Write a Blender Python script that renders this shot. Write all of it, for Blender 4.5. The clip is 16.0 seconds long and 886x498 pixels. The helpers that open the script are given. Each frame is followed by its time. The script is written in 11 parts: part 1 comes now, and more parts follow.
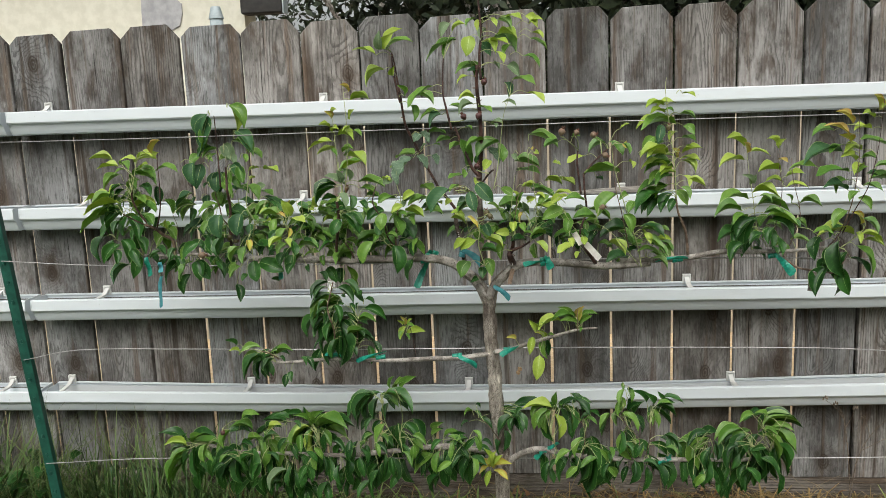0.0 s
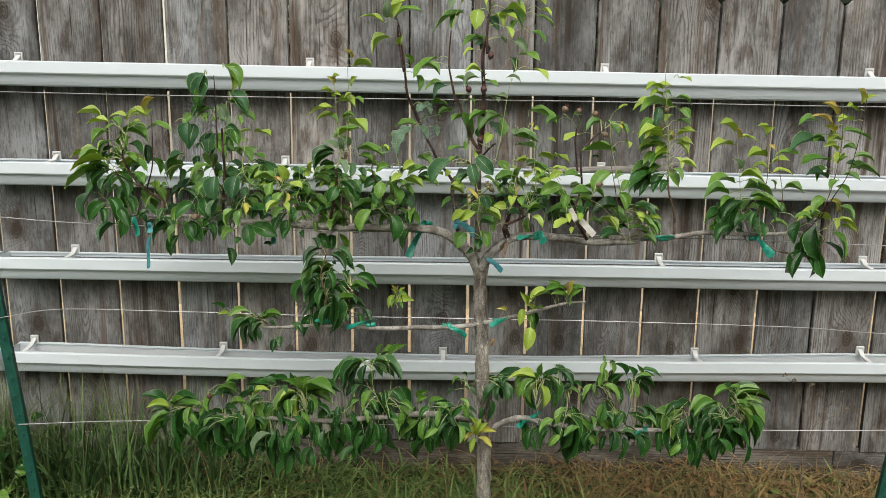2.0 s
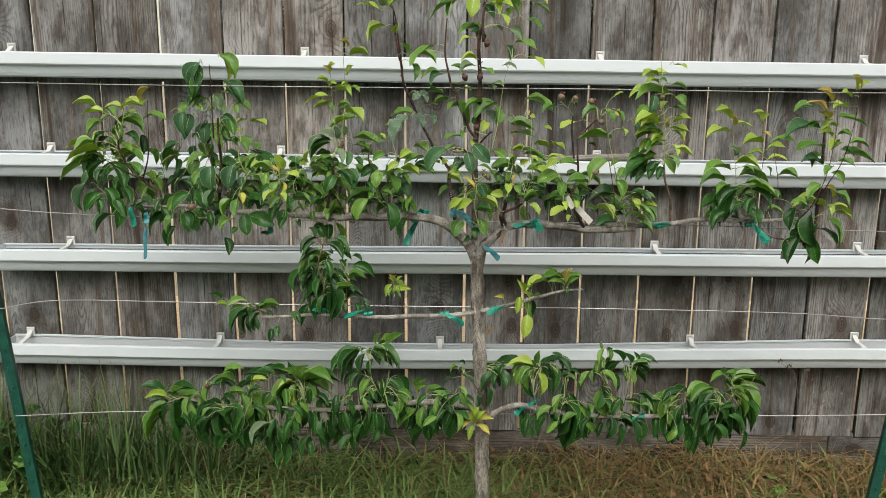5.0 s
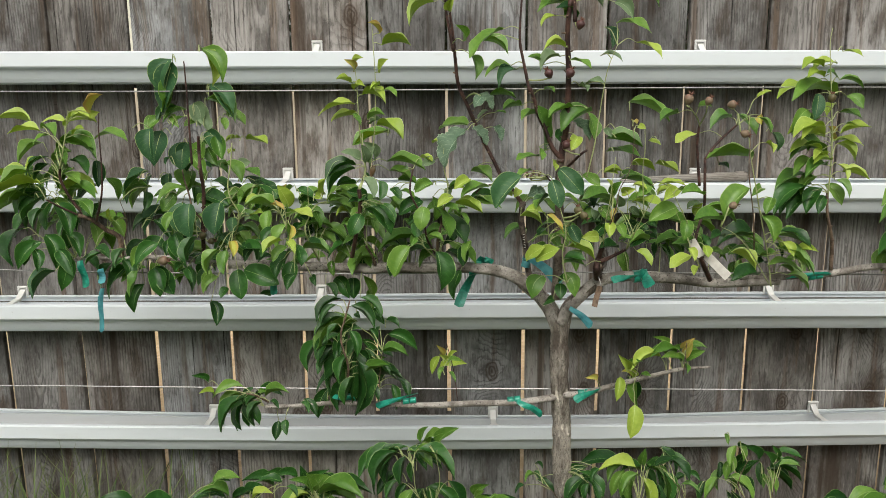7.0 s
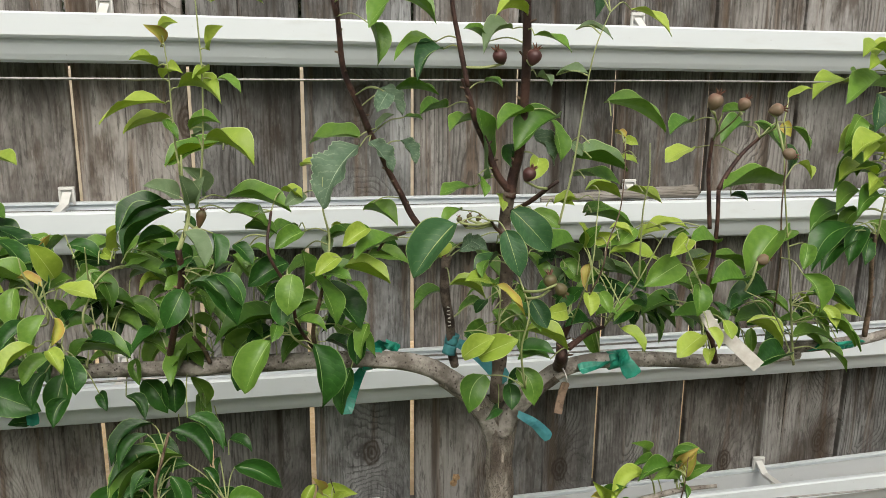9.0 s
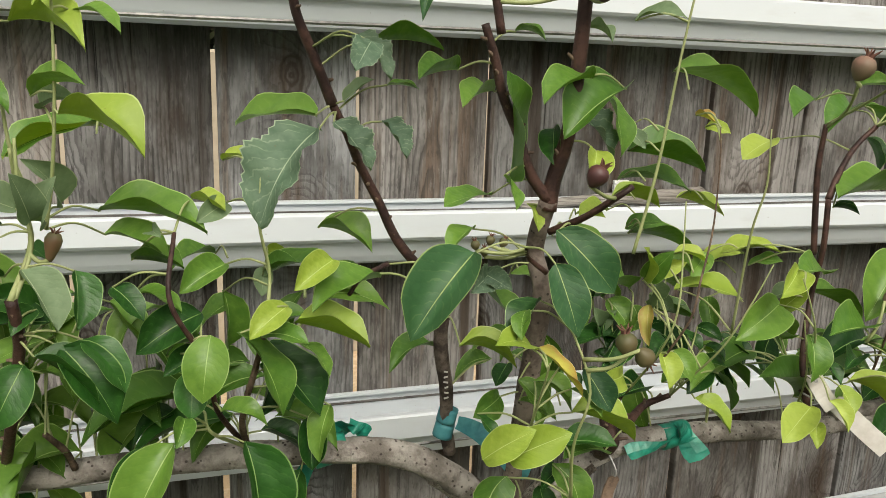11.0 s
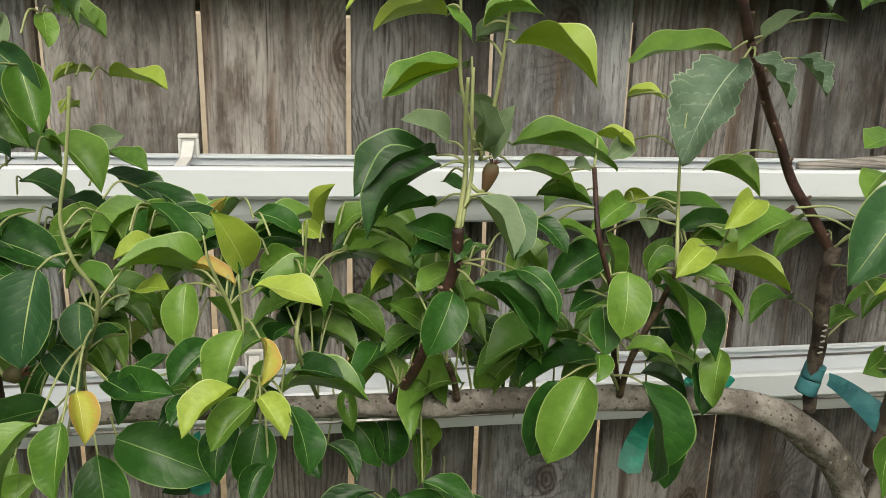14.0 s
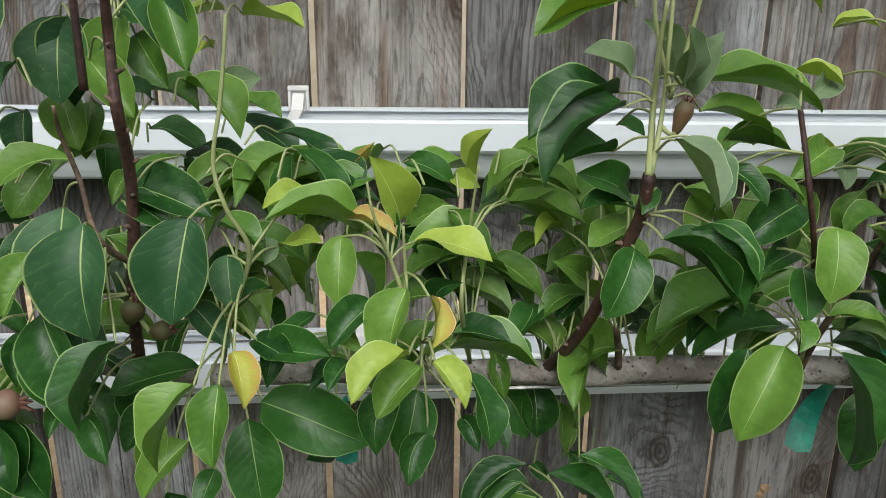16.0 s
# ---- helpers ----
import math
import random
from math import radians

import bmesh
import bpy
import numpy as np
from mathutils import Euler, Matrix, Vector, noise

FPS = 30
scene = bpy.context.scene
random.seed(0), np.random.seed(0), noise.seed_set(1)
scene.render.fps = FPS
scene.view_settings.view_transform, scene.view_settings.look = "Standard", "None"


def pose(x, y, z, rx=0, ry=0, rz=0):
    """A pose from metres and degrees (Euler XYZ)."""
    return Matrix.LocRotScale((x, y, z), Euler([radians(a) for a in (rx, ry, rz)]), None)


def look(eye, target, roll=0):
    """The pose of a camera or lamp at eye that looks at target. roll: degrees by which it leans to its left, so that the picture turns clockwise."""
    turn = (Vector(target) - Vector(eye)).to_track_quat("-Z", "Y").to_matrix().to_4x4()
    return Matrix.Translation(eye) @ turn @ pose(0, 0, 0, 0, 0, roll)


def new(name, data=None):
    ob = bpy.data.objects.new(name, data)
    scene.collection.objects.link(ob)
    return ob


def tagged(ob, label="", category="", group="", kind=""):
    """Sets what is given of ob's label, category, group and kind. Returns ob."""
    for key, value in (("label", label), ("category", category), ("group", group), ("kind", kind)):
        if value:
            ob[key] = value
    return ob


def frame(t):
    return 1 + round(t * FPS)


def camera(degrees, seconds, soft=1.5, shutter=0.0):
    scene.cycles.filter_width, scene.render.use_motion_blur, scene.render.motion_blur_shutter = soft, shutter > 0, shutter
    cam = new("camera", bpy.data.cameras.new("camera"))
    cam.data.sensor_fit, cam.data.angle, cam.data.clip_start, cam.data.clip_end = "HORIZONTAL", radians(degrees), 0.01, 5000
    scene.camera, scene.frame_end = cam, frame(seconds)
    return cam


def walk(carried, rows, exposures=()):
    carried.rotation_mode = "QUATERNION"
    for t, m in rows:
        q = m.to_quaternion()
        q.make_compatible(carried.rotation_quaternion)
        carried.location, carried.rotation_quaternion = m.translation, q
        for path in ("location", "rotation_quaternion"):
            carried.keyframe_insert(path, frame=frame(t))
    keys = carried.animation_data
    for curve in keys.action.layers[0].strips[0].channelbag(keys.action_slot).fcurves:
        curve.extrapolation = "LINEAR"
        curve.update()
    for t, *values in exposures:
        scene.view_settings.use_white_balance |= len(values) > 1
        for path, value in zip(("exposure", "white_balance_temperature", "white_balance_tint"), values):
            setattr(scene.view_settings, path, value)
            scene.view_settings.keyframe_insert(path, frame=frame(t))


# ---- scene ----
cam = camera(56.7, 16.0, soft=0.6)
PATH = [
    (0, (0.0388, 0.1586, 1.4139), (-0.1641, 2.1182, 1.0694), -2.41),
    (0.5, (-0.0933, 0.1261, 1.4105), (-0.1824, 2.0893, 1.0391), -0.78),
    (1, (-0.1373, 0.1206, 1.4112), (-0.17, 2.0817, 1.0201), 0.49),
    (1.5, (-0.1331, 0.1161, 1.4178), (-0.1633, 2.0759, 1.02), 0.56),
    (2, (-0.1292, 0.1221, 1.4138), (-0.1562, 2.0795, 1.004), 0.65),
    (2.5, (-0.1219, 0.1241, 1.4137), (-0.1358, 2.0819, 1.0056), 0.72),
    (3, (-0.1147, 0.1016, 1.4116), (-0.1376, 2.0588, 1.0007), 0.53),
    (5.5, (-0.158, 0.1322, 1.4048), (-0.1591, 2.0813, 0.9564), 0.21),
    (6, (-0.1764, 0.2713, 1.3808), (-0.1553, 2.2131, 0.9027), -0.05),
    (6.5, (-0.1665, 0.5487, 1.3945), (-0.1744, 2.5009, 0.9601), -1.00),
    (7, (-0.2512, 0.7101, 1.3867), (-0.2868, 2.6659, 0.9698), -0.55),
    (7.5, (-0.4264, 0.904, 1.4042), (-0.318, 2.8565, 0.9845), 0.44),
    (8, (-0.4821, 1.0125, 1.4104), (-0.157, 2.9339, 0.9603), 1.51),
    (8.5, (-0.3619, 1.1479, 1.3988), (0.0076, 3.055, 0.9229), 1.38),
    (8.7, (-0.3123, 1.201, 1.3953), (0.0438, 3.1114, 0.9222), 0.68),
    (10.8, (-0.3876, 1.6088, 1.3563), (0.249, 3.443, 0.8763), 2.38),
    (11, (-0.3241, 1.6086, 1.3464), (0.2799, 3.455, 0.8709), 2.02),
    (11.5, (-0.1774, 1.5999, 1.3399), (0.2933, 3.4842, 0.8625), 1.15),
    (12, (-0.1242, 1.5976, 1.3351), (0.1866, 3.5128, 0.8498), -0.46),
    (12.5, (-0.1609, 1.6209, 1.3257), (0.0537, 3.5401, 0.8055), -0.81),
    (13, (-0.2574, 1.6377, 1.3059), (-0.0487, 3.5519, 0.7654), -0.27),
    (13.5, (-0.3999, 1.6546, 1.3126), (-0.1493, 3.5612, 0.763), 0.73),
    (14, (-0.5065, 1.6514, 1.3156), (-0.2106, 3.5528, 0.7703), 1.49),
    (14.5, (-0.5589, 1.6354, 1.3141), (-0.2259, 3.5261, 0.7537), 2.42),
    (15, (-0.5795, 1.6258, 1.3016), (-0.2127, 3.498, 0.7013), 2.90),
    (15.5, (-0.5596, 1.6645, 1.3018), (-0.2351, 3.5398, 0.6868), 2.57),
    (16, (-0.5633, 1.707, 1.2915), (-0.43, 3.6008, 0.6625), 0.54),
]
walk(cam, [(t, look(eye, target, roll)) for t, eye, target, roll in PATH],
     exposures=[(0, 0.06, 6550, 7), (6, 0.06, 6700, 7), (8.5, 0.05, 6850, 8), (11, 0.18, 7100, 8), (11.5, 0.04, 7100, 9), (12, 0.1, 7050, 10), (13, 0.07, 7200, 7), (14.5, 0.11, 7080, 9), (15, 0.13, 6950, 12), (15.5, 0.14, 6700, 12), (16, 0.05, 6350, 8)])

# ---- world and light ----
world = bpy.data.worlds.new("sky")
scene.world = world
world.use_nodes = True
wn, wl = world.node_tree.nodes, world.node_tree.links
sky = wn.new("ShaderNodeTexSky")
sky.sky_type, sky.sun_disc = "NISHITA", False
sky.sun_elevation, sky.sun_rotation = radians(48), radians(190)
sky.air_density, sky.dust_density, sky.ozone_density = 1.0, 5.0, 0.5
soft_sky = wn.new("ShaderNodeHueSaturation")
soft_sky.inputs["Saturation"].default_value = 0.22
wl.new(sky.outputs[0], soft_sky.inputs["Color"])
wl.new(soft_sky.outputs[0], wn["Background"].inputs["Color"])
wn["Background"].inputs["Strength"].default_value = 0.15
sun = new("sun", bpy.data.lights.new("sun", "SUN"))
sun.data.energy, sun.data.angle, sun.data.color = 1.7, radians(36), (1.0, 0.97, 0.93)
sun.matrix_world = look((0.82, -2.75, 5.7), (0.2, 1.5, 1.0))


# ---- material helpers ----
class Nodes:
    """A short way of writing node trees."""

    def __init__(self, name):
        self.mat = bpy.data.materials.new(name)
        self.mat.use_nodes = True
        self.t = self.mat.node_tree
        self.out = self.t.nodes["Material Output"]
        self.bsdf = self.t.nodes["Principled BSDF"]

    def put(self, socket, value):
        if isinstance(value, bpy.types.NodeSocket):
            self.t.links.new(value, socket)
        else:
            socket.default_value = value

    def node(self, kind, out=0, **values):
        n = self.t.nodes.new(kind)
        for key, value in values.items():
            self.put(n.inputs[int(key[1:]) if key[1:].isdigit() else key.replace("_", " ")], value)
        return n.outputs[out]

    def math(self, op, a, b=0.0, clamp=False):
        n = self.t.nodes.new("ShaderNodeMath")
        n.operation, n.use_clamp = op, clamp
        self.put(n.inputs[0], a)
        self.put(n.inputs[1], b)
        return n.outputs[0]

    def mix(self, fac, a, b, blend="MIX"):
        n = self.t.nodes.new("ShaderNodeMix")
        n.data_type, n.blend_type = "RGBA", blend
        self.put(n.inputs[0], fac)
        self.put(n.inputs[6], a)
        self.put(n.inputs[7], b)
        return n.outputs[2]

    def coords(self, which="Object"):
        n = self.t.nodes.new("ShaderNodeTexCoord")
        return n.outputs[which]

    def random(self):
        return self.t.nodes.new("ShaderNodeObjectInfo").outputs["Random"]

    def island(self):
        return self.t.nodes.new("ShaderNodeNewGeometry").outputs["Random Per Island"]

    def xyz(self, v):
        n = self.t.nodes.new("ShaderNodeSeparateXYZ")
        self.put(n.inputs[0], v)
        return n.outputs

    def vec(self, x=0.0, y=0.0, z=0.0):
        n = self.t.nodes.new("ShaderNodeCombineXYZ")
        for i, v in enumerate((x, y, z)):
            self.put(n.inputs[i], v)
        return n.outputs[0]

    def noise(self, v, scale=5.0, detail=3.0, rough=0.55):
        return self.node("ShaderNodeTexNoise", 0, Vector=v, Scale=scale, Detail=detail, Roughness=rough)

    def step(self, v, lo, hi, a=0.0, b=1.0):
        n = self.t.nodes.new("ShaderNodeMapRange")
        n.interpolation_type = "SMOOTHSTEP"
        for i, x in enumerate((v, lo, hi, a, b)):
            self.put(n.inputs[i], x)
        return n.outputs[0]

    def ramp(self, v, *stops):
        n = self.t.nodes.new("ShaderNodeValToRGB")
        n.color_ramp.elements[0].position, n.color_ramp.elements[0].color = stops[0][0], (*stops[0][1], 1)
        n.color_ramp.elements[1].position, n.color_ramp.elements[1].color = stops[-1][0], (*stops[-1][1], 1)
        for pos, col in stops[1:-1]:
            n.color_ramp.elements.new(pos).color = (*col, 1)
        self.put(n.inputs[0], v)
        return n.outputs[0]

    def bump(self, height, strength=0.3, distance=0.002):
        return self.node("ShaderNodeBump", 0, Height=height, Strength=strength, Distance=distance)

    def done(self, color=None, rough=None, normal=None, metal=None, spec=None):
        for key, value in (("Base Color", color), ("Roughness", rough), ("Normal", normal), ("Metallic", metal), ("Specular IOR Level", spec)):
            if value is not None:
                self.put(self.bsdf.inputs[key], value)
        return self.mat


def weathered_wood(name, light, dark, brown, along="z", knots=True):
    """Grey, weathered softwood: year rings cut by the saw, bent round knots, with brown stains, checks and rough flecks."""
    m = Nodes(name)
    r = m.random()
    r2 = m.math("FRACT", m.math("MULTIPLY", r, 7.31))
    r3 = m.math("FRACT", m.math("MULTIPLY", r, 13.77))
    p = m.xyz(m.coords())
    across, length = (p[0], p[2]) if along == "z" else (p[2], p[0])
    shift = m.math("MULTIPLY", r, 37.0)

    def field(sx, sz, off, detail=3.0, rough=0.6):
        return m.noise(m.vec(m.math("MULTIPLY", across, sx), m.math("ADD", shift, off), m.math("MULTIPLY", length, sz)), 1.0, detail, rough)

    kn = m.t.nodes.new("ShaderNodeTexVoronoi")
    kn.voronoi_dimensions = "2D"
    m.put(kn.inputs["Vector"], m.vec(m.math("ADD", m.math("MULTIPLY", across, 6.2), shift), m.math("ADD", m.math("MULTIPLY", length, 3.7), m.math("MULTIPLY", r2, 29.0))))
    m.put(kn.inputs["Scale"], 1.0)
    dist = m.math("ADD", kn.outputs["Distance"], m.math("MULTIPLY", m.math("SUBTRACT", field(60, 60, 2.0), 0.5), 0.06))
    some = m.math("GREATER_THAN", m.xyz(kn.outputs["Color"])[0], 0.52 if knots else 2.0)
    near = m.math("MULTIPLY", m.step(dist, 0.5, 0.0), some)
    wob = m.math("SUBTRACT", field(5.0, 1.5, 0.0, 2.0), 0.5)
    ax = m.math("ADD", m.math("ADD", across, m.math("MULTIPLY", m.math("SUBTRACT", r2, 0.5), -0.13)), m.math("MULTIPLY", wob, 0.05))
    tilt = m.math("MULTIPLY", length, m.math("MULTIPLY", m.math("SUBTRACT", r3, 0.5), 0.09))
    deep = m.math("ADD", m.math("ADD", 0.018, tilt), m.math("MULTIPLY", m.math("SUBTRACT", field(2.0, 1.7, 5.0, 3.0), 0.5), 0.11))
    radius = m.math("SQRT", m.math("ADD", m.math("MULTIPLY", ax, ax), m.math("MULTIPLY", deep, deep)))
    radius = m.math("ADD", radius, m.math("MULTIPLY", near, 0.05))
    rings = m.math("ADD", m.math("MULTIPLY", radius, m.math("ADD", 110.0, m.math("MULTIPLY", r3, 90.0))), m.math("MULTIPLY", field(110, 7, 8.0), 0.7))
    saw = m.math("FRACT", rings)
    late = m.math("MULTIPLY", m.step(saw, 0.45, 0.85), m.step(saw, 1.0, 0.93))
    fibre = field(330, 7.0, 11.0, 3.0, 0.65)
    fleck = field(130, 22.0, 13.0, 5.0, 0.7)
    blot = field(9, 3.2, 9.0, 5.0, 0.62)
    patch = field(6, 3.0, 17.0, 6.0, 0.7)
    streak = field(30, 1.4, 23.0, 4.0)
    drip = field(22, 0.9, 4.0, 3.0)
    crack = field(120, 1.7, 31.0, 2.0)
    mask = field(7, 2.2, 41.0, 3.0)
    pale = tuple(min(1, c * 1.32) for c in light)
    base = m.mix(m.step(patch, 0.38, 0.62), (*dark, 1), (*light, 1))
    base = m.mix(m.step(blot, 0.52, 0.68, 0.0, 0.7), base, (*pale, 1))
    base = m.mix(m.step(streak, 0.53, 0.67, 0.0, 0.8), base, (*brown, 1))
    base = m.mix(m.math("MULTIPLY", late, m.math("MAXIMUM", m.step(mask, 0.42, 0.62, 0.05, 0.6), m.math("MULTIPLY", near, 0.5))), base, tuple(c * 0.42 for c in dark) + (1,))
    base = m.mix(m.step(field(13, 5.0, 57.0, 5.0, 0.65), 0.52, 0.68, 0.0, 0.75), base, tuple(c * 0.5 for c in brown) + (1,))
    base = m.mix(m.step(fleck, 0.56, 0.7, 0.0, 0.3), base, (*pale, 1))
    base = m.mix(m.step(fleck, 0.47, 0.36, 0.0, 0.55), base, tuple(c * 0.4 for c in dark) + (1,))
    base = m.mix(m.step(fibre, 0.54, 0.66, 0.0, 0.4), base, tuple(c * 0.4 for c in dark) + (1,))
    base = m.mix(m.step(drip, 0.58, 0.72, 0.0, 0.85), base, tuple(c * 0.4 for c in brown) + (1,))
    base = m.mix(m.step(crack, 0.685, 0.73, 0.0, 0.85), base, (0.016, 0.013, 0.011, 1))
    halo = m.math("MULTIPLY", m.step(dist, 0.34, 0.1), some)
    base = m.mix(m.math("MULTIPLY", halo, m.math("MULTIPLY", m.xyz(kn.outputs["Color"])[1], 0.6)), base, tuple(c * 0.55 for c in brown) + (1,))
    core = m.math("MULTIPLY", m.step(dist, 0.125, 0.085), some)
    eye = m.math("SINE", m.math("MULTIPLY", dist, 150.0))
    base = m.mix(m.math("MULTIPLY", core, m.step(eye, -1.0, 1.0, 0.45, 0.85)), base, tuple(c * 0.35 for c in brown) + (1,))
    base = m.mix(1.0, base, m.ramp(r2, (0.0, (0.66, 0.645, 0.63)), (0.5, (0.95, 0.94, 0.94)), (1.0, (1.18, 1.18, 1.19))), "MULTIPLY")
    base = m.mix(1.0, base, m.ramp(r3, (0.0, (1.0, 0.96, 0.91)), (0.5, (0.97, 0.99, 1.0)), (1.0, (0.92, 0.97, 1.0))), "MULTIPLY")
    high = m.math("ADD", m.math("MULTIPLY", late, -0.6), m.math("ADD", m.math("MULTIPLY", fibre, 0.5), m.math("MULTIPLY", fleck, 0.8)))
    return m.done(base, 0.9, m.bump(m.math("SUBTRACT", high, m.math("MULTIPLY", m.step(crack, 0.65, 0.72), 1.5)), 0.75, 0.002), spec=0.2)


WOOD = weathered_wood("weathered_fence_wood", (0.32, 0.313, 0.306), (0.118, 0.112, 0.106), (0.14, 0.1, 0.072))
WOOD_LOW = weathered_wood("weathered_kickboard_wood", (0.27, 0.25, 0.23), (0.11, 0.1, 0.09), (0.13, 0.095, 0.068), "x")
STICK = weathered_wood("silvery_driftwood", (0.5, 0.46, 0.42), (0.34, 0.3, 0.26), (0.34, 0.26, 0.2), "x", False)


def vinyl(name, col, dirt=0.3):
    m = Nodes(name)
    c = m.coords()
    p = m.xyz(c)
    grime = m.noise(m.vec(m.math("MULTIPLY", p[0], 6.0), p[1], m.math("MULTIPLY", p[2], 30.0)), 1.0, 5.0, 0.65)
    specks = m.noise(c, 160.0, 2.0)
    base = m.mix(m.step(grime, 0.52, 0.8, 0.0, dirt), (*col, 1), (0.42, 0.4, 0.35, 1))
    base = m.mix(m.step(specks, 0.72, 0.78, 0.0, 0.35), base, (0.25, 0.23, 0.2, 1))
    return m.done(base, m.step(grime, 0.3, 0.8, 0.32, 0.6), m.bump(m.noise(c, 25.0, 2.0), 0.05, 0.001))


VINYL = vinyl("white_vinyl", (0.63, 0.675, 0.705), 0.26)
# duller vinyl, shade painted on the inner wall of the lifted gutter
TROUGH_SHADE = vinyl("shaded_white_vinyl", (0.47, 0.485, 0.49), 0.4)
VINYL_CLIP = vinyl("white_vinyl_clip", (0.64, 0.64, 0.62), 0.45)


def bark(name, light, dark, rough=0.85, freckles=True, scale=1.0, tall=1.0, relief=0.6):
    """Bark with pale and dark patches, fine grain and, on old wood, flaking plates; on limbs dark pores."""
    m = Nodes(name)
    p = m.xyz(m.coords())
    c = m.vec(p[0], p[1], m.math("MULTIPLY", p[2], tall))
    n1 = m.noise(c, 26.0 * scale, 5.0, 0.65)
    n2 = m.noise(c, 150.0 * scale, 4.0, 0.6)
    base = m.mix(m.step(n1, 0.4, 0.6), (*dark, 1), (*light, 1))
    base = m.mix(m.step(n2, 0.5, 0.72, 0.0, 0.5), base, tuple(x * 0.45 for x in dark) + (1,))
    high = m.math("ADD", n1, m.math("MULTIPLY", n2, 0.5))
    if freckles:
        v = m.t.nodes.new("ShaderNodeTexVoronoi")
        m.put(v.inputs["Vector"], c)
        m.put(v.inputs["Scale"], 170.0)
        base = m.mix(m.step(v.outputs["Distance"], 0.24, 0.12, 0.0, 0.85), base, (0.045, 0.034, 0.03, 1))
    if relief > 1:
        n3 = m.noise(m.vec(p[0], p[1], m.math("MULTIPLY", p[2], 0.3)), 95.0, 6.0, 0.72)
        rough_skin = m.math("ABSOLUTE", m.math("SUBTRACT", n3, 0.5))
        base = m.mix(m.step(rough_skin, 0.022, 0.0, 0.0, 0.85), base, tuple(x * 0.35 for x in dark) + (1,))
        base = m.mix(m.step(n3, 0.6, 0.72, 0.0, 0.5), base, tuple(min(1, x * 1.25) for x in light) + (1,))
        high = m.math("ADD", high, m.math("MULTIPLY", m.step(rough_skin, 0.0, 0.12), 0.8))
    return m.done(base, rough, m.bump(high, min(1.0, relief), 0.003 * max(1.0, relief * 1.6)), spec=0.25)


BARK = bark("grey_limb_bark", (0.38, 0.352, 0.32), (0.17, 0.15, 0.132), relief=0.95)
BARK_TRUNK = bark("rough_trunk_bark", (0.66, 0.6, 0.52), (0.22, 0.18, 0.15), 0.9, False, 1.1, 0.3, 1.3)
BARK_DARK = bark("dark_red_brown_twig_bark", (0.085, 0.045, 0.036), (0.035, 0.02, 0.018), 0.5, False, 1.5)
BARK_TWIG = bark("brown_twig_bark", (0.2, 0.14, 0.1), (0.075, 0.05, 0.036), 0.75, False, 1.5)


def green_stem():
    m = Nodes("green_stem")
    n = m.noise(m.coords(), 60.0, 3.0)
    return m.done(m.mix(n, (0.22, 0.28, 0.1, 1), (0.36, 0.38, 0.18, 1)), 0.55)


STEM = green_stem()


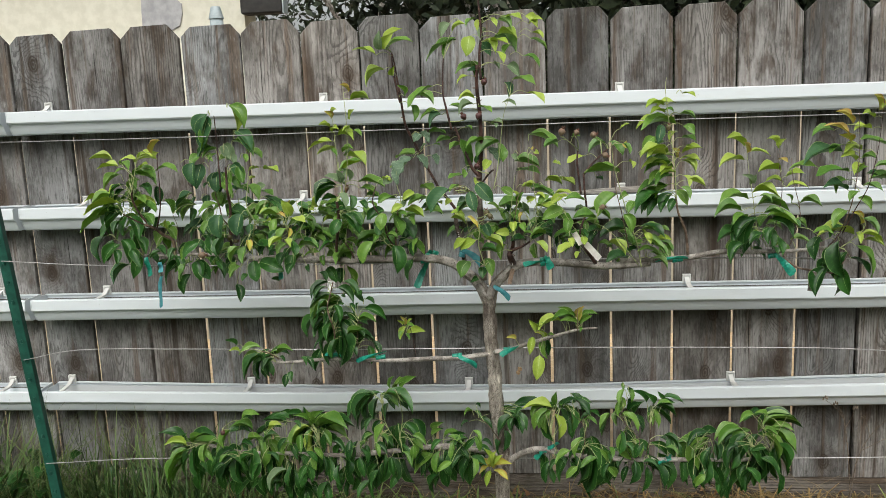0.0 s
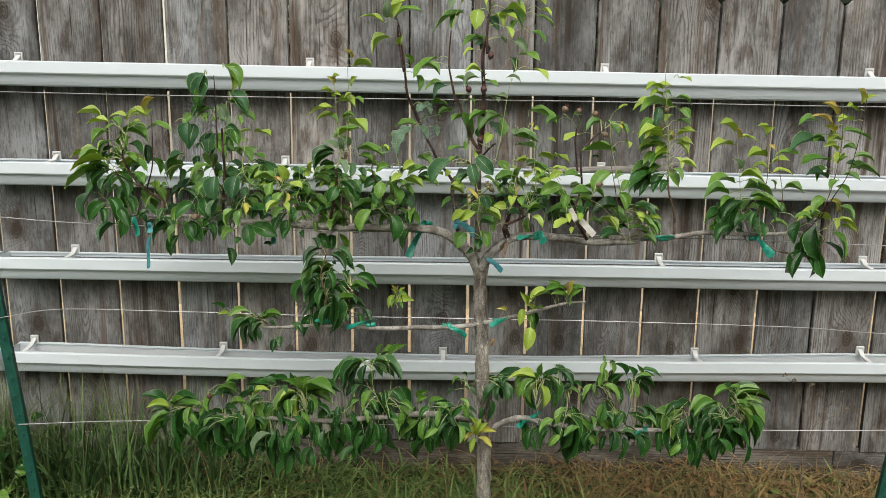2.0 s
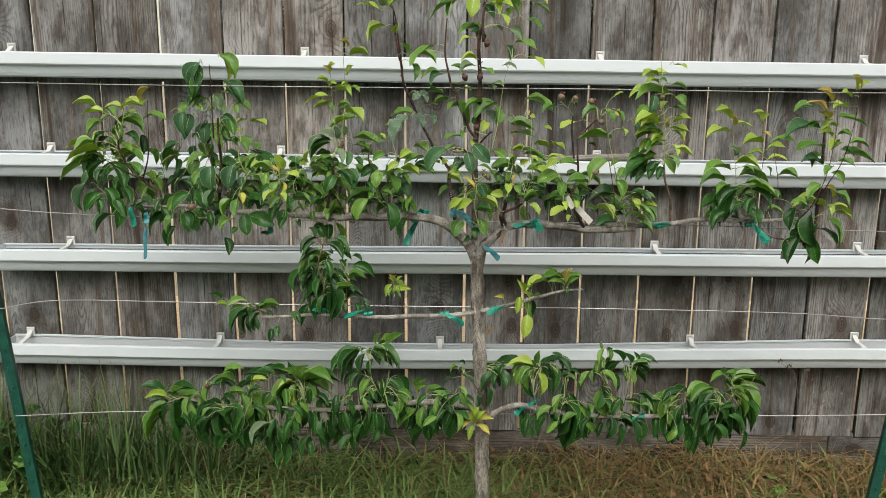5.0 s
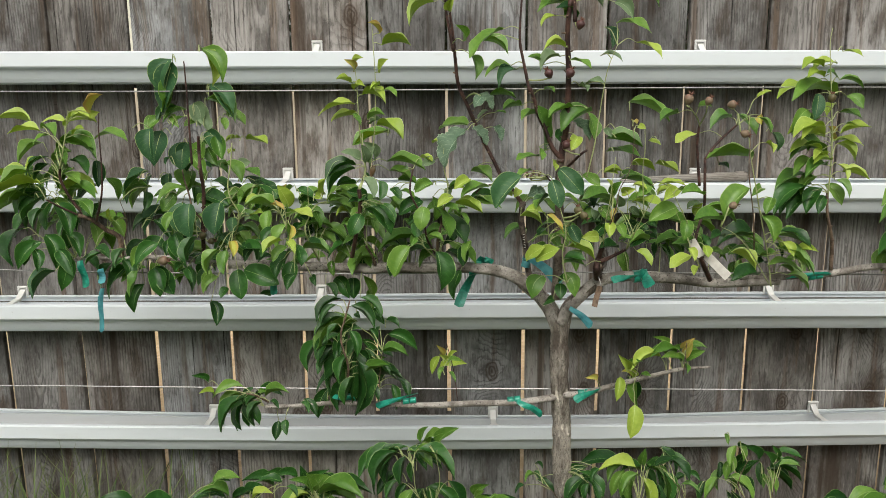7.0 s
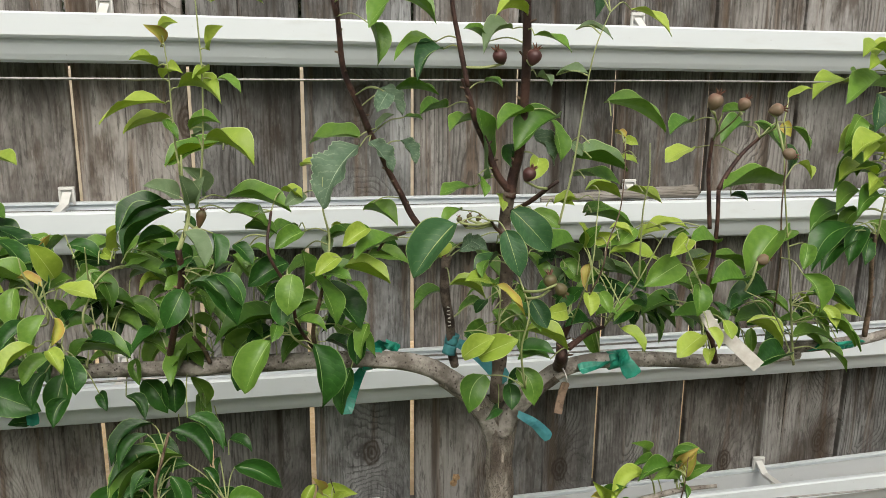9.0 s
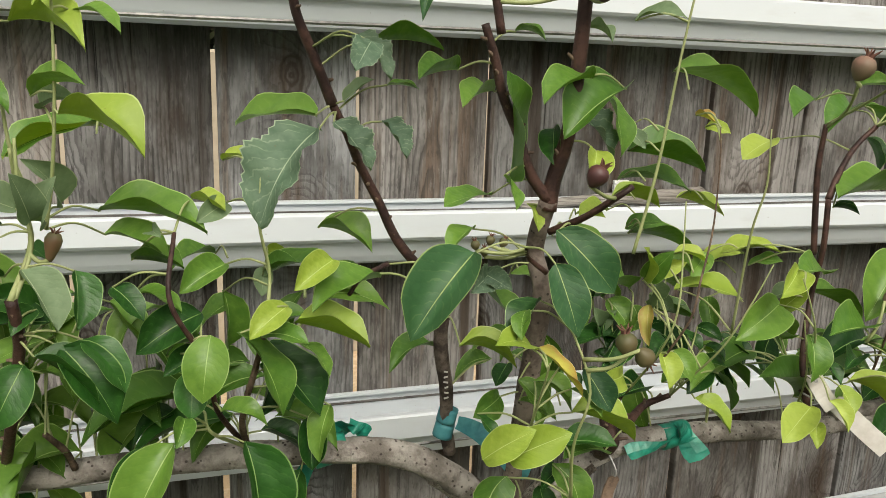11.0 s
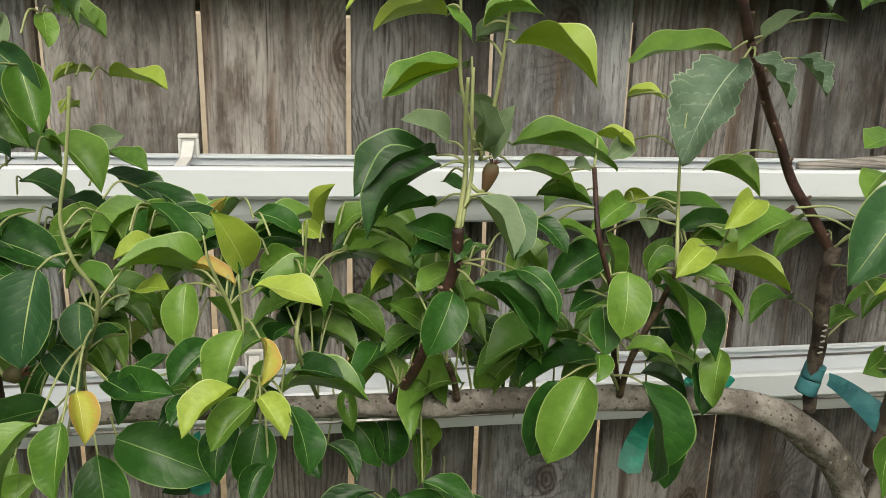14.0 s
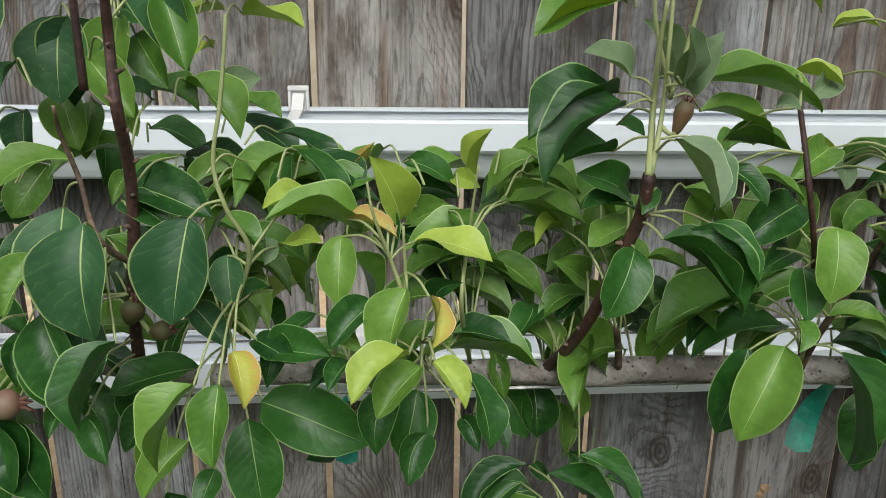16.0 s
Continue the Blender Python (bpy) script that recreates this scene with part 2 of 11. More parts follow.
def leaf_material(name, blade, blade2, rib, gloss=0.29, blush=None, veins=0.1):
    """A pear leaf: pale midrib and side veins along the mesh's own length, pale rim, thin enough to let light through."""
    m = Nodes(name)
    uv = m.xyz(m.coords("UV"))
    r = m.random()
    isl = m.island()
    c = m.coords()
    side = m.math("ABSOLUTE", m.math("SUBTRACT", uv[0], 0.5))
    n = m.noise(m.vec(m.math("MULTIPLY", uv[0], 3.0), m.math("MULTIPLY", uv[1], 5.0), m.math("MULTIPLY", m.math("ADD", r, isl), 50.0)), 1.6, 3.0)
    both = m.math("FRACT", m.math("ADD", r, isl))
    col = m.mix(m.step(m.math("ADD", m.math("MULTIPLY", n, 0.7), m.math("MULTIPLY", both, 0.5)), 0.3, 0.95), (*blade, 1), (*blade2, 1))
    if blush:
        col = m.mix(m.math("MULTIPLY", m.step(m.math("ADD", m.math("MULTIPLY", side, 1.4), m.math("MULTIPLY", n, 0.5)), 0.55, 0.95), 0.85), col, (*blush, 1))
    wave = m.math("SINE", m.math("ADD", m.math("MULTIPLY", m.math("SUBTRACT", uv[1], m.math("MULTIPLY", side, 0.55)), 56.0), m.math("MULTIPLY", n, 9.0)))
    vein = m.math("MULTIPLY", m.math("MULTIPLY", m.step(wave, 0.8, 1.0), m.step(n, 0.35, 0.65)), veins * 0.75)
    col = m.mix(vein, col, (*rib, 1))
    width = m.math("MULTIPLY", m.math("SUBTRACT", 1.1, uv[1]), 0.0145)
    mid = m.step(side, m.math("MULTIPLY", width, 1.5), m.math("MULTIPLY", width, 0.6))
    col = m.mix(mid, col, (*rib, 1))
    col = m.mix(m.step(side, 0.472, 0.49, 0.0, 0.85), col, (*rib, 1))
    spot = m.noise(m.vec(uv[0], uv[1], m.math("MULTIPLY", m.math("ADD", r, isl), 90.0)), 26.0, 2.0)
    col = m.mix(m.step(spot, 0.74, 0.8, 0.0, 0.6), col, (0.16, 0.1, 0.04, 1))
    height = m.math("SUBTRACT", m.math("MULTIPLY", n, 0.3), m.math("ADD", m.math("MULTIPLY", m.step(wave, -0.4, 1.0), 0.16), m.math("MULTIPLY", mid, 0.8)))
    normal = m.bump(height, 0.35, 0.0012)
    m.done(col, m.math("ADD", gloss, m.math("MULTIPLY", n, 0.16)), normal, spec=0.36)
    tr = m.t.nodes.new("ShaderNodeBsdfTranslucent")
    m.put(tr.inputs["Color"], m.mix(1.0, col, (0.9, 1.0, 0.35, 1), "MULTIPLY"))
    ms = m.t.nodes.new("ShaderNodeMixShader")
    ms.inputs[0].default_value = 0.22
    m.t.links.new(m.bsdf.outputs[0], ms.inputs[1])
    m.t.links.new(tr.outputs[0], ms.inputs[2])
    m.t.links.new(ms.outputs[0], m.out.inputs["Surface"])
    return m.mat


LEAF = {
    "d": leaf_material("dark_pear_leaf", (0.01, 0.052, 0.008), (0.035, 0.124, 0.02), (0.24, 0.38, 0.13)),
    "m": leaf_material("green_pear_leaf", (0.068, 0.17, 0.023), (0.15, 0.28, 0.045), (0.34, 0.48, 0.17)),
    "l": leaf_material("lime_young_leaf", (0.25, 0.36, 0.045), (0.38, 0.48, 0.085), (0.5, 0.6, 0.22), 0.34, None, 0.07),
    "y": leaf_material("yellow_leaf", (0.4, 0.42, 0.06), (0.55, 0.5, 0.1), (0.65, 0.6, 0.3), 0.4, (0.5, 0.28, 0.08), 0.12),
    "o": leaf_material("orange_tinted_leaf", (0.42, 0.42, 0.09), (0.46, 0.35, 0.1), (0.6, 0.52, 0.26), 0.4, (0.42, 0.24, 0.08), 0.1),
    "p": leaf_material("pale_leaf_underside", (0.13, 0.2, 0.1), (0.19, 0.27, 0.15), (0.36, 0.43, 0.26), 0.55, None, 0.12),
    "s": leaf_material("grey_green_serrated_leaf", (0.075, 0.14, 0.085), (0.17, 0.25, 0.165), (0.36, 0.45, 0.32), 0.5, None, 0.5),
    "g": leaf_material("blue_green_pear_leaf", (0.024, 0.085, 0.03), (0.052, 0.14, 0.052), (0.36, 0.46, 0.18), 0.42, None, 0.14),
}


def simple(name, col, col2, scale=30.0, rough=0.6, bump=0.1, metal=0.0):
    m = Nodes(name)
    n = m.noise(m.coords(), scale, 4.0, 0.6)
    return m.done(m.mix(m.step(n, 0.35, 0.68), (*col, 1), (*col2, 1)), rough, m.bump(n, bump, 0.002), metal)


TAPE = simple("teal_flagging_tape", (0.008, 0.19, 0.13), (0.02, 0.3, 0.21), 90.0, 0.35, 0.4)
TAPE_BLUE = simple("faded_blue_tape", (0.04, 0.2, 0.24), (0.07, 0.29, 0.31), 60.0, 0.6, 0.2)
TAG = simple("weathered_white_tag", (0.6, 0.58, 0.54), (0.45, 0.42, 0.38), 50.0, 0.55)
WIRE = simple("galvanised_wire", (0.34, 0.33, 0.32), (0.2, 0.2, 0.2), 200.0, 0.45, 0.1, 0.6)
POST = simple("green_painted_steel", (0.008, 0.055, 0.04), (0.014, 0.085, 0.06), 40.0, 0.4, 0.15)
FRUIT = simple("russet_young_pear", (0.23, 0.125, 0.09), (0.16, 0.12, 0.075), 22.0, 0.55)
FRUIT_DARK = simple("dark_red_young_pear", (0.1, 0.035, 0.03), (0.06, 0.025, 0.025), 22.0, 0.5)
FRUIT_GREEN = simple("green_young_pear", (0.07, 0.085, 0.03), (0.11, 0.085, 0.038), 22.0, 0.55)
CALYX = simple("dry_calyx", (0.11, 0.045, 0.03), (0.17, 0.09, 0.06), 80.0, 0.9)
STUCCO = simple("cream_stucco", (0.62, 0.6, 0.5), (0.7, 0.68, 0.58), 14.0, 0.9, 0.5)
PATCH = simple("bare_grey_plaster", (0.32, 0.32, 0.33), (0.44, 0.44, 0.45), 12.0, 0.9, 0.3)
ROOF = simple("dark_roof_underside", (0.02, 0.019, 0.018), (0.035, 0.032, 0.03), 20.0, 0.8)
BLOCK = simple("tan_block_wall", (0.36, 0.31, 0.23), (0.46, 0.4, 0.31), 9.0, 0.9, 0.3)
PIPE = simple("grey_vent_pipe", (0.3, 0.36, 0.38), (0.42, 0.48, 0.5), 40.0, 0.5)
SEED = simple("knot_wood", (0.45, 0.3, 0.16), (0.3, 0.18, 0.1), 200.0, 0.8)
# dark colour for the thin line of shade behind the front rim
SLOT_SHADE = simple("dark_slot_shade", (0.07, 0.065, 0.06), (0.16, 0.15, 0.14), 30.0, 0.9)
GAP_DARK = simple("screw_slot_shade", (0.02, 0.018, 0.015), (0.03, 0.026, 0.02), 30.0, 0.9)


def ground_material(name, a, b, c3, big=1.4):
    m = Nodes(name)
    c = m.coords()
    n1, n2 = m.noise(c, big, 3.0), m.noise(c, 28.0, 5.0, 0.7)
    base = m.mix(m.step(n1, 0.4, 0.62), (*a, 1), (*b, 1))
    base = m.mix(m.step(n2, 0.42, 0.7), base, (*c3, 1))
    return m.done(base, 0.95, m.bump(n2, 0.7, 0.02), spec=0.15)


SOIL = ground_material("soil_and_thatch", (0.085, 0.085, 0.038), (0.06, 0.08, 0.028), (0.035, 0.035, 0.016))
GRAVEL = ground_material("pale_tan_gravel", (0.62, 0.46, 0.28), (0.55, 0.42, 0.27), (0.74, 0.6, 0.42), 3.0)


def grass_material(name, a, b):
    m = Nodes(name)
    i = m.island()
    uv = m.xyz(m.coords("UV"))
    base = m.mix(i, (*a, 1), (*b, 1))
    base = m.mix(m.step(uv[1], 0.55, 1.0, 0.0, 0.3), base, (0.3, 0.27, 0.12, 1))
    return m.done(base, 0.6, spec=0.25)


GRASS = grass_material("green_grass", (0.035, 0.095, 0.014), (0.21, 0.3, 0.085))
STRAW = grass_material("dry_grass", (0.31, 0.205, 0.085), (0.11, 0.085, 0.038))
TALL = grass_material("dark_tall_grass", (0.014, 0.045, 0.01), (0.085, 0.15, 0.042))
WEED = grass_material("weed_green", (0.09, 0.19, 0.05), (0.2, 0.31, 0.09))


# ---- mesh helpers ----
def mesh_of(name, bm, mat=None, smooth=False):
    me = bpy.data.meshes.new(name)
    bm.to_mesh(me)
    bm.free()
    for p in me.polygons:
        p.use_smooth = smooth
    for m in mat if isinstance(mat, (list, tuple)) else [mat]:
        if m:
            me.materials.append(m)
    return me


def part(name, bm, mat, parent=None, label="", smooth=False, at=None):
    """A bmesh, linked as one mesh object under a thing or a part."""
    ob = new(name, mesh_of(name, bm, mat, smooth))
    if at is not None:
        ob.matrix_basis = at
    ob.parent = parent
    return tagged(ob, label)


def thing(name, label, category, group="", kind="", at=(0, 0, 0)):
    ob = new(name)
    ob.empty_display_size = 0.05
    ob.location = at
    return tagged(ob, label, category, group, kind)


def box(bm, x0, x1, y0, y1, z0, z1, bevel=0.0):
    made = bmesh.ops.create_cube(bm, size=1.0, matrix=Matrix.Translation(((x0 + x1) / 2, (y0 + y1) / 2, (z0 + z1) / 2)) @ Matrix.Diagonal((x1 - x0, y1 - y0, z1 - z0, 1)))
    if bevel:
        edges = {e for v in made["verts"] for e in v.link_edges}
        bmesh.ops.bevel(bm, geom=list(edges), offset=bevel, segments=1, affect="EDGES")
    return bm


def boxed(*args, **kw):
    return box(bmesh.new(), *args, **kw)


def smooth_path(points, steps=6):
    """Catmull-Rom through the points."""
    p = [Vector(q) for q in points]
    if len(p) < 3:
        return [p[0].lerp(p[-1], i / steps) for i in range(steps + 1)]
    p = [p[0] * 2 - p[1]] + p + [p[-1] * 2 - p[-2]]
    out = []
    for i in range(1, len(p) - 2):
        a, b, c, d = p[i - 1:i + 3]
        for k in range(steps):
            t = k / steps
            out.append(0.5 * (2 * b + (c - a) * t + (2 * a - 5 * b + 4 * c - d) * t * t + (3 * b - a - 3 * c + d) * t ** 3))
    return out + [p[-2]]


def tube(bm, points, r0, r1, sides=8, lumpy=0.0, seed=0.0, steps=6, cap=True):
    """A tapering, slightly lumpy round limb along a path."""
    pts = smooth_path(points, steps)
    rings, ref = [], Vector((0.31, -0.9, 0.3))
    for i, q in enumerate(pts):
        d = (pts[min(i + 1, len(pts) - 1)] - pts[max(i - 1, 0)]).normalized()
        u = d.cross(ref).normalized()
        v = d.cross(u)
        f = i / (len(pts) - 1)
        r = r0 + (r1 - r0) * f
        ring = []
        for k in range(sides):
            a = 2 * math.pi * k / sides
            rr = r * (1 + lumpy * (noise.noise(Vector((q.x * 40 + 3 * math.cos(a), q.z * 40 + seed, q.y * 40 + 3 * math.sin(a))))))
            ring.append(bm.verts.new(q + u * math.cos(a) * rr + v * math.sin(a) * rr))
        rings.append(ring)
    for a, b in zip(rings, rings[1:]):
        for k in range(sides):
            bm.faces.new((a[k], a[(k + 1) % sides], b[(k + 1) % sides], b[k]))
    if cap:
        bm.faces.new(rings[-1])
        bm.faces.new(list(reversed(rings[0])))
    return bm


def tubed(points, r0, r1, **kw):
    return tube(bmesh.new(), points, r0, r1, **kw)


# ---- ground ----
GZ = 0.05


def height(x, y):
    """The uneven lawn."""
    return GZ + 0.018 * noise.noise(Vector((x * 1.3, y * 1.3, 0))) + 0.008 * noise.noise(Vector((x * 5, y * 5, 4)))


def grid_sheet(xs, ys, zf):
    bm = bmesh.new()
    rows = [[bm.verts.new((x, y, zf(x, y))) for x in xs] for y in ys]
    for a, b in zip(rows, rows[1:]):
        for i in range(len(xs) - 1):
            bm.faces.new((a[i], a[i + 1], b[i + 1], b[i]))
    return bm


near = [-6 + 0.1 * i for i in range(121)]
xs = [-900, -300, -100, -40, -15, -9] + near + [9, 15, 40, 100, 300, 900]
ys = [-900, -300, -100, -40, -15, -8, -5] + [-3 + 0.1 * i for i in range(59)]
ground = tagged(part("ground", grid_sheet(xs, ys + [2.84], height), SOIL, smooth=True), "uneven lawn soil with dry thatch below the grass", "ground", kind="structure")
beyond = tagged(part("ground", grid_sheet(xs, [2.84, 3, 3.5, 4, 5, 6, 8, 12, 20, 40, 100, 300, 900], lambda x, y: GZ - 0.03), GRAVEL), "pale tan gravel on the far side of the fence", "ground", kind="structure")

# ---- fence ----
FY, PITCH = 2.75, 0.192
fence = thing("fence", "weathered grey board fence with dog-eared tops", "fence", kind="structure", at=(0, FY, 0))


def picket_mesh(w, z0, z1, ear, thick=0.016, lean=0.0, wane=0.002):
    """A dog-eared board with eased edges, a little narrower at its foot."""
    bm = bmesh.new()
    h = w / 2
    outline = [(-h + wane, z0), (h - wane, z0), (h + lean, z1 - ear * 1.15), (h - ear + lean, z1), (-h + ear + lean, z1 - 0.003), (-h + lean, z1 - ear * 1.05)]
    front = bm.faces.new([bm.verts.new((x, 0.0, z)) for x, z in outline])
    ext = bmesh.ops.extrude_face_region(bm, geom=[front])
    bmesh.ops.translate(bm, vec=(0, thick, 0), verts=[v for v in ext["geom"] if isinstance(v, bmesh.types.BMVert)])
    bmesh.ops.recalc_face_normals(bm, faces=bm.faces)
    rim = [e for e in bm.edges if all(abs(v.co.y) < 1e-6 for v in e.verts)]
    bmesh.ops.bevel(bm, geom=rim, offset=0.002, segments=1, affect="EDGES")
    return mesh_of("picket", bm, WOOD)


# middles of the gaps between the boards, uneven as they were nailed
GAPS = (-1.812, -1.62, -1.44, -1.242, -1.043, -0.845, -0.654, -0.466, -0.275, -0.082, 0.113, 0.303, 0.494, 0.68, 0.871, 1.059, 1.259)
rng = random.Random(4)
for n in range(-14, 31):
    x0, x1 = (GAPS[k] if 0 <= k < len(GAPS) else GAPS[0] + PITCH * k if k < 0 else GAPS[-1] + PITCH * (k - len(GAPS) + 1) for k in (n, n + 1))
    ob = new("picket", picket_mesh(x1 - x0 - (rng.uniform(0.004, 0.0066) if abs(x0 + 0.35) < 0.5 else rng.uniform(0.0062, 0.0088)), 0.192, 1.693 + rng.uniform(-0.006, 0.008), rng.uniform(0.028, 0.038), lean=rng.uniform(-0.0012, 0.0012), wane=rng.uniform(0.0018, 0.0036)))
    ob.matrix_basis = pose((x0 + x1) / 2, rng.uniform(-0.002, 0.002), 0.012 - 0.0105 * (x0 + 1.6) / 1.0 if -1.6 < x0 < 1.3 else 0.0, rng.uniform(-0.12, 0.12), 0, rng.uniform(-0.5, 0.5))
    ob.parent = fence
for x0, x1 in ((-4.4, -1.262), (-1.258, 1.18), (1.184, 4.4)):
    part("kickboard", boxed(x0, x1, 0.004, 0.03, 0.0, 0.186, bevel=0.003), WOOD_LOW, fence, "weathered horizontal kickboard")
for z in (1.39, 0.46):
    part("rail", boxed(-4.4, 4.4, 0.0185, 0.056, z - 0.03, z + 0.03, bevel=0.002), WOOD_LOW, fence)
for x in (-3.27, -1.35, 1.055, 3.15):
    part("post", boxed(x - 0.045, x + 0.045, 0.058, 0.147, 0.0, 1.62, bevel=0.003), WOOD, fence)

# ---- rain gutters on the fence ----
GX = (-4.3, -2.2, -1.5, -0.65, 0.2, 1.15, 2.2, 4.3)


def along(zs, x):
    """Height of a sagging gutter at x."""
    for i in range(len(GX) - 1):
        if x <= GX[i + 1]:
            f = (x - GX[i]) / (GX[i + 1] - GX[i])
            return zs[i] + (zs[i + 1] - zs[i]) * f
    return zs[-1]


# closed outline of the trough in (y, z): front face with a bead, stepped belly, back wall with a lip
PROFILE = [(0.0, 0.0), (-0.003, -0.003), (-0.005, -0.034), (-0.002, -0.038), (0.005, -0.041), (0.008, -0.047), (0.014, -0.062), (0.019, -0.071), (0.027, -0.0755),
           (0.088, -0.0755), (0.094, -0.070), (0.094, 0.001), (0.085, 0.001), (0.085, -0.003), (0.091, -0.003), (0.0905, -0.068), (0.086, -0.0725), (0.028, -0.0725), (0.0215, -0.069), (0.0167, -0.061), (0.0107, -0.046),
           (0.008, -0.039), (0.001, -0.036), (-0.002, -0.032), (0.0, -0.006), (0.009, -0.004), (0.009, 0.0)]


def gutter(x0, x1, zs, backs, clips, label):
    g = thing("rain_gutter", label, "gutter", "gutters along the fence", at=((x0 + x1) / 2, 2.65, along(zs, (x0 + x1) / 2)))
    o = Vector(g.location)
    count = int((x1 - x0) / 0.1)
    stations = [x0 + (x1 - x0) * i / count for i in range(count + 1)]
    bm = bmesh.new()
    rings = []
    for x in stations:
        z, lift = along(zs, x), along(backs, x)
        wob = 0.0015 * noise.noise(Vector((x * 2.2, zs[0] * 9, 0)))
        rings.append([bm.verts.new(Vector((x, 2.65 + py, z + wob + pz + (lift * (py - 0.0) / 0.094 if pz > -0.06 and py > 0.05 else 0))) - o) for py, pz in PROFILE])
    for a, b in zip(rings, rings[1:]):
        for k in range(len(PROFILE)):
            bm.faces.new((a[k], b[k], b[(k + 1) % len(PROFILE)], a[(k + 1) % len(PROFILE)]))
    part("trough", bm, VINYL, g)
    # strip on the inner back wall that paints in the trough's shade
    strip = bmesh.new()
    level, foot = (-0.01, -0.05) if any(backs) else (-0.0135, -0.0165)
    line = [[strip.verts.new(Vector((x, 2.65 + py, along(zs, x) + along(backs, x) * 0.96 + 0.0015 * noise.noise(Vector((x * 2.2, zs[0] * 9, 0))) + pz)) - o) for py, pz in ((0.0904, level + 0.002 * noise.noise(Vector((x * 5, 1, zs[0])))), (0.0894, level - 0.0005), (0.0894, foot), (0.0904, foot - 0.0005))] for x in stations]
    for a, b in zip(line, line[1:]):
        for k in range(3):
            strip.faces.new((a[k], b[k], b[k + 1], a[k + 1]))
    part("waterline", strip, TROUGH_SHADE if any(backs) else SLOT_SHADE, g, "grey strip of painted shade inside the trough")
    for x in (x0, x1):
        e = 0.004 if x == x1 else -0.004
        bm = bmesh.new()
        f = [bm.verts.new(Vector((x + d, 2.65 + py, along(zs, x) + pz)) - o) for d in (-0.001, e) for py, pz in PROFILE[:12]]
        n = 12
        bm.faces.new(f[:n])
        bm.faces.new(list(reversed(f[n:])))
        for k in range(n):
            bm.faces.new((f[k], f[n + k], f[n + (k + 1) % n], f[(k + 1) % n]))
        bmesh.ops.recalc_face_normals(bm, faces=bm.faces)
        part("end_cap", bm, VINYL, g)
    for x in clips:
        z = along(zs, x) - o.z
        zb = z + along(backs, x)
        dx, dy = x - o.x, 0.094
        bm = bmesh.new()
        box(bm, dx - 0.0128, dx + 0.0128, dy - 0.0065, dy - 0.0035, zb - 0.006, zb + 0.021, 0.001)
        box(bm, dx - 0.0128, dx + 0.0128, dy - 0.011, dy - 0.0035, zb + 0.0215, zb + 0.027, 0.001)
        box(bm, dx - 0.0128, dx - 0.009, dy - 0.011, dy - 0.0068, zb - 0.003, zb + 0.0214, 0.0008)
        box(bm, dx + 0.009, dx + 0.0128, dy - 0.011, dy - 0.0068, zb - 0.003, zb + 0.0214, 0.0008)
        for e0, e1 in (((dy - 0.0068, zb + 0.012), (dy - 0.034, zb - 0.004)), ((dy - 0.0345, zb - 0.004), (0.008, z - 0.007))):
            strap = [bm.verts.new((dx + sx * 0.007, y, zz + up)) for up in (0.0, 0.006) for y, zz in (e0, e1) for sx in (-1, 1)]
            for q in ((0, 1, 3, 2), (4, 6, 7, 5), (0, 4, 5, 1), (2, 3, 7, 6), (0, 2, 6, 4), (1, 5, 7, 3)):
                bm.faces.new([strap[k] for k in q])
        box(bm, dx - 0.011, dx + 0.011, 0.004, 0.02, z - 0.0065, z - 0.0035, 0.001)
        h = part("hanger", bm, VINYL_CLIP, g, "yellowed white plastic hanger clip")
        # small raised dark block paints the shade of an open slot
        part("screw_slot", boxed(dx - 0.006, dx + 0.006, dy - 0.0078, dy - 0.0066, zb + 0.012, zb + 0.017, bevel=0.0005), GAP_DARK, h)
    return g


ZS = ((1.449, 1.449, 1.449, 1.442, 1.435, 1.428, 1.428, 1.428), (1.142, 1.142, 1.142, 1.136, 1.129, 1.122, 1.122, 1.122),
      (0.837, 0.837, 0.837, 0.836, 0.836, 0.836, 0.836, 0.836), (0.521, 0.521, 0.521, 0.511, 0.517, 0.53, 0.53, 0.53))
FLAT = (0.0,) * 8
LIFT = (0.0, 0.0, 0.004, -0.006, -0.014, 0.0, 0.0, 0.0)
CLIPS = ((-1.499, -0.586, 0.33, 1.145, 2.1), (-1.405, -0.671, 0.334, 1.032, 1.9), (-1.37, -0.6, 0.535, 1.193, 2.0), (-1.533, -0.897, -0.161, 0.674, 1.219, 2.05))
for zs, clips, lift in zip(ZS, CLIPS, (FLAT, FLAT, FLAT, LIFT)):
    gutter(-1.588, 4.2, zs, lift, clips, "white vinyl rain gutter hung level on the grey fence")
    gutter(-4.2, -1.615, zs, FLAT, (-1.75, -2.5, -3.4), "white vinyl rain gutter ending beside the next run")

# ---- posts and wires ----
def t_post(x, y, z1, lean, label):
    p = thing("fence_post", label, "post", "steel T-posts", at=(x, y, GZ - 0.03))
    bm = bmesh.new()
    box(bm, -0.014, 0.014, -0.003, 0.001, 0, z1, 0.0008)
    box(bm, -0.003, 0.003, 0.0012, 0.03, 0, z1, 0.0008)
    p.rotation_euler = (0, lean, 0)
    part("shaft", bm, POST, p)
    for i in range(int((z1 - 0.25) / 0.055)):
        part("stud", boxed(-0.0045, 0.0045, -0.0055, -0.0032, 0.2 + i * 0.055, 0.212 + i * 0.055, bevel=0.002), POST, p)


t_post(-1.262, 2.2, 1.48, -0.092, "dark green steel T-post standing in grass")
t_post(1.022, 2.2, 1.48, 0.105, "dark green leaning steel T-post standing in grass")


